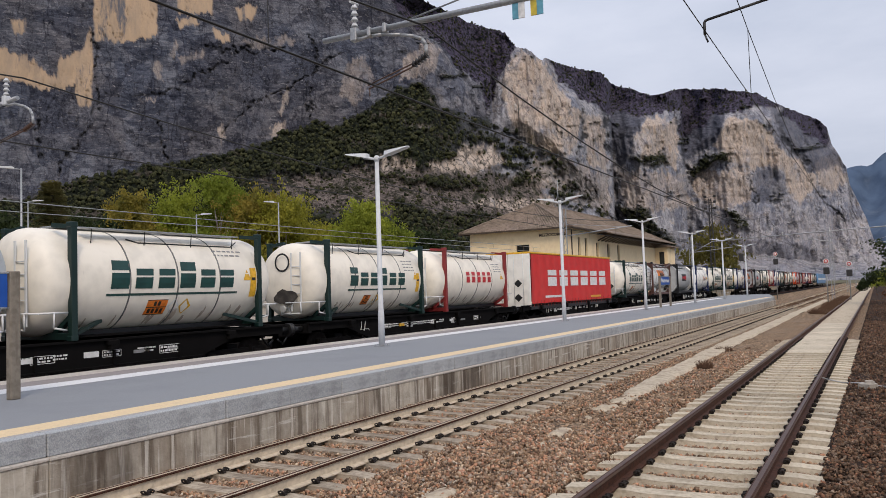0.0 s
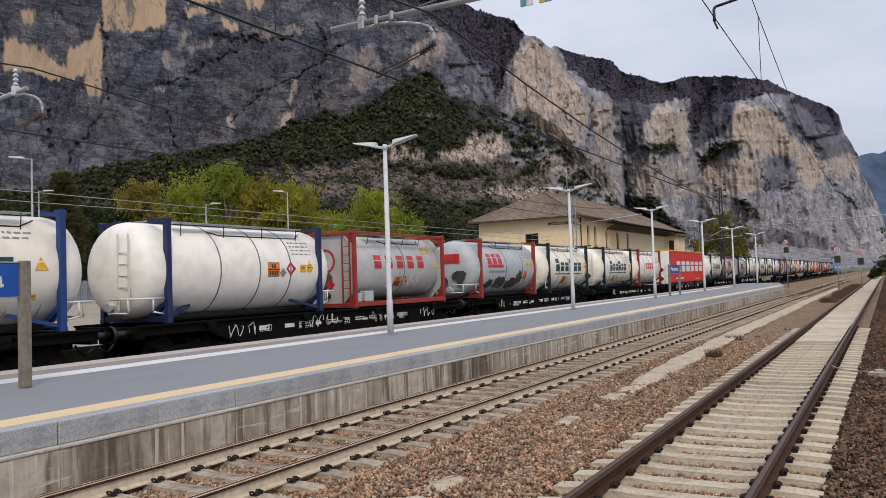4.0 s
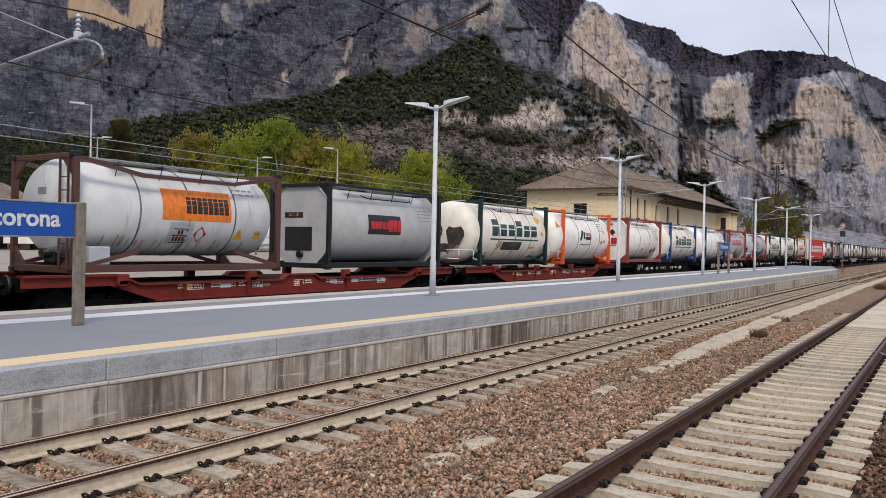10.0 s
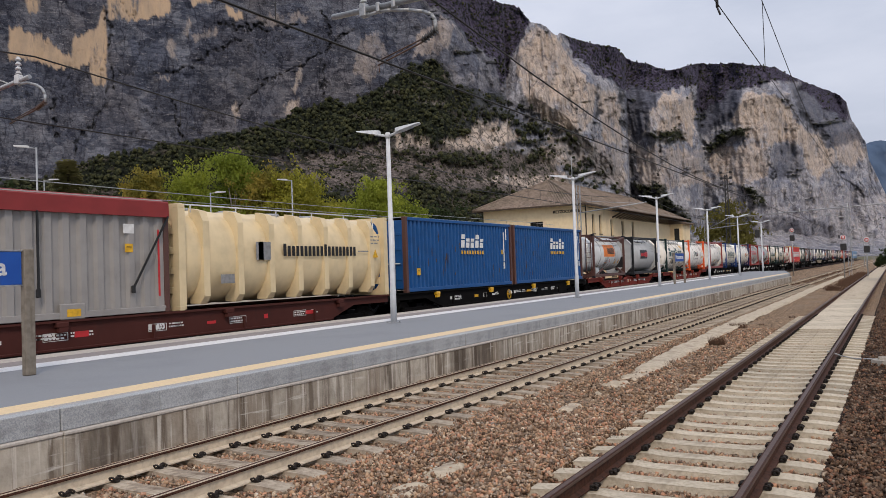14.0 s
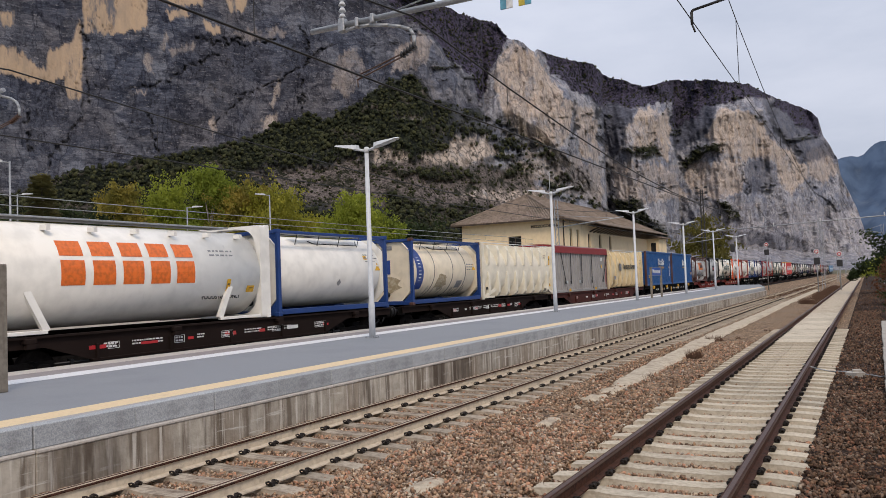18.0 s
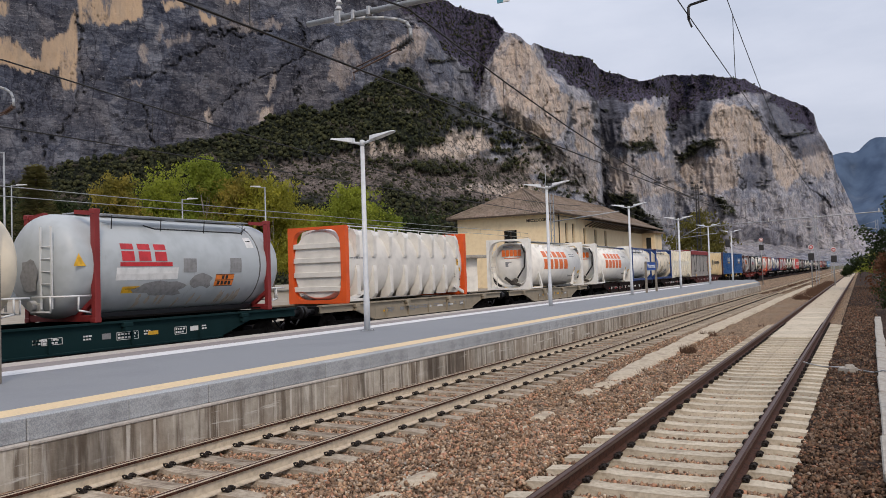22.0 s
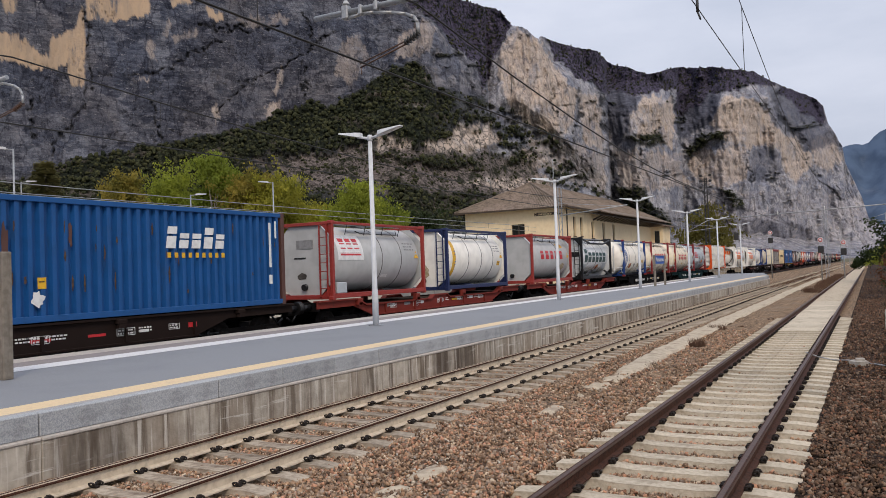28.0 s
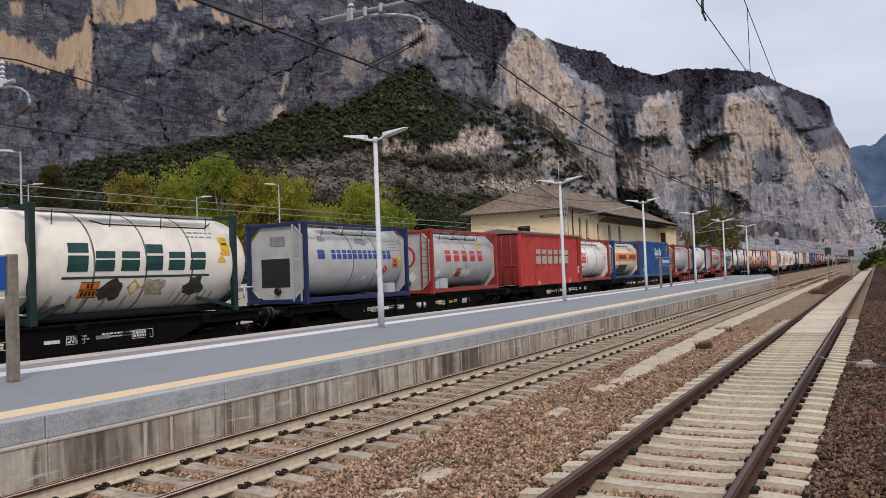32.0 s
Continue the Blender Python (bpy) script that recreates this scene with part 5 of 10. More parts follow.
def platform():
    near, far, y0, y1 = -8.03, -14.5, -30.0, 88.0
    b = Build()
    b.prism([(near - 0.09, y0), (near - 0.09, y1 - 12), (-10.6, y1 + 6), (far + 0.3, y1 + 6), (far + 0.3, y0)], -0.6, PLAT_TOP, "z")
    body = fixed(part("platform", b, M["asphalt"]), "island platform with bluish grey asphalt surface", "platform")
    for x0, x1, m, lab in ((near - 0.27, near - 0.74, M["yellow_line"], "pale yellow safety line"), (-12.36, -12.98, M["white_line"], "white safety line"), (near - 0.16, near - 0.27, M["edge_pale"], "pale granite edge strip"),
                           (-13.0, -13.72, M["mauve"], "dull mauve-grey paving strip"), (-13.74, far + 0.3, M["edge_light"], "pale paving along the goods track")):
        b = Build()
        b.box(x0, x1, y0, y1 - 12, PLAT_TOP, PLAT_TOP + 0.005)
        fixed(part("platform_marking", b, m, body, lab), lab)
    me = None
    for i in range(72):
        y = -8 + 1.35 * i
        if y > y1 - 14:
            break
        if me is None:
            b = Build()
            b.box(near - 0.16, near, 0.004, 1.346, FACE_LOW, PLAT_TOP + 0.008, 0.012)
            ob = part("edge_stone", b, M["granite"], body)
            me = ob.data
        else:
            ob = new("edge_stone", me)
            ob.parent = body
        ob.matrix_basis = pose(0.006 * math.sin(i * 2.7), y, 0)
    me = None
    for i in range(32):
        y = -8 + 2.7 * i
        if y > y1 - 14:
            break
        if me is None:
            b = Build()
            b.box(near - 0.13, near + 0.03, 0.003, 2.697, -0.6, FACE_LOW - 0.045, 0.006)
            ob = part("wall_panel", b, M["wall"], body)
            me = ob.data
        else:
            ob = new("wall_panel", me)
            ob.parent = body
        ob.matrix_basis = pose(0.008 * math.sin(i * 4.1), y, 0)
    me = None
    for i in range(32):
        y = -8 + 2.7 * i
        if y > y1 - 14:
            break
        if me is None:
            b = Build()
            b.box(near - 0.13, near + 0.045, 0.0, 2.70, FACE_LOW - 0.045, FACE_LOW, 0.012)
            ob = part("ledge", b, M["edge_light"], body, "pale ledge below the edge stones")
            me = ob.data
        else:
            ob = new("ledge", me)
            ob.parent = body
        ob.matrix_basis = pose(0.008 * math.sin(i * 4.1), y, 0)
    b = Build()
    b.box(far, far + 0.3, y0, y1 + 6, 0.0, PLAT_TOP, 0.01)
    part("far_edge", b, M["edge_light"], body)


platform()


def old_strip():
    """The worn top of a buried concrete kerb between the tracks, half covered by ballast."""
    xs, ys = np.linspace(-0.34, 0.34, 15), np.concatenate([np.linspace(4.5, 30, 340), np.linspace(30.3, 96, 160)])
    X, Y = np.meshgrid(xs, ys)
    wide = 0.11 + 0.15 * np.clip((Y - 12) / 10, 0, 1) + (layers(Y * 1.1, X * 0 + 2, 61, 4, 0.6) - 0.5) * 0.22
    Z = -0.172 + 0.035 * np.clip((Y - 13) / 6, 0, 1) - np.clip((np.abs(X) - wide) * 0.9, 0, 0.1) + (layers(X * 7, Y * 7, 62, 3) - 0.5) * 0.022 - np.clip(layers(X * 1.6, Y * 2.2, 63, 5, 0.68) - 0.43, 0, 1) * 0.9 * np.clip((17 - Y) / 3, 0, 1)
    fixed(sheet("kerb", X + STRIP(Y), Y, Z, M["sand"]), "worn sandy concrete kerb half sunk in ballast", "kerb")


old_strip()
crossing = fixed(thing("track_crossing", "", ""), "pale concrete slabs laid between the rails", "crossing")
for i in range(15):
    b = Build()
    b.box(TRACK_A - 0.66, TRACK_A + 0.66, 26.45 + 1.2 * i, 27.64 + 1.2 * i, -0.3, -0.150 + 0.004 * (i % 2), 0.008)
    part("slab", b, M["sleeper"], crossing)
xs, ys = np.linspace(TRACK_A - 0.68, TRACK_A + 0.68, 12), np.concatenate([np.linspace(44.3, 53, 60), np.linspace(53.5, 240, 90)])
X, Y = np.meshgrid(xs, ys)
fixed(sheet("track_infill", X, Y, -0.150 + (layers(X * 4, Y * 4, 64, 3) - 0.5) * 0.05, M["sand"]), "grit packed between the rails of the siding", "ground")


def edge_kerb():
    """A low concrete edging along the gravel, with a cable and a lump of concrete lying before it."""
    kerb = fixed(thing("kerb", "", ""), "pale concrete edging along the dark gravel", "kerb")
    rng = random.Random(9)
    y = 6.0
    while y < 36:
        n = rng.uniform(1.3, 2.6)
        b = Build()
        b.box(0.0, 0.22, 0.0, n - 0.03, -0.4, -0.09 + rng.uniform(-0.015, 0.015), 0.015)
        part("kerb_stone", b, M["concrete"], kerb).matrix_basis = pose(0.10 + 0.0095 * (y - 6) + rng.uniform(-0.012, 0.012), y, 0, 0, 0, rng.uniform(-0.5, 0.1))
        y += n
    top = thing("cable", "thin dark cable lying across the gravel", "cable")
    b = Build()
    b.bent([(-1.35, 19.05, -0.02), (-1.1, 19.0, -0.10), (-0.8, 19.03, -0.17), (-0.37, 18.9, -0.15), (-0.1, 18.5, -0.16), (0.15, 18.0, -0.14), (0.3, 17.7, -0.06), (0.6, 17.3, -0.1)], 0.014, 7)
    part("sheath", b, M["galv"], top)
    top = thing("concrete_lump", "grey lump of broken concrete on the gravel", "rubble")
    b = Build()
    b.prism([(-0.5, 18.3), (-0.3, 18.2), (-0.14, 18.35), (-0.2, 18.6), (-0.42, 18.62)], -0.25, -0.10, "z")
    part("lump", b, M["concrete"], top)
    b = Build()
    b.prism([(-0.36, 18.36), (-0.2, 18.38), (-0.24, 18.55), (-0.38, 18.5)], -0.10, -0.05, "z")
    part("chip", b, M["concrete"], top)


edge_kerb()
# ---------------------------------------------------------------- the goods train
PAINT = {
    "white": coat("tank_white", (0.83, 0.775, 0.67), 0.34), "clean": coat("clean_white", (0.88, 0.85, 0.78), 0.16), "cream": coat("tank_cream", (0.80, 0.70, 0.53), 0.5, dirt=(0.26, 0.19, 0.12)),
    "grey": coat("tank_grey", (0.47, 0.475, 0.465), 0.4), "pale_grey": coat("tank_pale_grey", (0.44, 0.475, 0.49), 0.4), "steel": coat("tank_bare_steel", (0.68, 0.69, 0.68), 0.55, 0.3),
    "beige": coat("bulk_beige", (0.73, 0.59, 0.36), 0.3, dirt=(0.30, 0.20, 0.10)), "bulk": coat("bulk_white", (0.80, 0.74, 0.60), 0.3), "bulk2": coat("bulk_offwhite", (0.72, 0.69, 0.63), 0.3),
    "red": coat("red_frame_paint", (0.30, 0.036, 0.027), 0.5), "old_red": coat("faded_red_frame_paint", (0.27, 0.055, 0.046), 0.5), "dark_red": coat("dark_red_frame_paint", (0.23, 0.027, 0.026), 0.5),
    "orange": coat("orange_frame_paint", (0.74, 0.105, 0.018), 0.25), "blue": coat("blue_frame_paint", (0.015, 0.050, 0.19), 0.4), "navy": coat("navy_frame_paint", (0.014, 0.024, 0.085), 0.4),
    "green": coat("dark_green_frame_paint", (0.006, 0.024, 0.021), 0.5), "black": coat("black_frame_paint", (0.011, 0.011, 0.012), 0.5), "brown": coat("rusty_brown_frame_paint", (0.10, 0.045, 0.035), 0.6),
    "box_blue": coat("container_blue", (0.008, 0.080, 0.255), 0.7, dirt=(0.03, 0.04, 0.06)), "box_red": coat("container_red", (0.47, 0.046, 0.042), 0.55), "box_grey": coat("container_grey", (0.31, 0.305, 0.295), 0.6),
    "box_dull": coat("container_dull_grey", (0.31, 0.295, 0.28), 0.6), "rust": surface("dark_rust", (0.05, 0.028, 0.02), (0.10, 0.055, 0.035), rough=0.85, grain=9, bump=0.1), "deck": surface("rusty_deck", (0.055, 0.036, 0.026), (0.025, 0.018, 0.014), rough=0.9, grain=3, dirt=(0.11, 0.075, 0.05), wide=2, bump=0.3, spec=0.1), "soft_grime": surface("brownish_grime", (0.50, 0.43, 0.34), (0.36, 0.30, 0.24), rough=0.7, grain=6, bump=0), "brown_cover": coat("grey_brown_cover", (0.20, 0.16, 0.13), 0.6, 0.7), "tarp": coat("red_tarpaulin", (0.24, 0.027, 0.026), 0.5, 0.6), "curtain": coat("red_curtain", (0.62, 0.03, 0.025), 0.2, 0.5),
    "wagon_black": coat("wagon_black", (0.007, 0.0065, 0.0065), 0.6, 0.85, (0.016, 0.013, 0.011), 0.06), "wagon_red": coat("wagon_red", (0.185, 0.028, 0.019), 0.7, 0.65, (0.05, 0.03, 0.025), 0.2),
    "wagon_brown": coat("wagon_brown", (0.075, 0.022, 0.017), 0.7, 0.7, (0.03, 0.02, 0.017), 0.2), "wagon_dark": coat("wagon_dark_brown", (0.020, 0.013, 0.011), 0.6, 0.8, (0.03, 0.022, 0.018), 0.08), "wagon_beige": coat("wagon_beige", (0.33, 0.28, 0.205), 0.75, 0.7, (0.06, 0.048, 0.038)),
    "wagon_teal": coat("wagon_teal", (0.008, 0.026, 0.028), 0.6, 0.8, (0.014, 0.014, 0.012), 0.08), "loco_blue": coat("locomotive_blue", (0.12, 0.25, 0.42), 0.3),
    "ink": surface("dark_green_lettering", (0.006, 0.05, 0.042), rough=0.4, grain=3, bump=0), "ink_blue": surface("blue_lettering", (0.02, 0.06, 0.26), rough=0.4, bump=0), "ink_black": surface("black_marking", (0.012, 0.012, 0.012), rough=0.5, bump=0),
    "ink_red": surface("red_lettering", (0.55, 0.025, 0.03), rough=0.4, grain=4, bump=0), "ink_orange": surface("orange_lettering", (0.82, 0.17, 0.02), rough=0.4, bump=0), "tag": surface("orange_plate", (0.85, 0.22, 0.02), rough=0.4, bump=0),
    "yellow": surface("yellow_sticker", (0.75, 0.42, 0.02), rough=0.4, bump=0), "ink_white": surface("white_lettering", (0.75, 0.75, 0.73), (0.62, 0.62, 0.60), rough=0.5, grain=6, bump=0), "ink_pale": surface("pale_worn_lettering", (0.46, 0.42, 0.35), (0.34, 0.28, 0.23), rough=0.6, grain=5, bump=0), "ink_grey": surface("grey_marking", (0.26, 0.26, 0.26), rough=0.5, bump=0),
    "grime": surface("dark_grime", (0.03, 0.026, 0.023), (0.08, 0.07, 0.06), rough=0.8, grain=4, bump=0.1), "ghost": surface("brown_glue_marks", (0.33, 0.26, 0.15), (0.50, 0.43, 0.31), rough=0.7, grain=9, bump=0),
    "wheel": surface("wheel_steel", (0.02, 0.016, 0.014), (0.012, 0.010, 0.009), rough=0.8, metal=0.0, spec=0.1, grain=9, bump=0.1), "band": surface("dark_strap_band", (0.09, 0.085, 0.08), (0.22, 0.21, 0.20), rough=0.5, grain=2, bump=0),
}
def text_mesh(name, body, size, material, parent, m, label, depth=0.006, bold=0.022):
    cu = bpy.data.curves.new(name, "FONT")
    cu.body, cu.size, cu.align_x, cu.align_y, cu.extrude, cu.offset = body, size, "CENTER", "CENTER", depth, size * bold
    tmp = new(name, cu)
    dg = bpy.context.evaluated_depsgraph_get()
    me = bpy.data.meshes.new_from_object(tmp.evaluated_get(dg))
    bpy.data.objects.remove(tmp)
    me.name = name
    me.materials.clear()
    me.materials.append(material)
    ob = new(name, me)
    ob.parent = parent
    ob.matrix_basis = m
    return tagged(ob, label)


MOVERS = []          # thing, place along the track at the start, height
CARRY = 1.24         # underside of the containers over the rails


class Skin:
    """Where the side of a vessel lies: a round one of radius r about height zc, or a flat one at x."""

    def __init__(self, r=0.0, zc=0.0, x=0.0):
        self.r, self.zc, self.x = r, zc, x

    def at(self, z, off):
        if not self.r:
            return self.x + off
        return math.sqrt(max(0.01, self.r ** 2 - (z - self.zc) ** 2)) + off


def panel(b, skin, y, z, w, h, off=0.008, slant=0.0):
    """A painted field on the side, in strips that follow the curve."""
    n = max(1, int(h / 0.12)) if skin.r else 1
    for k in range(n):
        z0, z1 = z - h / 2 + h * k / n, z - h / 2 + h * (k + 1) / n
        s0, s1 = slant * (z0 - z), slant * (z1 - z)
        b.add([(skin.at(z0, off), y - w / 2 + s0, z0), (skin.at(z0, off), y + w / 2 + s0, z0), (skin.at(z1, off), y + w / 2 + s1, z1), (skin.at(z1, off), y - w / 2 + s1, z1)], [(0, 1, 2, 3)])


def diamond(b, skin, y, z, s, off=0.011):
    b.add([(skin.at(z - s, off), y, z - s), (skin.at(z, off), y + s, z), (skin.at(z + s, off), y, z + s), (skin.at(z, off), y - s, z)], [(0, 1, 2, 3)])


def blot(b, skin, y, z, w, h, rng, off=0.007):
    """An irregular smear."""
    n = 18
    ring = []
    for i in range(n):
        a, r = 2 * math.pi * i / n, rng.uniform(0.55, 1.0)
        ring.append((y + math.cos(a) * w / 2 * r, z + math.sin(a) * h / 2 * r))
    v = [(skin.at(z, off), y, z)]
    for k in (0.5, 1.0):
        v += [(skin.at(z + (q - z) * k, off), y + (p - y) * k, z + (q - z) * k) for p, q in ring]
    f = [(0, 1 + i, 1 + (i + 1) % n) for i in range(n)] + [(1 + i, 1 + n + i, 1 + n + (i + 1) % n, 1 + (i + 1) % n) for i in range(n)]
    b.add(v, f)


def word(top, skin, y, z, w, h, paint, tall, slant=0.0, gap=0.13):
    """A company name as rows of plain bars: tall gives each pair's height."""
    n = len(tall)
    step = w / n
    small = Build()
    for i, t in enumerate(tall):
        c = y - w / 2 + step * (i + 0.5)
        bw = step * (1 - max(gap, 0.16))
        if bw < 0.2:
            panel(small, skin, c, z - h / 2 + h * t / 2, bw, h * t, 0.009, slant)
            continue
        # two plain bars, one over the other
        b = Build()
        tall_h = h * t
        for q, at in ((0.56, 0.28), (0.34, 0.83)):
            zz = z - h / 2 + tall_h * at
            panel(b, skin, c + slant * (zz - z), zz, bw * 0.88, tall_h * q, 0.009, slant)
        part("letter_bar", b, PAINT[paint], top)
    if small.v:
        tagged(part("lettering", small, PAINT[paint], top, "company lettering drawn as blocks"), kind="stuff")


SEEN = {"word": "company lettering drawn as blocks", "line": "underline", "plate": "orange hazard plate", "diamond": "hazard diamond", "sticker": "yellow sticker", "panel": "coloured panel", "blot": "dark smear",
        "data": "small grey data lines", "ghost": "brown glue marks of a removed sign"}


def marks(top, skin, rows, rng):
    """What is painted on or stuck to the side. Each row: kind, y, z, w, h, paint, more."""
    for kind, y, z, w, h, paint, *more in rows:
        b = Build()
        name = {"word": "lettering", "data": "data_print", "blot": "smear", "ghost": "glue_mark", "plate": "hazard_plate", "diamond": "hazard_diamond"}.get(kind, kind)
        if kind == "text":
            text_mesh("print", more[0], h, PAINT[paint], top, Matrix.Translation((skin.at(z, 0.012), y, z)) @ Matrix(((0, 0, 1, 0), (1, 0, 0, 0), (0, 1, 0, 0), (0, 0, 0, 1))), "small printed words", 0.001, 0.03)
            continue
        if kind == "word":
            word(top, skin, y, z, w, h, paint, *more)
            continue
        if kind == "diamond":
            diamond(b, skin, y, z, h)
        elif kind in ("blot", "ghost"):
            blot(b, skin, y, z, w, h, rng)
        elif kind == "data":
            for i in range(int(w)):
                at = y - h / 2
                while at < y + h / 2 - 0.05:
                    n = rng.uniform(0.06, 0.2)
                    panel(b, skin, at + n / 2, z - i * 0.115, n, 0.042, 0.006)
                    at += n + 0.05
        else:
            panel(b, skin, y, z, w, h, 0.007, *more)
        ob = part(name, b, PAINT[paint], top, SEEN.get(kind, ""))
        if kind == "data":
            tagged(ob, kind="stuff")
        if kind == "plate":
            b = Build()
            panel(b, skin, y, z, w, h * 0.06, 0.011)
            panel(b, skin, y, z + h * 0.48, w, h * 0.05, 0.011)
            panel(b, skin, y, z - h * 0.48, w, h * 0.05, 0.011)
            part("plate_rule", b, PAINT["ink_black"], ob)
            for k in (-1, 1):
                for i in range(2 if k > 0 else 4):
                    b = Build()
                    panel(b, skin, y + (i - (0.5 if k > 0 else 1.5)) * w * 0.2, z + k * h * 0.24, w * 0.13, h * 0.3, 0.011)
                    part("plate_digit", b, PAINT["ink_black"], ob)
        if kind == "sticker":
            b = Build()
            panel(b, skin, y, z + h * 0.12, w * 0.62, h * 0.1, 0.011)
            part("sticker_print", b, PAINT["ink_black"], ob)


def warning(top, skin, y, z, s=0.16):
    b = Build()
    b.add([(skin.at(z - s, 0.012), y - s, z - s), (skin.at(z - s, 0.012), y + s, z - s), (skin.at(z + s, 0.012), y, z + s * 0.8)], [(0, 1, 2)])
    part("warning_triangle", b, PAINT["yellow"], top, "yellow warning triangle")


def ladder(top, x0, x1, y, z0, z1, paint, name="ladder"):
    b = Build()
    for x in (x0, x1):
        b.box(x - 0.02, x + 0.02, y - 0.02, y + 0.02, z0, z1)
    n = int((z1 - z0) / 0.28)
    for i in range(1, n):
        b.tube((x0, y, z0 + i * 0.28), (x1, y, z0 + i * 0.28), 0.014, 6)
    part(name, b, PAINT[paint], top)


def vessel(R, L, dish, n=44):
    """A lying tank with dished ends."""
    ends = [(-L / 2 + d, R * r) for d, r in ((0.0, 0.02), (0.015, 0.3), (0.06, 0.56), (0.125, 0.74), (0.20, 0.855), (0.29, 0.93), (0.40, 0.975), (0.54, 1.0))]
    return ends + [(-a, r) for a, r in reversed(ends)]


def tank_container(spec):
    """A tank on a steel cradle: 'full' has a frame round all of it, 'swap' has end frames with the vessel running past them."""
    style, mid, shell, trim = spec["style"], (spec["y0"] + spec["y1"]) / 2, PAINT[spec["shell"]], PAINT[spec["trim"]]
    rng = random.Random(int(mid * 10))
    top = thing("tank_container", spec["label"], "tank container", "containers on the goods train", pose(TRACK_C, mid, CARRY))
    MOVERS.append((top, mid, CARRY))
    H = spec.get("h", 2.6)
    half = spec.get("half", 3.03)
    R = spec.get("R", 1.15 if style == "full" else 1.22)
    zc = H - R - (0.10 if style == "full" else 0.06)
    if style == "full":
        L = 2 * half - (0.16 if spec["trim"] == "brown" else 0.36)
        b = Build()
        b.turned([(-L / 2, 0.05), (-L / 2, R * 0.84), (-L / 2 + 0.10, R * 0.93), (-L / 2 + 0.22, R), (L / 2 - 0.22, R), (L / 2 - 0.1, R * 0.93), (L / 2, R * 0.84), (L / 2, 0.05)], 44, "y", (0, 0, zc))
    else:
        L = spec.get("long", 7.5)
        b = Build()
        b.turned(vessel(R, L, 0.62), 44, "y", (0, 0, zc))
    part("vessel", b, shell, top)
    for k in spec.get("bands", (-1.45, 0.0, 1.45)):
        bands = Build()
        bands.turned([(k - 0.022, R), (k - 0.022, R + 0.006), (k + 0.022, R + 0.006), (k + 0.022, R)], 44, "y", (0, 0, zc))
        part("strap_band", bands, PAINT["band"], top, "dark strap round the vessel")
    # end frames
    px, pw = (1.22, 0.125) if style == "full" else (1.262, 0.15)
    for e in (-1, 1):
        y = e * (half - pw / 2)
        b = Build()
        for s in (-1, 1):
            b.box(s * px, s * (px - pw), y - pw / 2, y + pw / 2, 0.0, H, 0.012)
        b.box(-px + pw, px - pw, y - 0.06, y + 0.06, 0.02, 0.17, 0.01)
        if style == "full":
            b.box(-px + pw, px - pw, y - 0.05, y + 0.05, H - 0.13, H - 0.02, 0.01)
            g = 0.42 if spec.get("struts") else 0.34
            for s in (-1, 1):
                for z0, z1 in ((0.15, 0.15 + g), (H - 0.12, H - 0.12 - g)):
                    b.prism([(s * (px - pw), z0), (s * (px - pw - g), z0), (s * (px - pw), z1)], y - 0.03, y + 0.03, "y")
        else:
            for s in (-1, 1):
                b.beam((s * (px - 0.06), y, H - 0.1), (s * 0.55, y, H - 0.03), 0.12, 0.10)
                b.beam((s * (px - 0.08), y, 0.55), (s * 0.55, y, 0.12), 0.12, 0.10)
                if spec["trim"] in ("orange", "navy", "green", "blue"):
                    b.beam((s * (px - 0.12), y, 0.12), (s * 0.78, y - e * 1.0, 0.40), 0.10, 0.08)
        part("end_frame", b, trim, top)
        if style == "full" and spec["trim"] != "brown":
            w, g = px - pw, 0.46
            b = Build()
            b.prism([(-w, 0.15 + g), (-w + g, 0.15), (w - g, 0.15), (w, 0.15 + g), (w, H - 0.12 - g), (w - g, H - 0.12), (-w + g, H - 0.12), (-w, H - 0.12 - g)], e * (half - 0.12), e * (half - 0.15), "y")
            part("end_plate", b, shell, top)
        for s in (-1, 1):
            for z0, z1 in ((-0.004, 0.118), (H - 0.118, H + 0.004)):
                b = Build()
                b.box(s * (px + 0.004), s * (px - 0.178), y - 0.09, y + 0.09, z0, z1, 0.015)
                part("corner_casting", b, PAINT[spec.get("cast", spec["trim"])], top)
    if style == "full":
        for s in (-1, 1):
            b = Build()
            b.box(s * px, s * (px - 0.11), -half + pw, half - pw, 0.04, 0.20, 0.012)
            if spec.get("struts"):
                for e in (-1, 1):
                    b.beam((s * (px - 0.05), e * (half - 0.1), 0.15), (s * (px - 0.05), e * (half - 1.6), 0.5), 0.09, 0.09)
                    b.beam((s * (px - 0.05), e * (half - 0.1), H - 0.12), (s * (px - 0.05), e * (half - 1.7), H - 0.38), 0.09, 0.09)
                b.beam((s * (px - 0.05), -half + 1.7, H - 0.38), (s * (px - 0.05), half - 1.7, H - 0.38), 0.09, 0.09)
            else:
                b.box(s * px, s * (px - 0.09), -half + pw, half - pw, H - 0.12, H - 0.03, 0.012)
            part("side_rail", b, trim, top)
    else:
        for s in (-1, 1):
            b = Build()
            b.box(s * 0.62, s * 0.50, -half + pw, half - pw, 0.03, 0.20, 0.012)
            part("cradle_beam", b, PAINT["black"], top)
    # added black plate that stands in for the dark gap beneath the vessel
    b = Build()
    b.box(-1.0, 1.0, -half + 0.2, half - 0.2, 0.05, 0.09)
    part("floor_tray", b, PAINT["wagon_black"], top)
    # top: walkway, manhole, hand line
    b = Build()
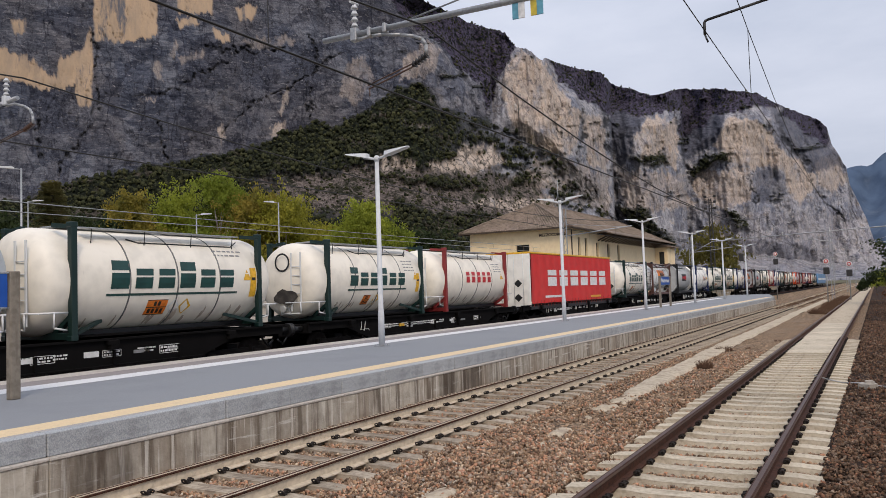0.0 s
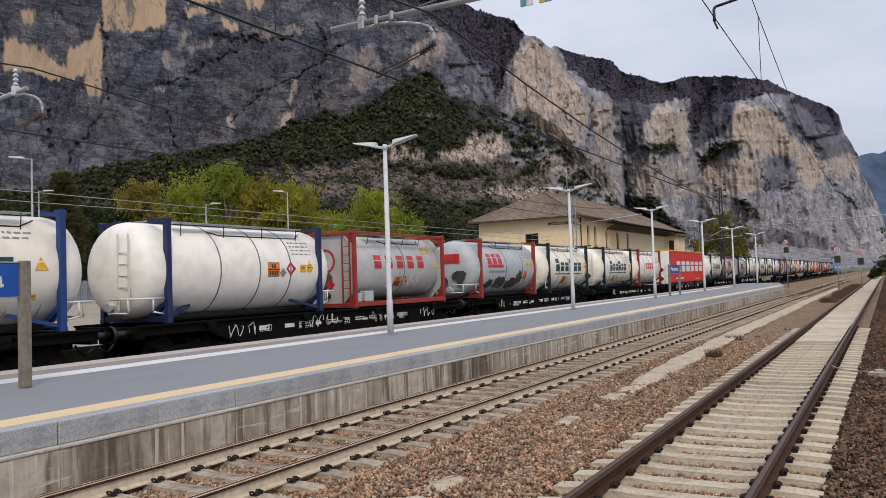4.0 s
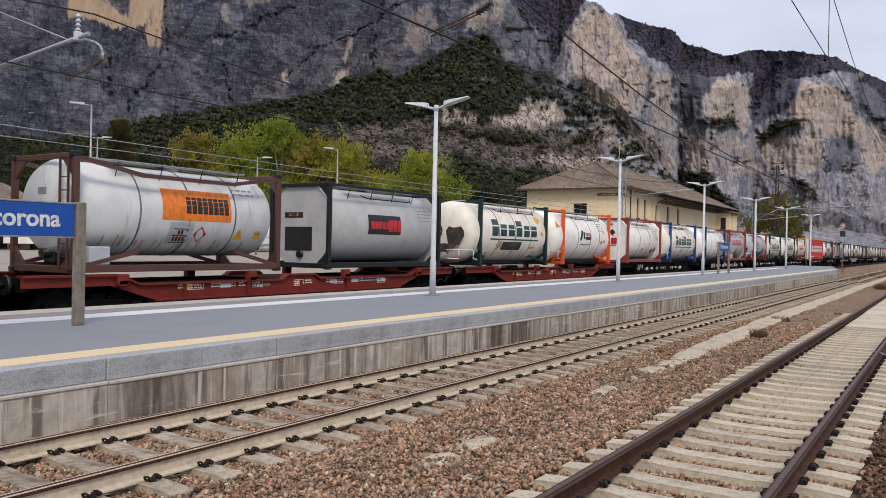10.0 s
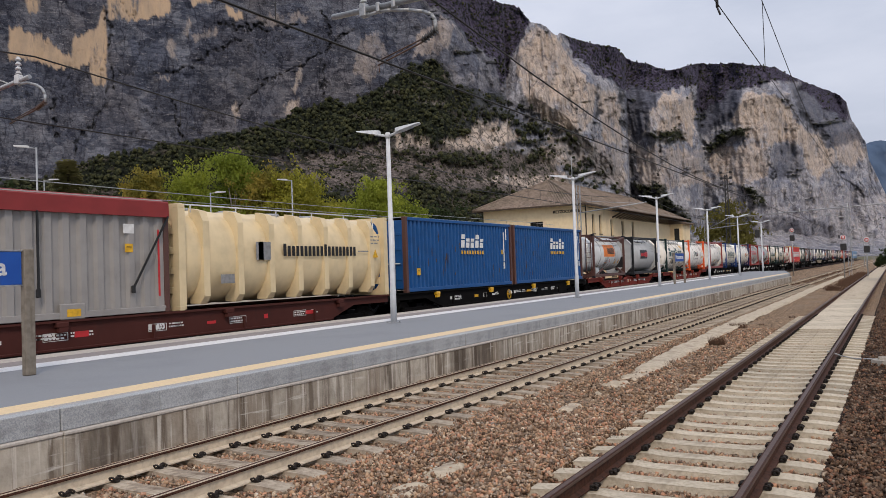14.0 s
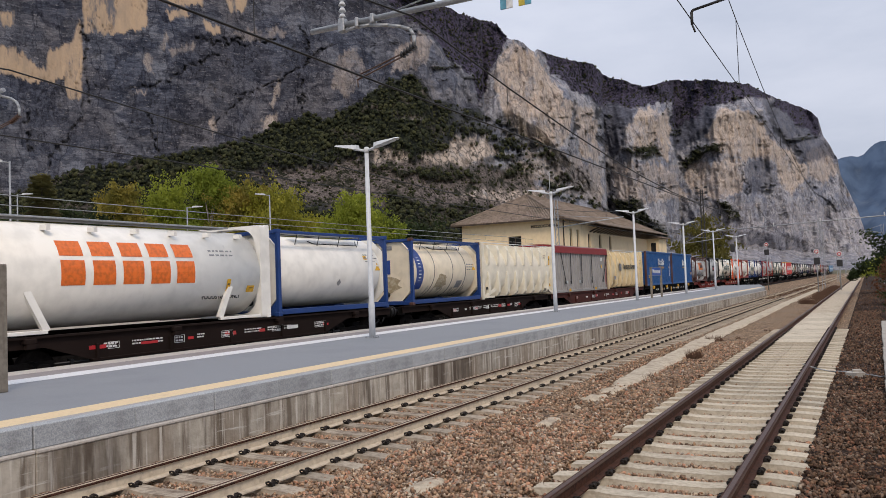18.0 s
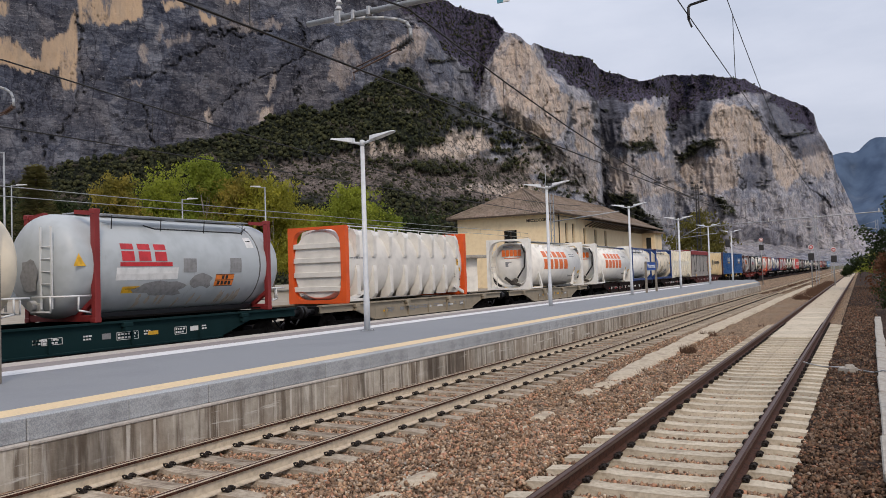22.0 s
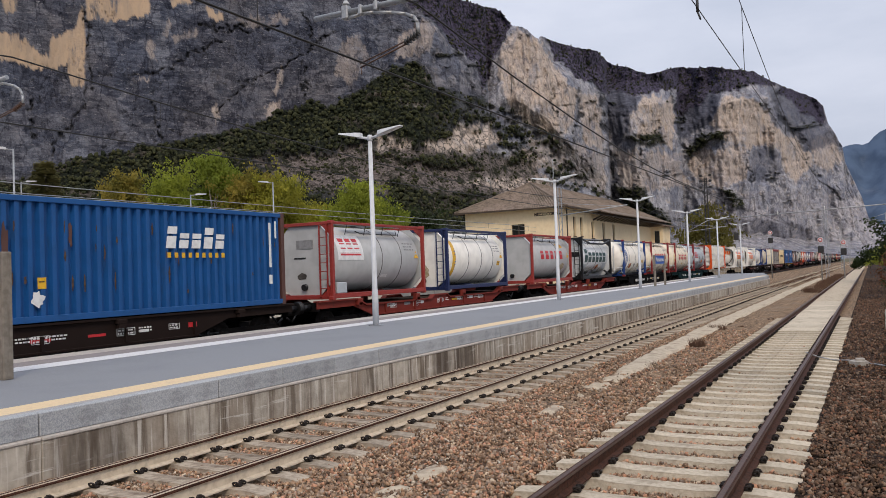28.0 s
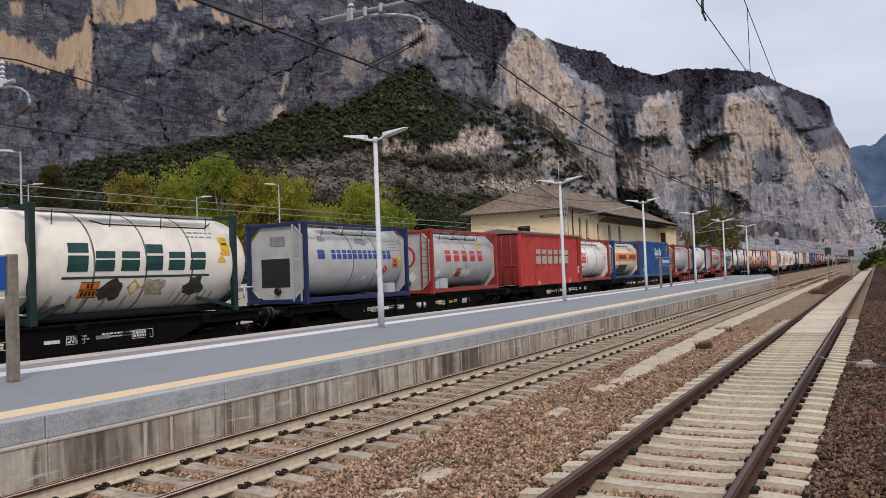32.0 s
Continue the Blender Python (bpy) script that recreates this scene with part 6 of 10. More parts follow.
    b.box(-0.3, 0.3, -L * 0.36, L * 0.36, H - 0.035, H + 0.005, 0.008)
    part("walkway", b, M["galv"], top, "grey top walkway")
    b = Build()
    b.box(0.62, 0.92, -L * 0.33, L * 0.33, H - 0.09, H - 0.06, 0.006)
    part("walkway", b, M["galv"], top, "grey top walkway")
    b = Build()
    for k in range(4):
        y = -L * 0.3 + k * L * 0.2
        b.tube((0.9, y, H - 0.08), (skin_x(R, zc, H - 0.42), y, H - 0.42), 0.012, 6)
    b.bent([(skin_x(R, zc, H - 0.3) + 0.02, -L * 0.16, H - 0.28), (skin_x(R, zc, H - 0.36) + 0.02, -L * 0.12, H - 0.36), (skin_x(R, zc, H - 0.36) + 0.02, L * 0.3, H - 0.36), (skin_x(R, zc, H - 0.2) + 0.02, L * 0.36, H - 0.2)], 0.016, 6)
    part("drain_pipe", b, PAINT["black"], top)
    b = Build()
    b.turned([(H - 0.12, 0.27), (H - 0.02, 0.27), (H - 0.005, 0.22)], 20, "z", (0, 0.2, 0))
    part("manhole", b, M["galv"], top)
    skin = Skin(R, zc)
    marks(top, skin, spec.get("marks", ()), rng)
    for y, z in spec.get("warn", ((half - 0.55, zc + 0.15),)):
        warning(top, skin, y, z)
    if spec["shell"] in ("white", "cream", "steel", "pale_grey"):
        b = Build()
        for k in range(22):
            blot(b, skin, rng.uniform(-L / 2 + 0.8, L / 2 - 0.8), zc - R * rng.uniform(0.66, 0.82), rng.uniform(0.05, 0.16), rng.uniform(0.2, 0.5), rng, 0.004)
        tagged(part("grime", b, PAINT["soft_grime"], top, "brownish grime along the underside"), kind="stuff")
    # the end that faces back along the line
    yb = -half + 0.108 if style == "full" and spec["trim"] != "brown" else -L / 2 - 0.006
    flat = style == "full"
    if spec.get("ladder", True):
        yl = -half - 0.02 if flat else -L / 2 + 0.02
        ladder(top, 0.72 if flat else 0.35, 1.02 if flat else 0.72, yl, 0.1 if flat else 0.35, H - 0.1 if flat else zc + R * 0.72, spec.get("rungs", spec["trim"] if flat else "steel"))
    for kind, x, z, w, h, paint in spec.get("back", ()):
        b = Build()
        yy = yb if flat else -L / 2 + 0.62 * 0.20 * ((x * x + (z - zc) ** 2) / (R * R)) - 0.03
        if kind == "diamond":
            b.add([(x, yy, z - h), (x + h, yy, z), (x, yy, z + h), (x - h, yy, z)], [(0, 1, 2, 3)])
        elif kind == "blot":
            n = 14
            b.add([(x, yy, z)] + [(x + math.cos(6.283 * i / n) * w / 2 * rng.uniform(0.6, 1), yy + 0.002, z + math.sin(6.283 * i / n) * h / 2 * rng.uniform(0.6, 1)) for i in range(n)], [(0, 1 + i, 1 + (i + 1) % n) for i in range(n)])
        elif kind == "ring":
            n = 28
            v = [(x + math.cos(6.283 * i / n) * r, yy, z + math.sin(6.283 * i / n) * r) for r in (h, h * 0.8) for i in range(n)]
            b.add(v, [(i, (i + 1) % n, n + (i + 1) % n, n + i) for i in range(n)])
        else:
            b.box(x - w / 2, x + w / 2, yy - 0.004, yy + 0.002, z - h / 2, z + h / 2)
        part({"diamond": "hazard_diamond", "blot": "smear", "ring": "emblem_ring"}.get(kind, kind), b, PAINT[paint], top)
    b = Build()
    b.tube((0, -L / 2 - 0.02 if not flat else -half + 0.02, 0.42), (0, -L / 2 + 0.5, 0.5), 0.11, 12)
    b.box(-0.2, 0.2, -L / 2 + 0.1, -L / 2 + 0.5, 0.22, 0.5, 0.03)
    part("outlet_valve", b, PAINT["black" if flat else "grey"], top)
    if not flat:
        z = 0.62
        for e in (-1, 1):
            b = Build()
            b.bent([(1.15, e * (half + 0.02), z), (1.15, e * (L / 2 - 0.02), z), (0.2, e * (L / 2 + 0.1), z)], 0.022, 8)
            b.bent([(1.15, e * (half + 0.35), z), (1.15, e * (half + 0.36), 0.30), (1.15, e * (half + 0.05), 0.24)], 0.022, 8)
            b.bent([(0.75, e * (L / 2 + 0.04), z), (0.75, e * (L / 2 + 0.04), 0.28), (0.1, e * (L / 2 + 0.04), 0.28)], 0.022, 8)
            part("foot_rail", b, PAINT["steel"], top, "bent tube foot rail")
    if spec.get("cabinet"):
        for y, w, h in spec["cabinet"]:
            b = Build()
            b.box(0.95, 1.2, y - w / 2, y + w / 2, 0.2, 0.2 + h, 0.02)
            part("valve_box", b, PAINT["pale_grey"], top)
    return top


def skin_x(r, zc, z):
    return math.sqrt(max(0.0, r * r - (z - zc) ** 2))


def arch_plate(b, y0, y1, z0, z1, wide, in_w, in_z0, in_z1, p=4.0, n=48):
    """A portal plate with a rounded opening."""
    zc, hh, iz, ih = (z0 + z1) / 2, (z1 - z0) / 2, (in_z0 + in_z1) / 2, (in_z1 - in_z0) / 2
    rows = []
    for y in (y0, y1):
        for w, c, k, q in ((wide, zc, hh, 40.0), (in_w, iz, ih, p)):
            ring = []
            for i in range(n):
                a = 2 * math.pi * (i + 0.5) / n
                co, si = math.cos(a), math.sin(a)
                ring.append((w * math.copysign(abs(co) ** (2 / q), co), y, c + k * math.copysign(abs(si) ** (2 / q), si)))
            rows.append(ring)
    v = [q for r in rows for q in r]
    f = []
    for i in range(n):
        j = (i + 1) % n
        f += [(i, j, n + j, n + i), (2 * n + i, 3 * n + i, 3 * n + j, 2 * n + j), (n + i, n + j, 3 * n + j, 3 * n + i), (i, 2 * n + i, 2 * n + j, j)]
    b.add(v, f)


def castings(top, half, H, paint, px=1.22):
    for e in (-1, 1):
        for s in (-1, 1):
            for z0, z1 in ((-0.004, 0.118), (H - 0.118, H + 0.004)):
                b = Build()
                b.box(s * (px + 0.004), s * (px - 0.17), e * (half + 0.004), e * (half - 0.17), z0, z1, 0.014)
                part("corner_casting", b, PAINT[paint], top)


def steel_box(spec):
    """A corrugated steel container, with doors at its back end."""
    mid, half, H = (spec["y0"] + spec["y1"]) / 2, (spec["y1"] - spec["y0"]) / 2, spec.get("h", 2.75)
    rng = random.Random(int(mid * 10))
    top = thing("steel_container", spec["label"], "container", "containers on the goods train", pose(TRACK_C, mid, CARRY))
    MOVERS.append((top, mid, CARRY))
    skin_paint, trim = PAINT[spec["shell"]], PAINT[spec["trim"]]
    pitch, depth = spec.get("pitch", 0.28), spec.get("depth", 0.10)
    for s in (-1, 1):
        b = Build()
        ys, xs = [], []
        y = -half + 0.14
        while y < half - 0.14:
            for a, d in ((0.0, 0), (0.36 if pitch < 0.5 else 0.72, 0), (0.5 if pitch < 0.5 else 0.8, 1), (0.86 if pitch < 0.5 else 0.93, 1)):
                ys.append(min(y + a * pitch, half - 0.14))
                xs.append(1.185 + (depth * d if pitch >= 0.5 else -depth * d))
            y += pitch
        v = [(s * x, yy, z) for z in (0.16, H - 0.12) for x, yy in zip(xs, ys)]
        n = len(ys)
        b.add(v, [(i, i + 1, n + i + 1, n + i) for i in range(n - 1)])
        part("side_panel", b, skin_paint, top)
    b = Build()
    for s in (-1, 1):
        b.box(s * 1.22, s * 1.10, -half + 0.12, half - 0.12, 0.02, 0.16, 0.01)
    b.box(-1.1, 1.1, -half + 0.12, half - 0.12, 0.10, 0.16)
    part("bottom_rail", b, PAINT[spec.get("sill", spec["shell"])], top)
    for s in (-1, 1):
        b = Build()
        b.box(s * 1.22, s * 1.13, -half + 0.12, half - 0.12, H - 0.13, H - 0.01, 0.01)
        part("top_rail", b, skin_paint if spec["shell"] == "box_blue" else trim if spec.get("tarp") is None else skin_paint, top)
    for e in (-1, 1):
        for s in (-1, 1):
            b = Build()
            b.box(s * 1.22, s * 1.06, e * half, e * (half - 0.15), 0.1, H - 0.1, 0.012)
            part("corner_post", b, trim, top)
    b = Build()
    b.box(-1.06, 1.06, half - 0.12, half - 0.04, 0.1, H - 0.05)
    part("front_wall", b, skin_paint, top)
    for s in (-1, 1):
        b = Build()
        b.box(s * 0.008, s * 1.06, -half + 0.03, -half + 0.08, 0.14, H - 0.12, 0.008)
        door_paint = PAINT["dark_red"] if spec["shell"] == "box_red" else skin_paint
        door = part("door", b, door_paint, top)
        for z in (0.5, 1.05, 1.6, 2.15):
            b = Build()
            b.box(s * 0.06, s * 1.0, -half + 0.012, -half + 0.03, z - 0.05, z + 0.05, 0.006)
            part("door_rail", b, door_paint, door)
        for x in (0.22, 0.72):
            b = Build()
            b.tube((s * x, -half - 0.005, 0.12), (s * x, -half - 0.005, H - 0.12), 0.018, 8)
            b.box(s * x - 0.02, s * x + 0.24 * s, -half - 0.03, -half - 0.012, 1.05, 1.09)
            part("lock_rod", b, PAINT["steel"] if spec["shell"] != "box_red" else skin_paint, door)
    b = Build()
    b.box(-1.2, 1.2, -half + 0.03, half - 0.03, H - 0.03, H - 0.005)
    if not spec.get("tarp"):
        for k in range(int(half * 2 / 0.5)):
            b.box(-1.1, 1.1, -half + 0.2 + 0.5 * k, -half + 0.36 + 0.5 * k, H - 0.005, H + 0.012)
    part("roof", b, PAINT["pale_grey" if spec["shell"] == "box_blue" else spec.get("roof", spec["shell"])], top)
    if spec.get("lid"):
        b = Build()
        b.prism([(-1.27, H - 0.06), (1.27, H - 0.06), (1.27, H + 0.02), (0.0, H + 0.2), (-1.27, H + 0.02)], -half - 0.05, half + 0.03, "y")
        part("roof_cover", b, PAINT["brown_cover"], top, "grey-brown low pitched cover")
    castings(top, half, H, spec["trim"])
    skin = Skin(0, 0, 1.19 + (depth if pitch >= 0.5 else 0.0))
    marks(top, skin, spec.get("marks", ()), rng)
    if spec["shell"] in ("box_blue", "box_red", "box_grey"):
        for k in range(26):
            y, z = -half + 0.3 + (2 * half - 0.6) * rng.random() ** 1.5, rng.uniform(0.4, H - 0.5)
            b = Build()
            blot(b, skin, y, z, rng.uniform(0.03, 0.08), rng.uniform(0.12, 0.55), rng, 0.004)
            part("rust_streak", b, PAINT["rust"], top, "dark rust streak")
    if spec.get("tarp"):
        b = Build()
        n = 9
        pts = []
        for i in range(n + 1):
            a = math.pi * i / n
            pts.append((1.26 * math.cos(a), H - 0.06 + 0.16 * math.sin(a)))
        b.prism([(1.27, H - 0.42)] + pts + [(-1.27, H - 0.42)], -half + 0.02, half - 0.02, "y")
        part("tarpaulin", b, PAINT["tarp"], top, "dark red rolled tarpaulin cover")
        for k, y in enumerate((-half + 0.5, -2.4, -0.4, 1.6, half - 0.6)):
            b = Build()
            b.beam((1.27, y + (0.5 if k == 0 else (0.55 if k == 4 else 0)), H - 0.4), (1.27, y - (0.5 if k == 4 else 0) + (1.2 if k == 0 else 0), 0.62), 0.045, 0.03, (1, 0, 0))
            b.box(1.23, 1.29, y - 0.05 - (0.5 if k == 4 else 0) + (1.2 if k == 0 else 0), y + 0.05 - (0.5 if k == 4 else 0) + (1.2 if k == 0 else 0), 0.5, 0.68, 0.015)
            part("strap", b, PAINT["ink_black"], top, "black lashing strap")
    for y in spec.get("pockets", ()):
        b = Build()
        b.box(1.16, 1.245, y - 0.30, y + 0.30, 0.0, 0.34, 0.02)
        pk = part("grab_pocket", b, skin_paint, top)
        b = Build()
        b.box(1.246, 1.252, y - 0.15, y + 0.18, 0.06, 0.22)
        part("pocket_sticker", b, PAINT["yellow"], pk)
    return top


def bulk_container(spec):
    """A ribbed plastic-like silo container of rounded section between two end frames."""
    mid, half, H = (spec["y0"] + spec["y1"]) / 2, (spec["y1"] - spec["y0"]) / 2, spec.get("h", 2.6)
    rng = random.Random(int(mid * 10))
    top = thing("bulk_container", spec["label"], "bulk container", "containers on the goods train", pose(TRACK_C, mid, CARRY))
    MOVERS.append((top, mid, CARRY))
    shell, trim = PAINT[spec["shell"]], PAINT[spec["trim"]]
    zc = H / 2 + 0.02

    def ring(k, n=48, p=2.35):
        out = []
        for i in range(n):
            a = 2 * math.pi * i / n
            c, s = math.cos(a), math.sin(a)
            out.append((1.15 * k * math.copysign(abs(c) ** (2 / p), c), zc + (H / 2 - 0.06) * k * math.copysign(abs(s) ** (2 / p), s)))
        return out

    b = Build()
    n = 48
    count = spec["ribs"]
    gap = (2 * half) / (count + 0.5)
    rib_at = [-half + gap * (i + 0.75) for i in range(count)]
    steps = [(-half + 0.1, 0.9), (-half + 0.25, 0.965), (-half + 0.4, 0.985)]
    k = int((half - 0.45) * 2 / 0.16)
    for i in range(k + 1):
        y = -half + 0.45 + (2 * half - 0.9) * i / k
        steps.append((y, 0.972 + 0.028 * abs(math.sin(math.pi * (y - rib_at[0]) / gap)) ** 0.7))
    steps += [(half - 0.4, 0.985), (half - 0.25, 0.965), (half - 0.1, 0.9)]
    v = []
    for y, f in steps:
        v += [(x, y, z) for x, z in ring(f)]
    b.add(v, [(i * n + j, i * n + (j + 1) % n, (i + 1) * n + (j + 1) % n, (i + 1) * n + j) for i in range(len(steps) - 1) for j in range(n)], True)
    b.add([v[i] for i in range(n)], [tuple(range(n))])
    b.add([v[-n + i] for i in range(n)], [tuple(range(n - 1, -1, -1))])
    part("silo_body", b, shell, top)
    for y in rib_at:
        for s in (-1, 1):
            for out in spec["zones"]:
                # a broad slab: its outline across the container, a little narrower at the face
                w, m = 0.125, len(out)
                vv = [(s * x, y + q * (0.105 if x > 1.1 else w), z * H / 2.66) for q in (-1, 1) for x, z in out]
                b = Build()
                b.add(vv, [tuple(range(m)), tuple(range(2 * m - 1, m - 1, -1))] + [(i, i + m, (i + 1) % m + m, (i + 1) % m) for i in range(m)])
                part("rib", b, shell, top)
    for e in (-1, 1):
        b = Build()
        y = e * (half - 0.11)
        arch_plate(b, y - 0.11, y + 0.11, 0.0, H, 1.22, 1.02, 0.12, H - 0.09, 5.0)
        part("end_frame", b, trim, top)
        for z in (0.42, 0.92, 1.42, 1.92):
            b = Build()
            b.prism([(e * (half - 0.24), z - 0.05), (e * (half - 0.03), z), (e * (half - 0.03), z + 0.16), (e * (half - 0.24), z + 0.2)], -1.0, 1.0, "x")
            part("end_bar", b, shell, top)
    castings(top, half, H, spec["trim"])
    for s in (-1, 1) if len(spec["zones"]) > 1 else ():
        b = Build()
        b.box(s * 1.2, s * 1.1, -half + 0.2, -half + 1.3, 0.05, 0.14, 0.01)
        b.beam((s * 1.13, -half + 0.2, 0.1), (s * 1.13, -half + 1.5, 0.42), 0.1, 0.12)
        b.beam((s * 1.13, half - 0.2, 0.1), (s * 1.13, half - 1.2, 0.42), 0.1, 0.12)
        part("foot_brace", b, shell, top)
    for k in range(5):
        b = Build()
        b.turned([(H - 0.1, 0.3), (H - 0.02, 0.3), (H, 0.24)], 20, "z", (0, -half + 1.1 + k * (2 * half - 2.2) / 4, 0))
        part("roof_hatch", b, M["galv"], top)
    b = Build()
    b.bent([(1.0, -half + 0.3, H + 0.0), (1.0, half - 0.3, H + 0.0)], 0.02, 6)
    for k in range(6):
        b.tube((1.0, -half + 0.6 + k * (half * 2 - 1.2) / 5, H - 0.2), (1.0, -half + 0.6 + k * (half * 2 - 1.2) / 5, H), 0.015, 6)
    part("top_rail", b, PAINT["steel"], top)
    skin = Skin(0, 0, 1.135 if len(spec["zones"]) > 1 else 1.203)
    marks(top, skin, spec.get("marks", ()), rng)
    for y, z in spec.get("warn", ()):
        warning(top, skin, y, z)
    return top


def long_tank(spec):
    """A thirty-foot white tank held in two portal end frames on slanting feet."""
    mid, half, H = (spec["y0"] + spec["y1"]) / 2, 4.56, 2.68
    rng = random.Random(int(mid * 10))
    top = thing("tank_container", spec["label"], "tank container", "containers on the goods train", pose(TRACK_C, mid, CARRY))
    MOVERS.append((top, mid, CARRY))
    shell = PAINT["clean"]
    R, zc = 1.21, 1.31
    b = Build()
    L = 8.5
    dome = [(-4.22, 0.02), (-4.18, 0.45), (-4.05, 0.78), (-3.86, 0.98), (-3.7, 1.10), (-4.16, 1.13), (-4.16, R)]
    b.turned(dome + [(-y, r) for y, r in reversed(dome)], 48, "y", (0, 0, zc))
    part("vessel", b, shell, top)
    for e in (-1, 1):
        b = Build()
        arch_plate(b, e * half, e * (half - 0.40), 0.0, H, 1.22, 1.08, 0.10, H - 0.08, 4.0)
        part("end_frame", b, shell, top)
        for s in (-1, 1):
            b = Build()
            b.beam((s * 1.13, e * (half - 2.0), 0.08), (s * 1.1, e * (half - 1.55), 0.95), 0.16, 0.1, (1, 0, 0))
            b.box(s * 1.2, s * 1.08, e * (half - 0.34), e * (half - 2.0), 0.03, 0.11, 0.01)
            part("slanting_foot", b, shell, top)
    castings(top, half, H, "clean")
    ladder(top, -0.98, -0.62, -half - 0.03, 0.1, H - 0.1, "bulk2")
    b = Build()
    b.tube((-0.25, -half + 0.22, 0.62), (0.05, -half + 0.2, 0.4), 0.09, 12)
    b.tube((0.0, -half + 0.2, 0.42), (0.6, -half + 0.2, 0.22), 0.08, 12)
    b.tube((0.2, -half + 0.05, 0.35), (0.2, -L / 2 + 0.3, 0.5), 0.13, 12)
    part("outlet_valve", b, PAINT["grime"], top)
    b = Build()
    b.bent([(0.75, -half + 0.1, H - 0.3), (0.95, -half + 0.1, H - 0.7), (0.92, -half + 0.1, 1.2), (0.5, -half + 0.1, 0.6)], 0.045, 8)
    part("hose", b, PAINT["ink_black"], top, "black hose down the end")
    for x, z, w, h, p in ((0.1, 1.95, 1.15, 0.34, "ink_orange"), (0.1, 1.68, 0.9, 0.04, "ink_orange"), (-0.1, 1.35, 0.35, 0.26, "ink_grey"), (-0.1, 2.28, 0.6, 0.1, "ink_grey")):
        b = Build()
        if h > 0.3:
            for k in range(5):
                b.box(x - w / 2 + k * w / 5, x - w / 2 + (k + 0.8) * w / 5, -L / 2 - 0.004 + 0.06, -L / 2 + 0.05, z - h / 2, z + h / 2)
        else:
            b.box(x - w / 2, x + w / 2, -L / 2 - 0.004 + 0.05, -L / 2 + 0.04, z - h / 2, z + h / 2)
        part("end_marking", b, PAINT[p], top)
    b = Build()
    b.box(-0.35, 0.35, -3.8, 3.8, H - 0.08, H - 0.04, 0.008)
    part("walkway", b, M["galv"], top)
    for k in range(7):
        b = Build()
        b.box(0.72, 0.95, -3.6 + k * 1.2, -3.5 + k * 1.2, 2.28, 2.4)
        part("roof_bracket", b, shell, top)
    marks(top, Skin(R, zc), spec["marks"], rng)
    return top


def curtain_trailer(spec):
    """A long curtain-sided swap body: red sides, white back doors, yellow roof edge."""
    mid, half, H = (spec["y0"] + spec["y1"]) / 2, (spec["y1"] - spec["y0"]) / 2, 2.95
    top = thing("swap_body", spec["label"], "swap body", "containers on the goods train", pose(TRACK_C, mid, 1.0))
    MOVERS.append((top, mid, 1.0))
    b = Build()
    b.box(-1.22, 1.22, -half, half, 0.0, 0.22, 0.01)
    part("chassis", b, PAINT["black"], top)
    for s in (-1, 1):
        b = Build()
        n = 60
        v = []
        for z in (0.3, 1.2, 2.1, H - 0.12):
            v += [(s * (1.235 + 0.012 * math.sin(i * 1.3 + z)), -half + 0.1 + (2 * half - 0.2) * i / n, z) for i in range(n + 1)]
        b.add(v, [(k * (n + 1) + i, k * (n + 1) + i + 1, (k + 1) * (n + 1) + i + 1, (k + 1) * (n + 1) + i) for k in range(3) for i in range(n)], True)
        part("curtain", b, PAINT["curtain"], top, "red side curtain")
        for k in range(28):
            b = Build()
            y = -half + 0.35 + k * (2 * half - 0.7) / 27
            b.box(s * 1.235, s * 1.25, y - 0.02, y + 0.02, 0.12, 0.45)
            part("curtain_strap", b, PAINT["red"], top)
    b = Build()
    b.box(-1.25, 1.25, -half, half, H - 0.1, H, 0.02)
    part("roof", b, PAINT["yellow"], top, "yellow roof edge")
    for s in (-1, 1):
        b = Build()
        b.box(s * 0.01, s * 1.22, -half - 0.03, -half + 0.04, 0.15, H - 0.1, 0.012)
        door = part("back_door", b, PAINT["clean"], top)
        for x in (0.35, 0.85):
            b = Build()
            b.tube((s * x, -half - 0.05, 0.15), (s * x, -half - 0.05, H - 0.15), 0.016, 8)
            part("lock_rod", b, PAINT["steel"], door)
    for z in (0.62, 1.35):
        b = Build()
        b.add([(0.55, -half - 0.037, z - 0.2), (0.78, -half - 0.037, z), (0.55, -half - 0.037, z + 0.2), (0.32, -half - 0.037, z)], [(0, 1, 2, 3)])
        part("hazard_diamond", b, PAINT["ink_black"], top)
    b = Build()
    b.box(-1.2, 1.2, half - 0.05, half, 0.2, H - 0.1)
    part("front_wall", b, PAINT["clean"], top)
    marks(top, Skin(0, 0, 1.252), spec["marks"], random.Random(3))
    return top


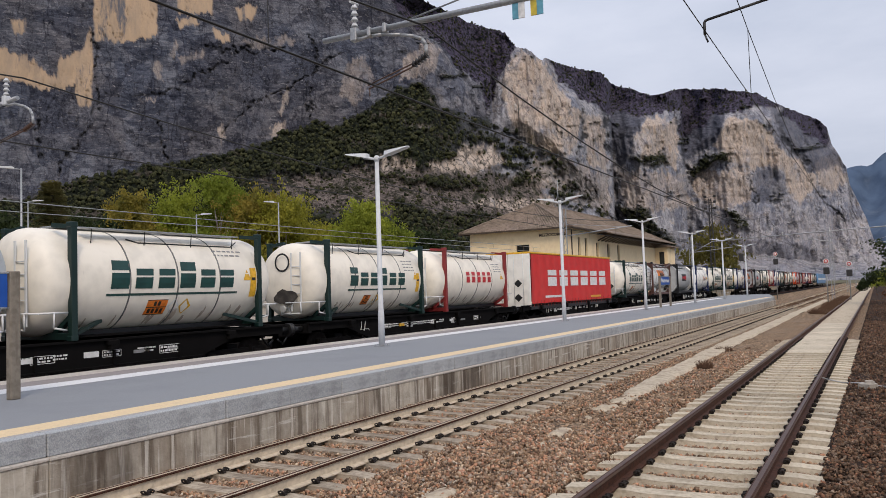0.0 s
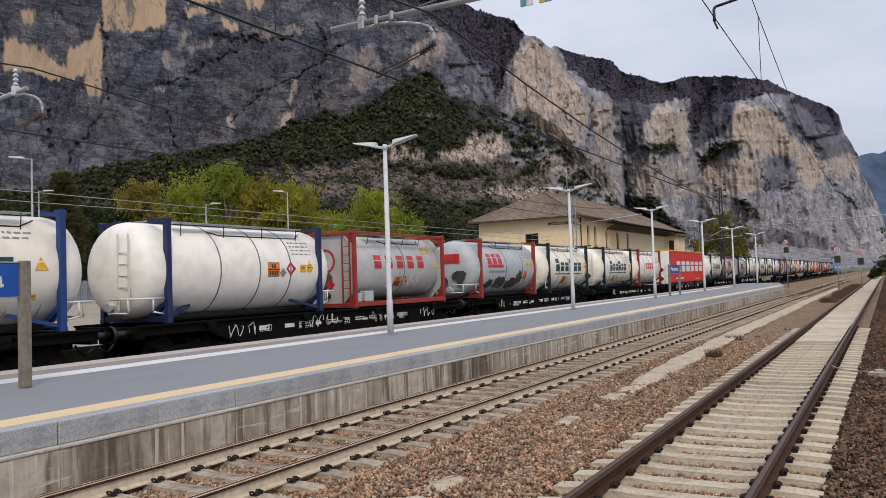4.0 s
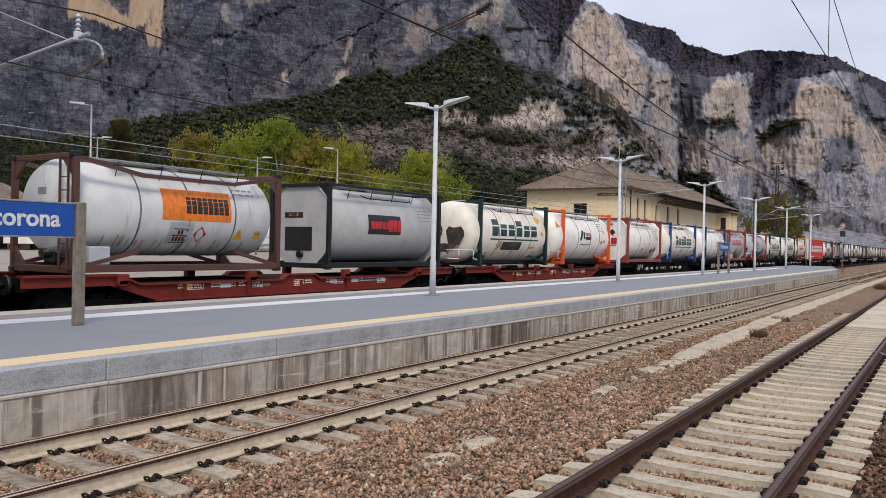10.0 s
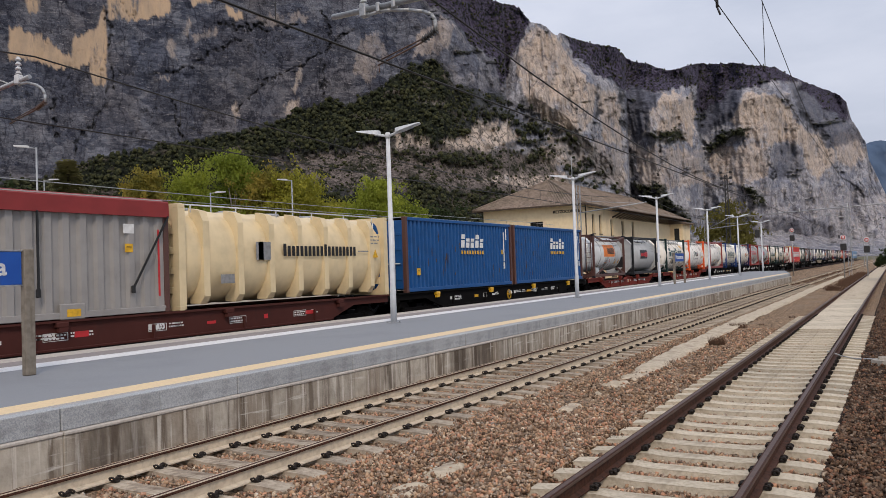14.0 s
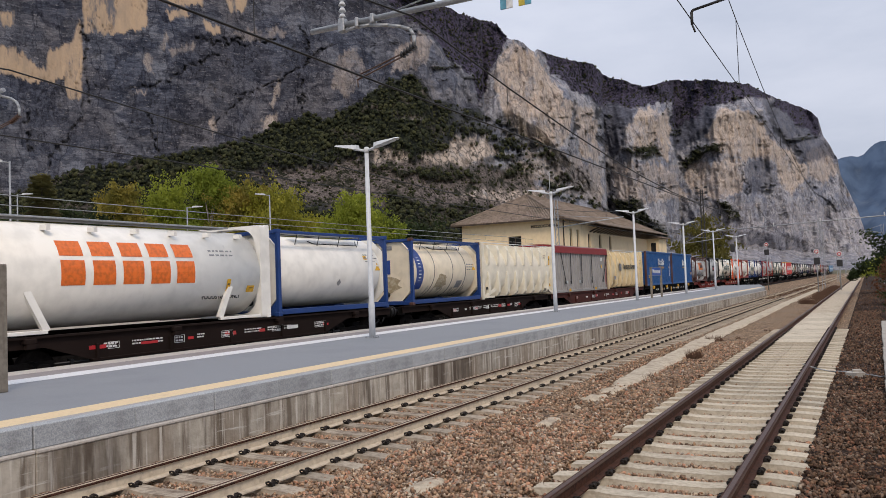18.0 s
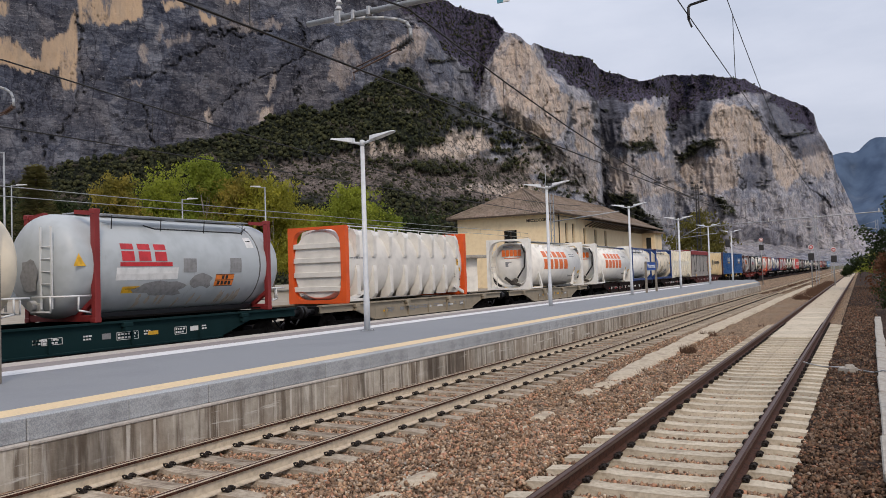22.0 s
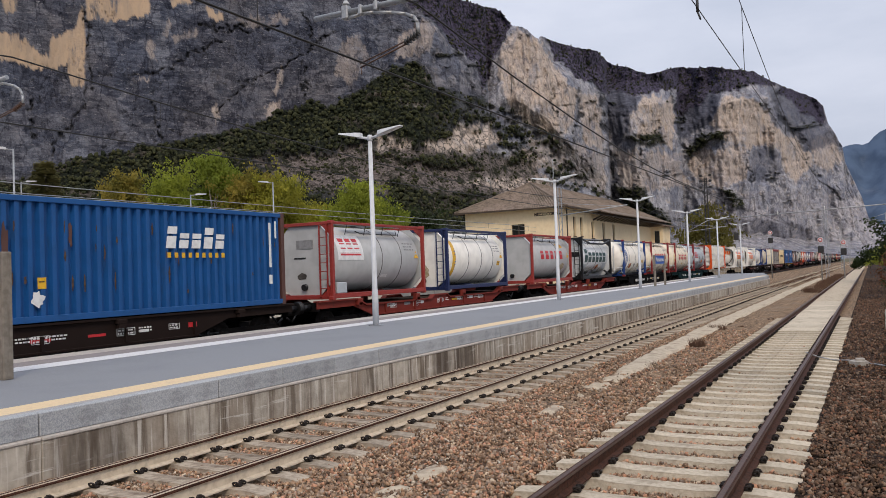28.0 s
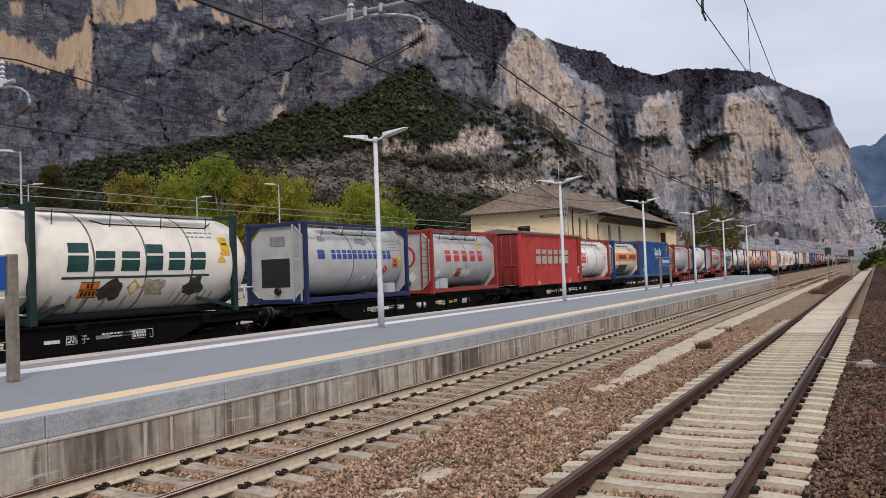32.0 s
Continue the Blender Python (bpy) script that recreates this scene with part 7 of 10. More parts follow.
def wagon(y0, y1, paint, yellow=False, plates=True, belly=0.62):
    """A container flat: two side sills, cross members, two bogies, buffers."""
    mid, half = (y0 + y1) / 2, (y1 - y0) / 2
    rng = random.Random(int(mid))
    P = PAINT[paint]
    shade = {"wagon_black": "black", "wagon_red": "red-painted", "wagon_brown": "dull brown-red", "wagon_dark": "dark brown", "wagon_beige": "grimy beige", "wagon_teal": "dark teal"}[paint]
    top = thing("container_wagon", f"{shade} container flat wagon on two bogies", "railway wagon", "wagons of the goods train", pose(TRACK_C, mid, 0))
    MOVERS.append((top, mid, 0))
    for s in (-1, 1):
        b = Build()
        e = half - (3.6 if paint == "wagon_dark" else 2.9)
        out = [(-half, 0.98), (-e - 0.9, 0.98), (-e + 0.25, belly), (e - 0.25, belly), (e + 0.9, 0.98), (half, 0.98), (half, 1.22)]
        crest = [(half, 1.22), (-half, 1.22)]
        if paint == "wagon_red":
            # the sill dips between the container seats
            crest = [(half, 1.22), (half - 2.2, 1.22), (half - 2.7, 1.0), (0.75, 1.0), (0.55, 1.13), (-0.55, 1.13), (-0.75, 1.0), (-half + 2.7, 1.0), (-half + 2.2, 1.22), (-half, 1.22)]
        out = out[:-1] + crest
        b.prism(out, s * 1.16, s * 1.10, "x")
        for (ya, za), (yb, zb) in zip(crest, crest[1:]):
            b.prism([(ya, za - 0.03), (ya, za + 0.015), (yb, zb + 0.015), (yb, zb - 0.03)], s * 1.24, s * 1.02, "x")
        b.box(s * 1.22, s * 1.04, -e + 0.25, e - 0.25, belly - 0.03, belly + 0.02, 0.006)
        sill = part("side_sill", b, P, top)
        for k in range(5):
            y = (k - 2) * (half - 3.8) * 0.48
            b = Build()
            b.box(s * 1.23, s * 1.16, y - 0.03, y + 0.03, belly + 0.02, 0.97)
            part("stiffener", b, P, sill)
        for k in range(7):
            y = (k - 3) * (half - 3.9) * 0.32 + rng.uniform(-0.15, 0.15)
            b = Build()
            b.box(s * 1.162, s * 1.168, y - rng.uniform(0.06, 0.28), y + rng.uniform(0.06, 0.28), 0.84, 0.84 + rng.uniform(0.06, 0.13))
            part("data_panel", b, PAINT[rng.choice(["ink_red", "ink_red", "ink_white", "box_red"]) if paint in ("wagon_brown", "wagon_dark") else rng.choice(["ink_white", "ink_white", "ink_grey", "yellow"]) if plates else "ink_grey"], sill, "small painted data panel")
        for k in range(4):
            y = -half * 0.72 + k * half * 0.48
            b = Build()
            b.box(s * 1.30, s * 1.12, y - 0.14, y + 0.14, 0.99 if paint == "wagon_red" else 1.08, 1.235 if paint == "wagon_red" else 1.2, 0.02)
            b.prism([(y - 0.12, 0.98), (y + 0.08, 0.98), (y + 0.12, 1.09), (y - 0.1, 1.09)], s * 1.3, s * 1.2, "x")
            part("twistlock_bracket", b, PAINT["yellow"] if yellow else P, sill, "yellow container bracket" if yellow else "")
    if paint == "wagon_black" and mid > -50:
        for k in range(4 if -10 < mid < 0 else 1):
            y, w = -half * 0.66 + k * half * 0.42 + rng.uniform(-0.3, 0.3), rng.uniform(1.0, 1.7) if mid < 0 else 0.7
            b = Build()
            ph = [rng.uniform(0, 6.28) for _ in range(4)]
            n = int(w / 0.022)
            pts = []
            for i in range(n):
                u = i / n
                pts.append((1.17, y + w * u + 0.06 * math.sin(u * w * 26 + ph[0]) + 0.03 * math.sin(u * w * 47 + ph[1]), 0.94 + 0.14 * math.sin(u * w * 21 + ph[2]) + 0.07 * math.sin(u * w * 43 + ph[3])))
            for i in range(n - 1):
                if (i // 9) % 4:
                    b.beam(pts[i], pts[i + 1], 0.006, 0.03, (1, 0, 0))
            tagged(part("graffiti", b, PAINT["ink_white"], top, "white graffiti scrawl"), kind="stuff")
    for k in range(9):
        y, w = rng.uniform(-half + 3.6, half - 4.1), rng.uniform(0.15, 0.5)
        b = Build()
        for i in range(2):
            at = y
            while at < y + w:
                n = rng.uniform(0.03, 0.1)
                b.box(1.162, 1.167, at, at + n, 0.93 - i * 0.07, 0.965 - i * 0.07)
                at += n + 0.025
        part("stencil_print", b, PAINT["ink_white" if paint not in ("wagon_beige",) else "ink_grey"], top, "small stencilled data")
        tagged(top.children[-1], kind="stuff")
    # stencilled plates: a thin border with short bars in it
    for k in range(5):
        y, w, hh = (k - 2.1) * (half - 3.9) * 0.44 + rng.uniform(-0.2, 0.2), rng.uniform(0.3, 0.62), rng.uniform(0.13, 0.2)
        z0 = 0.97 - hh
        b = Build()
        for z in (z0, z0 + hh):
            b.box(1.164, 1.170, y, y + w, z - 0.006, z + 0.006)
        for yy in (y, y + w):
            b.box(1.164, 1.170, yy - 0.006, yy + 0.006, z0, z0 + hh)
        for row in range(2):
            at = y + 0.03
            while at < y + w - 0.08:
                n = rng.uniform(0.03, 0.09)
                b.box(1.164, 1.170, at, at + n, z0 + hh * (0.16 + 0.44 * row), z0 + hh * (0.40 + 0.44 * row))
                at += n + 0.03
        tagged(part("stencil_plate", b, PAINT["ink_grey" if paint == "wagon_beige" else "ink_white"], top, "boxed stencilled data"), kind="stuff")
    # pipes, hangers and lever gear in the shade under the sill
    b = Build()
    b.tube((1.04, -half + 3.0, belly - 0.02), (1.04, half - 3.0, belly - 0.02), 0.03, 8)
    for k in range(6):
        y = -half + 3.4 + k * (2 * half - 6.8) / 5
        b.box(0.98, 1.10, y - 0.04, y + 0.04, belly - 0.16, belly + 0.05)
    b.turned([(-0.55, 0.02), (-0.5, 0.17), (0.5, 0.17), (0.55, 0.02)], 16, "y", (0.7, 1.2, belly - 0.08))
    part("brake_gear", b, PAINT["black"], top)
    b = Build()
    roof = 0.99 if paint == "wagon_red" else 1.16
    b.box(-0.28, 0.28, -half, half, 0.78, roof, 0.01)
    for k in range(7):
        y = -half * 0.9 + k * half * 0.3
        b.box(-1.1, 1.1, y - 0.08, y + 0.08, 0.9, roof - 0.01)
    for e in (-1, 1):
        b.box(-1.15, 1.15, e * half, e * (half - 0.18), 0.9, 1.19, 0.01)
    part("underframe", b, PAINT["wagon_black"], top)
    # rusty deck; also added over open frames to darken the space beneath
    b = Build()
    b.box(-1.02, 1.02, -half + 0.2, half - 0.2, 1.0, 1.03)
    part("deck", b, PAINT["deck"], top, "rusty dark deck plate")
    for e in (-1, 1):
        yb = e * (half - 1.85)
        b = Build()
        for s in (-1, 1):
            b.prism([(yb - 1.25, 0.45), (yb - 0.95, 0.42), (yb - 0.5, 0.30), (yb + 0.5, 0.30), (yb + 0.95, 0.42), (yb + 1.25, 0.45), (yb + 1.2, 0.68), (yb - 1.2, 0.68)], s * 1.02, s * 0.92, "x")
        b.box(-0.95, 0.95, yb - 0.2, yb + 0.2, 0.45, 0.8, 0.03)
        bogie = part("bogie", b, PAINT["wagon_black"], top, "dark pressed steel bogie")
        for w in (-0.9, 0.9):
            for s in (-1, 1):
                b = Build()
                xs = s * GAUGE / 2
                b.turned([(xs - s * 0.07, 0.10), (xs - s * 0.07, 0.485), (xs - s * 0.035, 0.49), (xs - s * 0.03, 0.46), (xs + s * 0.065, 0.455), (xs + s * 0.06, 0.38), (xs + s * 0.02, 0.34), (xs + s * 0.02, 0.12), (xs + s * 0.08, 0.11)], 20, "x", (0, yb + w, 0.46))
                part("wheel", b, PAINT["wheel"], bogie)
                b = Build()
                b.box(s * 0.9, s * 1.1, yb + w - 0.16, yb + w + 0.16, 0.32, 0.62, 0.05)
                b.turned([(s * 1.1, 0.13), (s * 1.14, 0.12), (s * 1.145, 0.05)], 16, "x", (0, yb + w, 0.46))
                part("axle_box", b, PAINT["wagon_black"], bogie)
                b = Build()
                for k in range(5):
                    b.turned([(0.60 + 0.03 * k, 0.07), (0.615 + 0.03 * k, 0.085), (0.63 + 0.03 * k, 0.07)], 8, "z", (s * 0.98, yb + w - 0.26, -0.05))
                part("spring", b, PAINT["wagon_black"], bogie)
        for s in (-1, 1):
            b = Build()
            b.tube((s * 0.88, e * half, 1.05), (s * 0.88, e * (half + 0.5), 1.05), 0.09, 14)
            b.turned([(e * (half + 0.5), 0.20), (e * (half + 0.56), 0.21), (e * (half + 0.6), 0.17)], 20, "y", (s * 0.88, 0, 1.05))
            part("buffer", b, PAINT["black"], top)
        b = Build()
        b.bent([(0.35, e * half, 0.85), (0.35, e * (half + 0.25), 0.6), (0.35, e * (half + 0.5), 0.75)], 0.03, 8)
        b.box(-0.06, 0.06, e * half, e * (half + 0.55), 0.92, 1.06, 0.02)
        part("coupling", b, PAINT["black"], top)
    if yellow:
        b = Build()
        n, y = 20, rng.uniform(-1, 1)
        for i in range(n):
            a0, a1 = 6.283 * i / n, 6.283 * (i + 1) / n
            b.tube((1.22, y + 0.2 * math.cos(a0), 0.82 + 0.2 * math.sin(a0)), (1.22, y + 0.2 * math.cos(a1), 0.82 + 0.2 * math.sin(a1)), 0.016, 6)
        for k in range(3):
            a = 2.09 * k
            b.tube((1.22, y, 0.82), (1.22, y + 0.2 * math.cos(a), 0.82 + 0.2 * math.sin(a)), 0.012, 6)
        b.tube((1.1, y, 0.82), (1.24, y, 0.82), 0.03, 8)
        part("handwheel", b, PAINT["yellow" if yellow else "ink_grey"], top, "brake handwheel")
    return top


LF = (1.0, 0.72, 0.72, 1.0, 0.72, 0.72)
CAP5, CAP3 = (1,) * 5, (1,) * 3


def green_name(tall=0.62, z=1.42, w=3.6, y=0.0, paint="ink"):
    return [("word", y, z, w, tall, paint, LF, 0.12), ("line", y, z - tall / 2 - 0.14, w + 0.1, 0.055, paint)]


def red_name(z=1.45, w=3.0, y=0.1):
    return [("word", y, z, w, 0.46, "ink_red", CAP5, 0, 0.3)]


DATA = [("data", 2.1, 2.0, 4, 0.7, "ink_grey")]
TANKS = [
    dict(y0=28.2, y1=34.2, style="swap", shell="white", trim="dark_red", label="cream-white tank container with red lettering and dark red end frames", marks=red_name(1.4, 2.6) + DATA),
    dict(y0=20.4, y1=26.3, style="swap", shell="white", trim="green", label="white tank container with dark green lettering and dark green end frames",
         marks=green_name() + DATA + [("plate", -0.6, 0.62, 0.42, 0.32, "tag"), ("diamond", 0.0, 0.62, 0, 0.2, "yellow"), ("sticker", 2.65, 1.2, 0.22, 0.7, "yellow")], back=[("ring", 0.0, 1.9, 0, 0.3, "ink_black"), ("blot", 0.1, 0.8, 1.1, 0.6, "grime")]),
    dict(y0=11.2, y1=17.2, style="swap", shell="white", trim="green", label="white tank container with large green lettering, green frames and orange plates",
         marks=green_name(0.66, 1.45, 4.1) + [("plate", -0.55, 0.66, 0.62, 0.36, "tag"), ("diamond", -0.02, 0.66, 0, 0.2, "ink_white"), ("diamond", 0.35, 0.66, 0, 0.2, "yellow"), ("sticker", 2.72, 1.25, 0.24, 0.8, "yellow"), ("data", 1.9, 2.1, 2, 1.0, "ink_grey")]),
    dict(y0=3.3, y1=9.3, style="swap", shell="pale_grey", trim="red", label="grey tank container with red lettering, dark smears and red end frames", bands=(-0.35, 1.5),
         marks=[("word", -1.5, 1.72, 1.6, 0.46, "ink_red", CAP3, 0, 0.1), ("line", -1.45, 1.40, 1.6, 0.14, "ink_red"), ("plate", 1.85, 0.95, 0.4, 0.36, "tag"), ("sticker", 2.1, 1.45, 0.28, 0.24, "yellow"), ("sticker", 2.5, 1.42, 0.3, 0.2, "yellow"),
                ("diamond", 1.6, 0.62, 0, 0.2, "ink_white"), ("diamond", 1.95, 0.55, 0, 0.18, "ink_red"), ("blot", -1.9, 0.62, 1.0, 0.55, "grime"), ("blot", -0.9, 0.62, 1.4, 0.8, "grime"), ("blot", 0.5, 0.58, 1.5, 0.8, "grime"), ("blot", 1.2, 0.85, 0.9, 0.9, "grime"), ("data", 2.15, 2.05, 3, 0.8, "ink_grey"), ("line", -1.3, 1.15, 1.7, 0.10, "ink_grey")],
         back=[("panel", 0.0, 1.75, 1.2, 0.4, "ink_red"), ("blot", 0.55, 0.95, 0.8, 0.7, "grime"), ("blot", -0.3, 0.75, 0.7, 0.7, "grime")], ladder=False),
    dict(y0=-6.0, y1=0.15, style="full", shell="grey", trim="red", label="grey tank in a bright red frame with red lettering", bands=(0.2,), R=1.13,
         marks=red_name(1.55, 3.6, -0.1) + [("plate", -0.15, 0.85, 0.45, 0.34, "tag"), ("panel", -0.62, 0.82, 0.36, 0.32, "ink_white"), ("diamond", 0.3, 0.85, 0, 0.2, "ink_red"), ("diamond", 0.72, 0.85, 0, 0.2, "ink_white"), ("diamond", 1.15, 0.85, 0, 0.2, "ink_white"), ("sticker", 1.75, 2.0, 0.3, 0.22, "yellow"), ("sticker", 2.15, 2.0, 0.25, 0.2, "yellow")],
         back=[("ring", -0.1, 1.6, 0, 0.42, "ink_red"), ("diamond", -0.35, 0.85, 0, 0.24, "ink_white"), ("diamond", 0.1, 0.8, 0, 0.2, "ink_red"), ("blot", -0.1, 0.95, 0.7, 0.8, "grime")], cabinet=[(-2.2, 0.5, 0.36), (-2.75, 0.24, 0.3)]),
    dict(y0=-13.8, y1=-7.75, style="swap", shell="clean", trim="navy", label="clean white tank container with navy blue end frames", bands=(-1.2, 0.3, 1.6),
         marks=[("plate", 0.85, 1.3, 0.5, 0.4, "tag"), ("diamond", 1.6, 1.32, 0, 0.22, "ink_red"), ("diamond", 1.25, 1.2, 0, 0.14, "ink_grey"), ("sticker", 2.15, 1.32, 0.26, 0.22, "yellow"), ("sticker", 2.45, 1.32, 0.26, 0.22, "yellow"), ("data", 2.2, 2.1, 4, 0.9, "ink_grey")]),
    dict(y0=-22.5, y1=-16.6, style="swap", shell="white", trim="blue", label="white tank container with dark lettering and royal blue end frames",
         marks=green_name(0.6, 1.45, 3.7, 0.1) + [("sticker", -2.05, 0.7, 0.26, 0.12, "yellow"), ("sticker", -0.4, 0.82, 0.26, 0.12, "yellow"), ("sticker", 2.3, 0.75, 0.26, 0.12, "yellow"), ("data", 2.0, 2.1, 2, 0.8, "ink_grey")], back=[("ring", -0.35, 1.25, 0, 0.3, "ink_black"), ("panel", 0.5, 1.2, 0.34, 0.3, "yellow"), ("panel", -0.1, 1.9, 0.9, 0.2, "ink_grey")], ladder=False),
    dict(y0=-30.6, y1=-24.45, style="full", shell="clean", trim="old_red", label="white tank in a faded red frame with dark diamond marks", bands=(-0.75, 1.0), R=1.14,
         marks=[("sticker", 0.0, 0.75, 0.42, 0.22, "yellow"), ("ghost", 0.9, 0.85, 0.6, 0.5, "bulk"), ("blot", 1.75, 0.72, 0.4, 0.4, "ink_black"), ("blot", 2.2, 0.78, 0.4, 0.4, "ink_black"), ("data", 2.1, 1.95, 5, 0.7, "ink_grey")],
         back=[("panel", 0.0, 1.25, 0.95, 0.36, "ink_red"), ("panel", 0.0, 1.0, 0.9, 0.08, "ink_grey"), ("diamond", -0.25, 1.75, 0, 0.2, "ink_black"), ("diamond", 0.2, 1.75, 0, 0.2, "ink_black"), ("blot", 0.0, 0.6, 0.9, 0.5, "bulk"), ("panel", 0.0, 2.2, 0.5, 0.12, "ink_grey")], ladder=False),
    dict(y0=-39.6, y1=-33.55, style="swap", shell="clean", trim="orange", label="white tank container with orange end frames and small green emblem", bands=(-1.15, 0.45, 1.6),
         marks=[("panel", -0.75, 1.42, 0.24, 0.5, "ink", 0.5), ("panel", -0.42, 1.42, 0.2, 0.34, "ink_black"), ("panel", 0.05, 1.5, 0.6, 0.14, "ink_grey"), ("panel", 0.05, 1.3, 0.6, 0.16, "ink_black"), ("panel", 0.4, 1.35, 0.14, 0.3, "ink_red"), ("line", -0.2, 0.98, 1.3, 0.07, "ink_grey"), ("sticker", 1.9, 1.1, 0.28, 0.18, "yellow"), ("sticker", 2.25, 1.15, 0.28, 0.14, "yellow"), ("data", 1.9, 2.05, 4, 0.8, "ink_grey")],
         warn=((2.2, 1.75), (-3.35, 1.95))),
    dict(y0=-47.4, y1=-41.4, style="swap", shell="white", trim="green", label="white tank container with green lettering, a grimy end and green frames",
         marks=green_name(0.66, 1.55, 4.2) + [("panel", -0.2, 0.82, 1.7, 0.34, "grime"), ("blot", -1.3, 0.85, 0.7, 0.4, "ghost"), ("sticker", 1.7, 0.75, 0.5, 0.1, "yellow"), ("ghost", 2.3, 2.0, 0.6, 0.4, "yellow")], back=[("ring", -0.35, 1.35, 0, 0.32, "ink"), ("blot", 0.5, 1.15, 1.0, 1.1, "grime"), ("blot", 0.0, 0.7, 0.9, 0.4, "grime")], ladder=False),
    dict(y0=-56.3, y1=-50.2, style="full", shell="grey", trim="black", label="dull grey tank in a black frame with a black emblem panel", bands=(), R=1.15,
         marks=[("panel", -0.2, 1.4, 1.75, 0.62, "ink_black"), ("word", -0.35, 1.38, 1.2, 0.24, "ink_red", (1, 1, 1, 1, 1, 1)), ("word", 0.35, 1.38, 0.7, 0.38, "ink_red", (1, 1, 1)), ("data", 2.1, 1.95, 4, 0.7, "ink_grey")], back=[("panel", -0.3, 1.62, 0.75, 0.16, "ink_black"), ("panel", -0.1, 0.9, 1.1, 0.72, "ink_black"), ("panel", -0.3, 1.62, 0.4, 0.08, "ink_orange")], ladder=False, warn=()),
    dict(y0=-64.4, y1=-58.2, style="full", shell="steel", trim="brown", label="bare steel tank in an open rust-brown frame with an orange panel", bands=(-1.3, 0.1, 1.55), struts=True, R=1.06, cast="black",
         marks=[("panel", 0.35, 1.62, 2.1, 0.74, "tag"), ("word", 0.65, 1.62, 1.35, 0.4, "ink_black", (1,) * 8), ("panel", -0.1, 0.95, 0.7, 0.5, "pale_grey"), ("plate", -0.1, 0.88, 0.45, 0.34, "tag"), ("diamond", 0.5, 0.92, 0, 0.2, "ink_red"), ("sticker", 2.4, 0.95, 0.2, 0.2, "yellow"), ("data", 1.95, 2.1, 2, 0.8, "ink_grey")],
         back=[("panel", -0.1, 1.8, 0.3, 0.15, "ink_grey")], cabinet=[(-2.4, 0.5, 0.4)], warn=((1.75, 0.98),)),
    dict(y0=-121.6, y1=-115.5, style="full", shell="cream", trim="blue", cast="brown", label="cream tank in a blue frame with a tall blue panel", bands=(-1.1, 0.5, 1.7), R=1.14,
         marks=[("panel", -2.3, 1.4, 0.55, 1.6, "ink_blue", -0.1), ("ghost", -0.4, 0.85, 1.3, 0.8, "ghost"), ("panel", -2.3, 1.4, 0.2, 0.9, "ink_white", -0.1), ("panel", 1.25, 0.75, 0.5, 0.3, "ink_grey"), ("data", 2.1, 1.6, 3, 0.6, "ink_grey")], back=[("panel", -0.1, 1.5, 0.5, 0.55, "ink_blue"), ("blot", 0.0, 0.8, 1.5, 0.8, "ghost"), ("panel", 0, 2.25, 0.5, 0.16, "ink_grey")], ladder=False),
    dict(y0=-129.5, y1=-123.3, style="full", shell="clean", trim="blue", label="clean white tank in a bright blue frame", bands=(), R=1.14, marks=[("sticker", 1.8, 1.8, 0.2, 0.14, "yellow"), ("diamond", 0.2, 0.95, 0, 0.12, "ink_grey"), ("data", 2.1, 1.9, 3, 0.7, "ink_grey")], ladder=False),
    dict(y0=-177.4, y1=-171.4, style="swap", shell="pale_grey", trim="dark_red", label="blue-grey tank container with a red emblem and dark red frames", bands=(2.6,),
         marks=[("word", -1.55, 1.62, 1.5, 0.42, "ink_red", CAP3, 0, 0.1), ("panel", -1.45, 1.1, 1.9, 0.3, "ink_white"), ("line", -1.5, 1.33, 1.6, 0.1, "ink_red"), ("plate", 1.2, 0.9, 0.7, 0.32, "tag"), ("panel", -0.1, 1.3, 0.45, 0.36, "ink_grey"), ("panel", 1.6, 1.3, 0.45, 0.4, "ink_grey"), ("ghost", -0.9, 0.72, 2.0, 0.5, "ink_grey"), ("ghost", 0.4, 0.9, 1.0, 0.5, "ink_grey"), ("sticker", -1.9, 0.72, 0.5, 0.16, "yellow"), ("sticker", 2.3, 1.95, 0.3, 0.3, "ink_white")], warn=((-3.4, 1.45),), back=[("blot", 0.0, 1.1, 0.8, 0.9, "ink_grey")]),
    dict(y0=-185.7, y1=-179.7, style="swap", shell="cream", trim="dark_red", label="cream tank container with red lettering and dark red end frames", bands=(-1.5, 0.2, 1.7), marks=red_name(1.35, 3.4) + [("sticker", -2.0, 0.62, 0.3, 0.16, "yellow"), ("sticker", 0.1, 0.78, 0.3, 0.16, "yellow"), ("data", 2.0, 2.0, 2, 0.9, "ink_grey")], back=[("ring", 0.0, 1.5, 0, 0.5, "ink_grey")], warn=((-3.3, 1.2), (-3.3, 1.55))),
    dict(y0=-194.4, y1=-188.4, style="swap", shell="cream", trim="dark_red", label="dirty cream tank container with red lettering and dark red frames", bands=(-1.05, 0.5, 1.75), marks=red_name(1.4, 4.0, 0.1) + [("sticker", -1.9, 0.78, 0.34, 0.2, "yellow"), ("sticker", 1.35, 0.88, 0.3, 0.18, "yellow"), ("sticker", 2.45, 0.75, 0.3, 0.2, "yellow"), ("data", 2.0, 2.05, 2, 1.0, "ink_grey")], back=[("panel", -0.4, 1.5, 0.3, 0.5, "ink_grey"), ("panel", 0.2, 1.1, 0.3, 0.1, "ink_grey")], ladder=False),
    dict(y0=-202.5, y1=-196.45, style="swap", shell="white", trim="blue", cast="red", label="creamy white tank container with a tall blue panel and blue frames", bands=(-1.45, 0.2, 1.7),
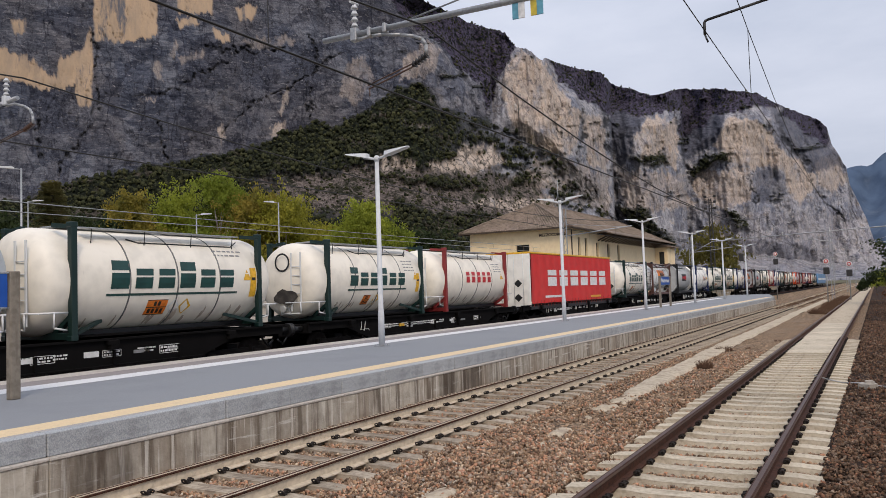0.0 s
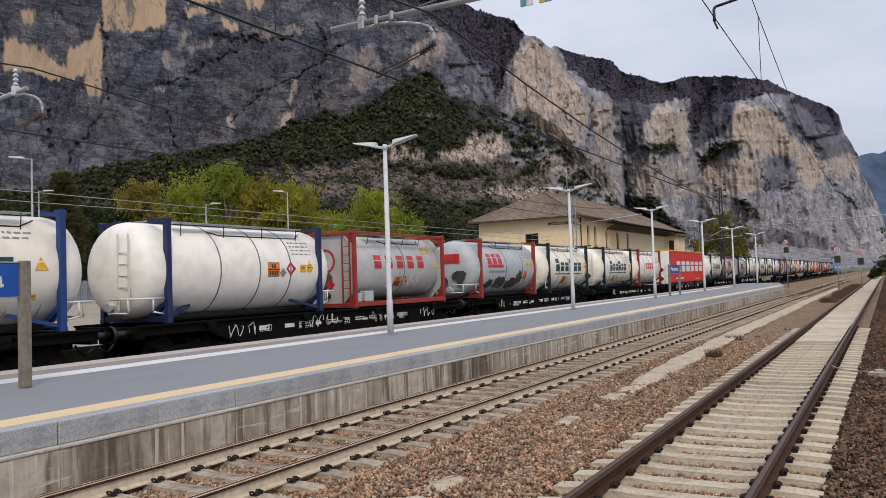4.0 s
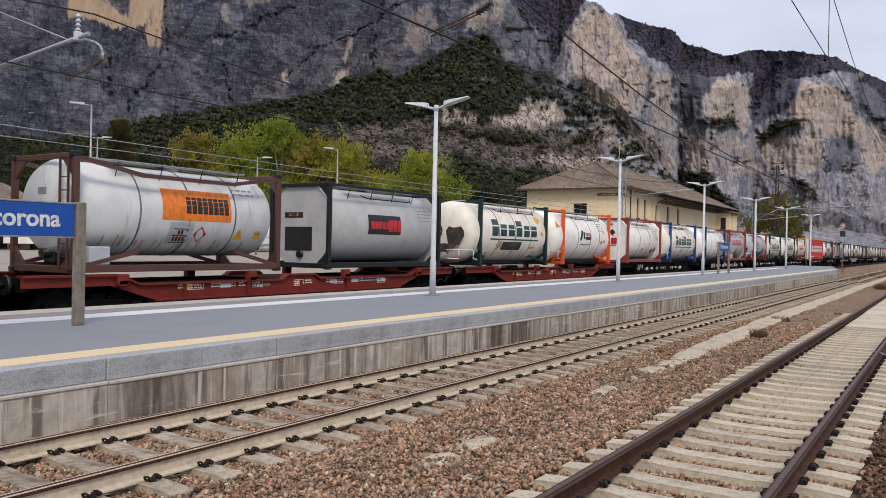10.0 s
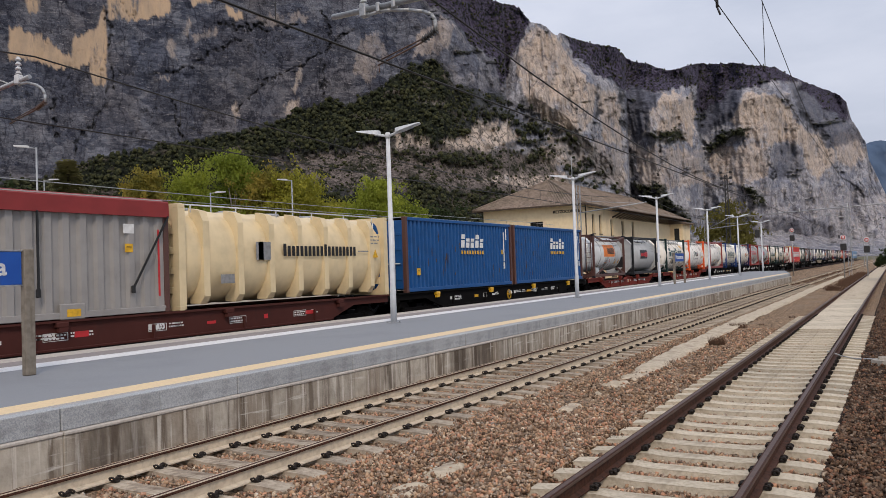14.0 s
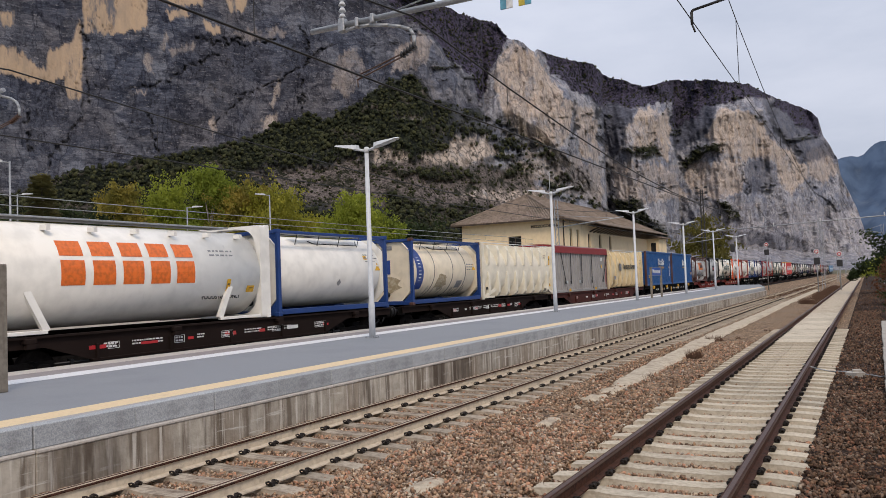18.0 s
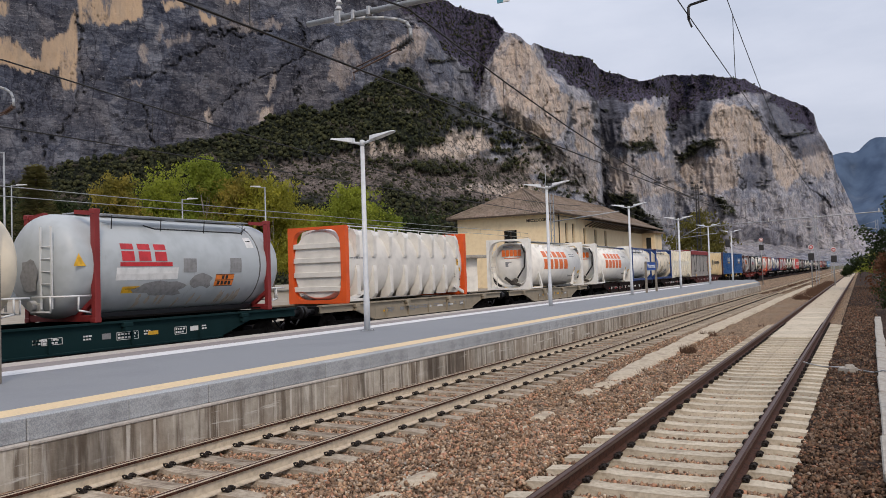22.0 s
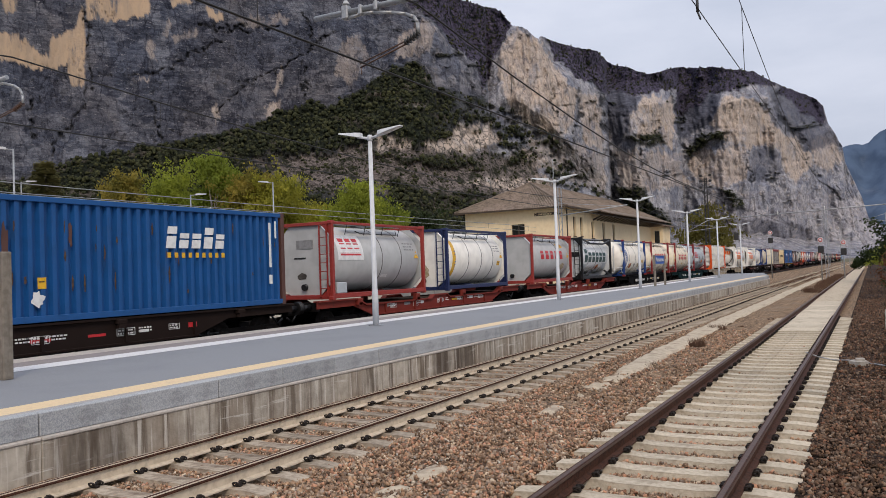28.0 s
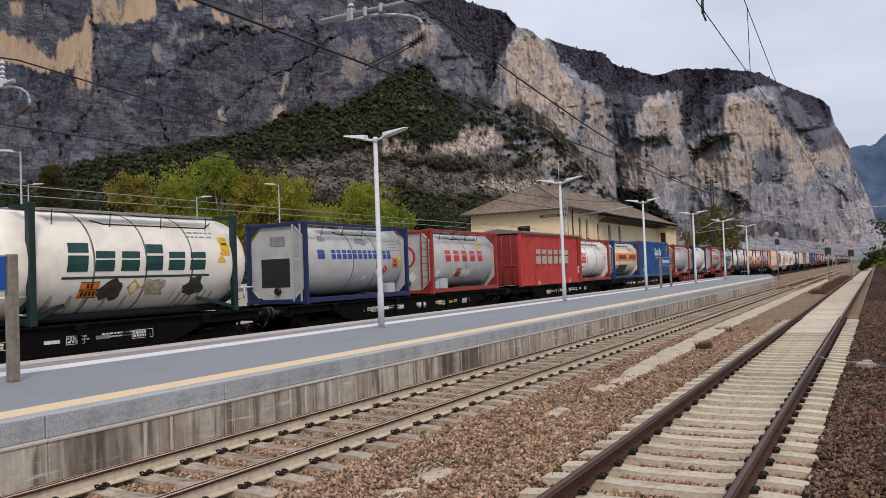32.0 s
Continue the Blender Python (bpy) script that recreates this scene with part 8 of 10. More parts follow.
         marks=[("panel", -2.25, 1.45, 0.5, 1.75, "ink_blue"), ("panel", -2.25, 1.5, 0.18, 1.1, "ink_white"), ("plate", -1.0, 0.75, 0.5, 0.32, "tag"), ("diamond", 0.0, 0.8, 0, 0.16, "ink_grey"), ("ghost", 1.2, 0.78, 0.9, 0.4, "ghost"), ("sticker", 2.0, 1.05, 0.22, 0.22, "yellow"), ("sticker", 2.35, 1.05, 0.22, 0.22, "yellow"), ("data", 2.1, 2.0, 3, 0.7, "ink_grey")], back=[("panel", -0.2, 1.35, 0.5, 0.55, "ink_blue"), ("blot", -0.3, 0.65, 0.7, 0.5, "ghost"), ("panel", 0.0, 2.0, 0.6, 0.12, "ink_grey")], warn=((-3.2, 1.9),)),
    dict(y0=-211.6, y1=-205.45, style="full", shell="steel", trim="black", label="silvery tank in an open black frame with bold green lettering", struts=True, R=1.08, bands=(-1.4, 0.2, 1.6),
         marks=[("word", 0.0, 1.42, 4.4, 0.72, "ink", (1.15, 0.85, 0.85, 0.85, 0.85, 0.85)), ("panel", -2.0, 0.72, 0.9, 0.42, "pale_grey"), ("panel", 2.1, 0.8, 0.7, 0.4, "pale_grey"), ("diamond", 0.2, 0.72, 0, 0.22, "ink_red"), ("plate", 0.75, 0.75, 0.4, 0.3, "tag"), ("panel", 2.0, 1.55, 0.3, 0.2, "ink_blue")], back=[("word", 0, 1.55, 1.9, 0.3, "ink_black"), ("blot", 0.0, 1.0, 0.6, 0.9, "ink_black"), ("panel", 0.0, 0.45, 0.5, 0.26, "ink_white"), ("diamond", -0.55, 1.0, 0, 0.2, "ink_red")], warn=()),
    dict(y0=-219.6, y1=-213.5, style="full", shell="grey", trim="red", label="grey tank in a red frame beside a black-framed tank", bands=(0.9,), R=1.14, marks=red_name(1.5, 3.6, 0.0) + [("sticker", 1.3, 2.0, 0.4, 0.26, "yellow"), ("sticker", 1.8, 2.0, 0.4, 0.2, "yellow"), ("ghost", 1.7, 0.8, 0.9, 0.6, "ghost")], ladder=False),
    dict(y0=-229.0, y1=-222.8, style="full", shell="clean", trim="navy", label="white tank in a navy blue frame with a yellow bow mark", bands=(-0.9, 0.4, 1.6), R=1.14, marks=[("panel", -2.3, 1.35, 0.28, 1.5, "yellow"), ("panel", -2.2, 1.35, 0.10, 0.8, "ink_blue"), ("sticker", 2.2, 1.1, 0.3, 0.2, "yellow"), ("data", 2.0, 1.9, 3, 0.7, "ink_grey")], back=[("panel", -0.2, 1.2, 0.4, 0.34, "yellow"), ("blot", 0.0, 0.8, 0.6, 0.7, "ghost")]),
    dict(y0=-237.0, y1=-230.7, style="full", shell="grey", trim="red", label="grey tank in a red frame with white panel, red emblem", bands=(0.1, 1.4), R=1.14, marks=[("panel", -1.85, 1.72, 1.5, 0.85, "ink_white"), ("word", -1.85, 1.85, 1.2, 0.36, "ink_red", CAP3, 0, 0.1), ("line", -1.85, 1.5, 1.2, 0.1, "ink_red"), ("data", 2.0, 1.9, 3, 0.7, "ink_grey"), ("panel", 0.4, 0.72, 0.4, 0.1, "ink_white")], back=[("panel", -0.2, 1.4, 0.5, 0.05, "ink_black"), ("panel", 0.0, 1.85, 0.7, 0.3, "ink_grey"), ("blot", -0.1, 0.8, 0.5, 0.3, "grime")], cabinet=[(-2.5, 0.55, 0.36)]),
    dict(y0=-254.75, y1=-248.5, style="full", shell="cream", trim="blue", label="cream tank with an orange band in a bright blue frame", bands=(-1.6,), R=1.14,
         marks=[("panel", 0.2, 1.5, 5.3, 0.56, "tag"), ("word", -0.9, 1.5, 1.9, 0.3, "ink_black", (1,) * 9), ("word", 1.6, 1.5, 1.7, 0.3, "ink_black", (1,) * 9), ("panel", 0.35, 1.5, 0.3, 0.34, "ink_red"), ("panel", 0.35, 1.5, 0.2, 0.07, "ink_white"), ("panel", 0.35, 1.5, 0.07, 0.2, "ink_white"), ("panel", -0.6, 0.72, 2.1, 0.5, "grime"), ("panel", -2.0, 0.78, 0.5, 0.32, "ink_grey"), ("panel", 1.5, 2.0, 0.3, 0.26, "ink_blue"), ("data", 2.1, 2.05, 3, 0.5, "ink_grey")], back=[("diamond", -0.3, 1.5, 0, 0.3, "ink_black"), ("panel", 0.2, 2.0, 0.5, 0.2, "ink_grey")]),
    dict(y0=-261.9, y1=-255.75, style="full", shell="clean", trim="red", label="white tank in a red frame with red emblem lettering", bands=(-1.2, 0.55), R=1.14, marks=[("word", -2.05, 1.5, 1.2, 0.46, "ink_red", CAP3, 0, 0.1), ("line", -2.05, 1.18, 1.2, 0.12, "ink_red"), ("line", -2.05, 0.9, 1.0, 0.06, "ink_blue"), ("sticker", 1.4, 2.0, 0.3, 0.22, "yellow"), ("sticker", 1.8, 2.0, 0.3, 0.22, "yellow"), ("data", 2.2, 1.75, 4, 0.6, "ink_grey")], ladder=False, warn=()),
    dict(y0=-279.3, y1=-273.1, style="full", shell="grey", trim="red", label="clean grey tank with red frame, red lettering and orange plates", bands=(0.1,), R=1.14,
         marks=red_name(1.52, 3.7, -0.1) + [("diamond", -1.05, 0.82, 0, 0.22, "ink_white"), ("plate", -0.55, 0.82, 0.44, 0.36, "tag"), ("panel", 0.2, 0.8, 0.75, 0.28, "ink_white"), ("panel", -2.35, 0.82, 0.4, 0.28, "ink_white"), ("sticker", 1.5, 1.98, 0.3, 0.24, "yellow"), ("sticker", 1.85, 1.98, 0.24, 0.2, "yellow"), ("panel", 1.6, 0.9, 0.4, 0.3, "pale_grey")], back=[("ring", -0.1, 1.5, 0, 0.46, "ink_red"), ("panel", -0.4, 0.72, 0.4, 0.34, "tag"), ("diamond", 0.2, 0.7, 0, 0.22, "ink_white")], cabinet=[(-2.1, 0.6, 0.4), (-2.65, 0.28, 0.3)]),
    dict(y0=-287.2, y1=-280.95, style="full", shell="grey", trim="navy", label="grey tank in a navy blue frame with blue lettering", bands=(-0.4, 1.0), R=1.14,
         marks=[("word", 0.15, 1.55, 3.6, 0.3, "ink_blue", (1,) * 12), ("panel", -2.15, 1.55, 0.36, 0.3, "ink_blue"), ("diamond", 1.1, 0.98, 0, 0.17, "ink_white"), ("diamond", 1.55, 1.02, 0, 0.17, "ink_red"), ("plate", 2.2, 1.25, 0.4, 0.32, "tag"), ("ghost", -1.9, 2.05, 0.5, 0.3, "ink_grey"), ("ghost", 0.3, 2.0, 1.0, 0.3, "ink_grey"), ("data", 2.2, 2.05, 4, 0.7, "ink_grey"), ("panel", 0.4, 0.75, 0.24, 0.14, "ink_white")], back=[("panel", -0.1, 1.0, 1.15, 0.9, "ink_black"), ("diamond", -0.4, 1.2, 0, 0.22, "ink_white"), ("diamond", 0.05, 1.2, 0, 0.22, "ink_red"), ("ghost", 0, 2.0, 0.6, 0.3, "ink_grey")], rungs="pale_grey", cabinet=[(1.8, 0.5, 0.34)]),
    dict(y0=-296.1, y1=-290.2, style="swap", shell="white", trim="green", label="white tank container with green lettering, dark smears and orange plates",
         marks=green_name(0.64, 1.45, 4.2, -0.1) + [("blot", 0.3, 0.72, 1.0, 0.6, "ghost"), ("blot", -0.9, 0.7, 0.9, 0.6, "grime"), ("blot", 1.6, 0.72, 0.9, 0.6, "grime"), ("plate", -1.5, 0.72, 0.5, 0.36, "tag"), ("diamond", -0.3, 0.74, 0, 0.2, "yellow"), ("diamond", 0.5, 0.74, 0, 0.18, "ink_white"), ("sticker", 2.65, 1.75, 0.3, 0.5, "yellow"), ("data", 1.9, 2.1, 2, 1.0, "ink_grey")]),
]
FULL_RIB = (((0.7, 0.14), (1.05, 0.12), (1.2, 0.32), (1.2, 2.25), (1.08, 2.52), (0.7, 2.6)),)
SPLIT_RIB = (((0.75, 0.12), (1.08, 0.12), (1.2, 0.28), (1.2, 1.08), (1.16, 1.28), (1.0, 1.32)), ((1.0, 1.58), (1.17, 1.6), (1.2, 1.68), (1.2, 2.34), (1.1, 2.54), (0.7, 2.62)))
BOXES = [
    (steel_box, dict(y0=-75.6, y1=-66.4, h=2.78, shell="box_blue", trim="brown", label="blue corrugated steel container with white lettering",
                     marks=[("word", 0.9, 1.95, 2.0, 0.55, "ink_white", (1, 0.7, 0.7, 1, 0.7), 0.15, 0.1), ("word", 0.9, 1.48, 2.0, 0.15, "yellow", (1,) * 9, 0, 0.4), ("panel", 4.05, 1.75, 0.08, 1.3, "ink_white"), ("panel", 4.28, 2.3, 0.06, 0.5, "ink_white"), ("sticker", 3.75, 0.9, 0.14, 0.26, "yellow"), ("panel", 4.1, 0.88, 0.16, 0.24, "ink_white")])),
    (steel_box, dict(y0=-85.0, y1=-75.85, h=2.78, shell="box_blue", trim="brown", label="blue corrugated steel container with white and yellow lettering",
                     marks=[("word", 0.7, 1.95, 2.1, 0.55, "ink_white", (1, 0.7, 0.7, 1, 0.7), 0.15, 0.1), ("word", 0.7, 1.48, 2.1, 0.15, "yellow", (1,) * 9, 0, 0.4), ("panel", 3.75, 1.75, 0.1, 1.3, "ink_white"), ("panel", 4.0, 2.3, 0.1, 0.5, "ink_white"), ("sticker", 3.55, 1.5, 0.14, 0.2, "yellow"), ("panel", 3.75, 0.9, 0.16, 0.3, "ink_white"), ("sticker", -3.7, 0.75, 0.26, 0.26, "yellow")])),
    (steel_box, dict(y0=-248.4, y1=-239.25, h=2.7, shell="box_blue", trim="brown", label="scuffed blue corrugated container with rust and white lettering",
                     marks=[("word", 1.1, 1.9, 2.1, 0.55, "ink_white", (1, 0.7, 0.7, 1, 0.7), 0.15, 0.1), ("word", 1.1, 1.45, 2.1, 0.13, "yellow", (1,) * 9, 0, 0.5), ("panel", 3.95, 1.75, 0.1, 1.3, "ink_white"), ("panel", 4.2, 2.2, 0.08, 0.5, "ink_white"), ("sticker", -3.3, 0.85, 0.2, 0.24, "yellow"), ("panel", 3.95, 0.75, 0.14, 0.26, "ink_white"), ("blot", -3.4, 0.5, 0.4, 0.4, "ink_white"), ("blot", -4.1, 1.6, 0.2, 1.2, "brown"), ("blot", -2.6, 1.9, 0.12, 0.7, "brown")])),
    (steel_box, dict(y0=-270.45, y1=-261.35, h=2.72, shell="box_red", trim="box_red", pitch=0.45, depth=0.11, roof="box_grey", lid=True, label="red steel bulk box with ribs and grey lettering", pockets=(-2.3, 2.3),
                     marks=[("word", -0.1, 1.5, 5.0, 0.75, "ink_pale", (1,) * 6), ("sticker", 4.0, 0.75, 0.3, 0.4, "ink_white")])),
    (steel_box, dict(y0=-105.9, y1=-95.8, h=2.72, shell="box_dull", trim="brown", pitch=0.42, depth=0.07, tarp=True, label="grey ribbed open box under a dark red tarpaulin", pockets=(-2.6, 2.4),
                     marks=[("sticker", 3.9, 1.55, 0.22, 0.2, "yellow"), ("panel", 3.9, 2.0, 0.3, 0.22, "ink_white"), ("panel", 4.75, 1.2, 0.06, 1.6, "ink_red"), ("panel", -3.0, 0.62, 0.5, 0.16, "pale_grey"), ("panel", -0.5, 0.62, 0.5, 0.16, "pale_grey")])),
    (bulk_container, dict(y0=-95.5, y1=-86.2, h=2.68, shell="beige", trim="beige", ribs=7, zones=FULL_RIB, label="cream-yellow ribbed bulk container with dark lettering",
                          marks=[("word", 1.0, 1.5, 3.6, 0.3, "ink_black", (1.2,) + (1,) * 9 + (1.2,) + (1,) * 8, 0, 0.3), ("panel", -1.6, 1.5, 0.6, 0.5, "ink_grey"), ("panel", -1.7, 1.5, 0.2, 0.5, "ink"), ("panel", -3.0, 0.75, 0.5, 0.24, "ink_grey"), ("data", 3.9, 2.0, 3, 0.5, "ink_grey"), ("line", 3.2, 1.5, 0.6, 0.04, "ink_grey")], warn=((3.9, 1.45),))),
    (bulk_container, dict(y0=-115.3, y1=-106.1, h=2.62, shell="bulk", trim="bulk", ribs=8, zones=SPLIT_RIB, label="off-white ribbed bulk container", marks=[("panel", -3.9, 0.5, 0.45, 0.12, "ink_black"), ("sticker", 4.1, 1.85, 0.3, 0.5, "yellow"), ("sticker", 4.1, 0.5, 0.3, 0.16, "yellow"), ("data", 3.5, 2.1, 2, 0.4, "ink_grey")])),
    (bulk_container, dict(y0=-167.5, y1=-158.25, h=2.66, shell="bulk2", trim="orange", ribs=8, zones=SPLIT_RIB, label="white ribbed bulk container with bright orange end frames", marks=[("data", -3.7, 1.55, 1, 1.3, "ink_grey"), ("sticker", 4.0, 1.1, 0.3, 0.16, "yellow"), ("sticker", 3.9, 1.4, 0.14, 0.3, "yellow"), ("data", 3.8, 0.9, 2, 0.5, "ink_grey")])),
    (long_tank, dict(y0=-139.0, y1=-129.75, label="long white tank container with orange lettering in white end frames",
                     marks=[("word", -0.3, 1.55, 4.1, 1.0, "ink_orange", CAP5, 0, 0.14), ("data", 2.7, 1.9, 2, 0.9, "ink_grey"), ("sticker", 2.9, 0.95, 0.14, 0.36, "yellow"), ("text", 2.75, 0.66, 0, 0.17, "ink_black", "FOODSTUFF ONLY"), ("sticker", 3.8, 0.85, 0.3, 0.18, "yellow")])),
    (long_tank, dict(y0=-150.85, y1=-141.6, label="long white tank container with orange lettering beside an empty wagon",
                     marks=[("word", -0.3, 1.55, 4.1, 1.0, "ink_orange", CAP5, 0, 0.14), ("data", 2.7, 1.9, 2, 0.9, "ink_grey"), ("sticker", 2.9, 0.95, 0.14, 0.36, "yellow"), ("text", 2.75, 0.66, 0, 0.17, "ink_black", "FOODSTUFF ONLY"), ("sticker", 3.8, 0.85, 0.3, 0.18, "yellow")])),
    (curtain_trailer, dict(y0=37.2, y1=51.0, label="red curtain-sided swap body with white lettering and yellow roof edge",
                           marks=[("word", 0.5, 1.75, 10.6, 1.15, "ink_white", (0.75, 0.75, 0.75, 0.75, 0.75, 0.75), 0, 0.14), ("line", -3.5, 0.62, 3.0, 0.12, "ink_white"), ("line", 3.5, 0.5, 2.0, 0.12, "yellow")])),
]
WAGONS = [
    (36.3, 52.2, "wagon_black"), (19.4, 35.2, "wagon_black"), (2.5, 18.2, "wagon_black"), (-14.6, 1.3, "wagon_black"), (-31.5, -15.7, "wagon_black"), (-48.3, -32.6, "wagon_red"), (-65.4, -49.4, "wagon_red"),
    (-85.6, -65.9 - 0.2, "wagon_black", True), (-106.4, -86.0 - 0.2, "wagon_brown"), (-122.3, -107.5 + 0.6, "wagon_dark"), (-139.7, -123.2, "wagon_dark"), (-153.4, -140.9, "wagon_beige"), (-168.9, -154.6, "wagon_beige"),
    (-186.9, -170.2, "wagon_teal"), (-203.6, -187.9, "wagon_black"), (-220.3, -204.8, "wagon_red"), (-237.7, -221.5, "wagon_red"), (-255.4, -238.9, "wagon_dark"), (-271.2, -256.5, "wagon_black"), (-287.9, -272.3, "wagon_black"), (-304.5, -289.2, "wagon_black"),
]

made = [tank_container(s) for s in TANKS]
for make, spec in BOXES:
    make(spec)
flats = [wagon(*w) for w in WAGONS]


def far_train():
    """The head of the train: more tanks of the same kinds, and two engines."""
    y = 53.4
    order = [1, 11, 10, 5, 1, 2, 5, 11, 10, 1, 0, 5, 2, 11, 1, 8, 3, 10, 4, 5, 0, 11, 1, 10]
    for k in range(0, len(order), 2):
        w = copy_thing(flats[(1, 2, 3, 4, 12, 5)[k % 6]], pose(TRACK_C, y + 7.8, 0))
        MOVERS.append((w, y + 7.8, 0))
        for j, dy in ((k, 3.9), (k + 1, 11.9)):
            c = copy_thing(made[order[j]], pose(TRACK_C, y + dy, CARRY))
            MOVERS.append((c, y + dy, CARRY))
        y += 16.9
    for k in range(2):
        eng = thing("locomotive", "pale blue and grey electric locomotive at the head of the train", "locomotive", "engines", pose(TRACK_C, y + 9.5, 0))
        b = Build()
        b.prism([(-9.3, 1.0), (9.3, 1.0), (9.3, 2.2), (8.5, 3.6), (8.2, 3.85), (-8.2, 3.85), (-8.5, 3.6), (-9.3, 2.2)], -1.48, 1.48, "x")
        part("car_body", b, PAINT["loco_blue"], eng)
        b = Build()
        b.box(-1.35, 1.35, -9.2, 9.2, 0.55, 1.0, 0.05)
        part("underframe", b, PAINT["black"], eng)
        for e in (-1, 1):
            b = Build()
            b.prism([(e * 8.75, 2.5), (e * 8.5, 3.45), (e * 8.56, 3.45), (e * 8.9, 2.5)], -1.2, 1.2, "x")
            part("windscreen", b, M["glass_dark"], eng)
            for w in (-1.3, 1.3):
                for s in (-1, 1):
                    b = Build()
                    b.turned([(s * 0.68, 0.3), (s * 0.68, 0.62), (s * 0.8, 0.6), (s * 0.8, 0.3)], 24, "x", (0, e * 5.2 + w, 0.6))
                    part("wheel", b, PAINT["wheel"], eng)
        b = Build()
        for s in (-1, 1):
            b.beam((s * 0.5, -6, 3.9), (s * 0.5, -4.6, 4.6), 0.06)
            b.beam((s * 0.5, -4.6, 4.6), (s * 0.5, -5.6, 5.35), 0.05)
        b.box(-0.8, 0.8, -5.75, -5.5, 5.33, 5.4)
        part("pantograph", b, PAINT["black"], eng)
        b = Build()
        b.box(-1.486, 1.486, -9.0, 9.0, 2.0, 2.5)
        part("stripe", b, PAINT["ink_white"], eng)
        MOVERS.append((eng, y + 9.5, 0))
        y += 19.4


far_train()
# ---------------------------------------------------------------- platform furniture


def platform_lamp():
    """A round post with two short raised arms and flat lanterns."""
    top = thing("platform_lamp", "pale grey platform lamp post with two angled lanterns", "lamp post", "lamps along the platform", pose(-11.8, 17.9, PLAT_TOP))
    b = Build()
    b.turned([(0, 0.085), (0.9, 0.085), (1.0, 0.072), (5.05, 0.055)], 18, "z")
    part("post", b, M["pole"], top)
    b = Build()
    b.box(-0.15, 0.15, -0.15, 0.15, 0, 0.02, 0.004)
    for sx in (-1, 1):
        for sy in (-1, 1):
            b.tube((sx * 0.115, sy * 0.115, 0.02), (sx * 0.115, sy * 0.115, 0.05), 0.014, 6)
    part("base_plate", b, M["galv"], top)
    b = Build()
    b.turned([(5.0, 0.07), (5.14, 0.07), (5.16, 0.05)], 14, "z")
    part("cap", b, M["pole"], top)
    for s in (-1, 1):
        b = Build()
        b.tube((0, 0, 5.06), (s * 0.42, 0, 5.15), 0.035, 10)
        arm = part("arm", b, M["pole"], top)
        b = Build()
        o = [(0.28, -0.09), (0.42, -0.14), (0.98, -0.11), (1.04, -0.04), (1.04, 0.04), (0.98, 0.11), (0.42, 0.14), (0.28, 0.09)]
        lift = lambda x: 5.115 + (x - 0.28) * 0.23
        v = [(s * x, y, lift(x)) for x, y in o] + [(s * (0.28 + (x - 0.28) * 0.97), y * 0.7, 5.245 + (x - 0.28) * 0.085) for x, y in o]
        n = len(o)
        b.add(v, [tuple(range(n)), tuple(range(2 * n - 1, n - 1, -1))] + [(i, (i + 1) % n, n + (i + 1) % n, n + i) for i in range(n)])
        lan = part("lantern", b, M["pole"], arm)
        b = Build()
        b.add([(s * x, y * 0.75, lift(x) - 0.006) for x, y in o[1:-1]], [tuple(range(6))])
        part("lens", b, M["lamp_glass"], lan)
    return top


lamp = platform_lamp()
for y in (32.1, 45.7, 59.8, 72.6, 86.5):
    copy_thing(lamp, pose(-11.8, y, PLAT_TOP))


def station_sign(at, wide, posts, low, high, post_h, label, big=True):
    """A blue name board between wooden-looking posts; the board faces across the tracks."""
    top = thing("station_sign", label, "sign", "station name boards", at)
    for y in posts:
        b = Build()
        b.box(-0.06, 0.06, y - 0.08, y + 0.08, 0, post_h, 0.012)
        part("post", b, M["wood_post"], top)
    b = Build()
    b.box(-0.02, 0.02, -wide / 2, wide / 2, low, high, 0.006)
    board = part("board", b, M["sign_blue"], top, "blue enamel name board")
    b = Build()
    b.box(-0.028, 0.028, -wide / 2 - 0.012, wide / 2 + 0.012, high, high + 0.025, 0.004)
    b.box(-0.028, 0.028, -wide / 2 - 0.012, wide / 2 + 0.012, low - 0.02, low, 0.004)
    part("rim", b, M["galv"], board)
    text_mesh("name", "Mezzocorona", (high - low) * 0.72, M["white"], board, Matrix.Translation((0.024, 0.02, (low + high) / 2 + 0.01)) @ Euler((radians(90), 0, radians(90))).to_matrix().to_4x4(), "white station name")
    return top


station_sign(pose(-11.46, 7.33 - 1.35, PLAT_TOP), 2.5, (1.35, -1.35), 1.38, 1.88, 1.92, "blue station name board on weathered posts")
station_sign(pose(-11.9, 51.0, PLAT_TOP), 2.5, (1.35, -1.35), 1.4, 1.9, 1.95, "blue station name board on dark posts farther along the platform")

# ---------------------------------------------------------------- overhead line


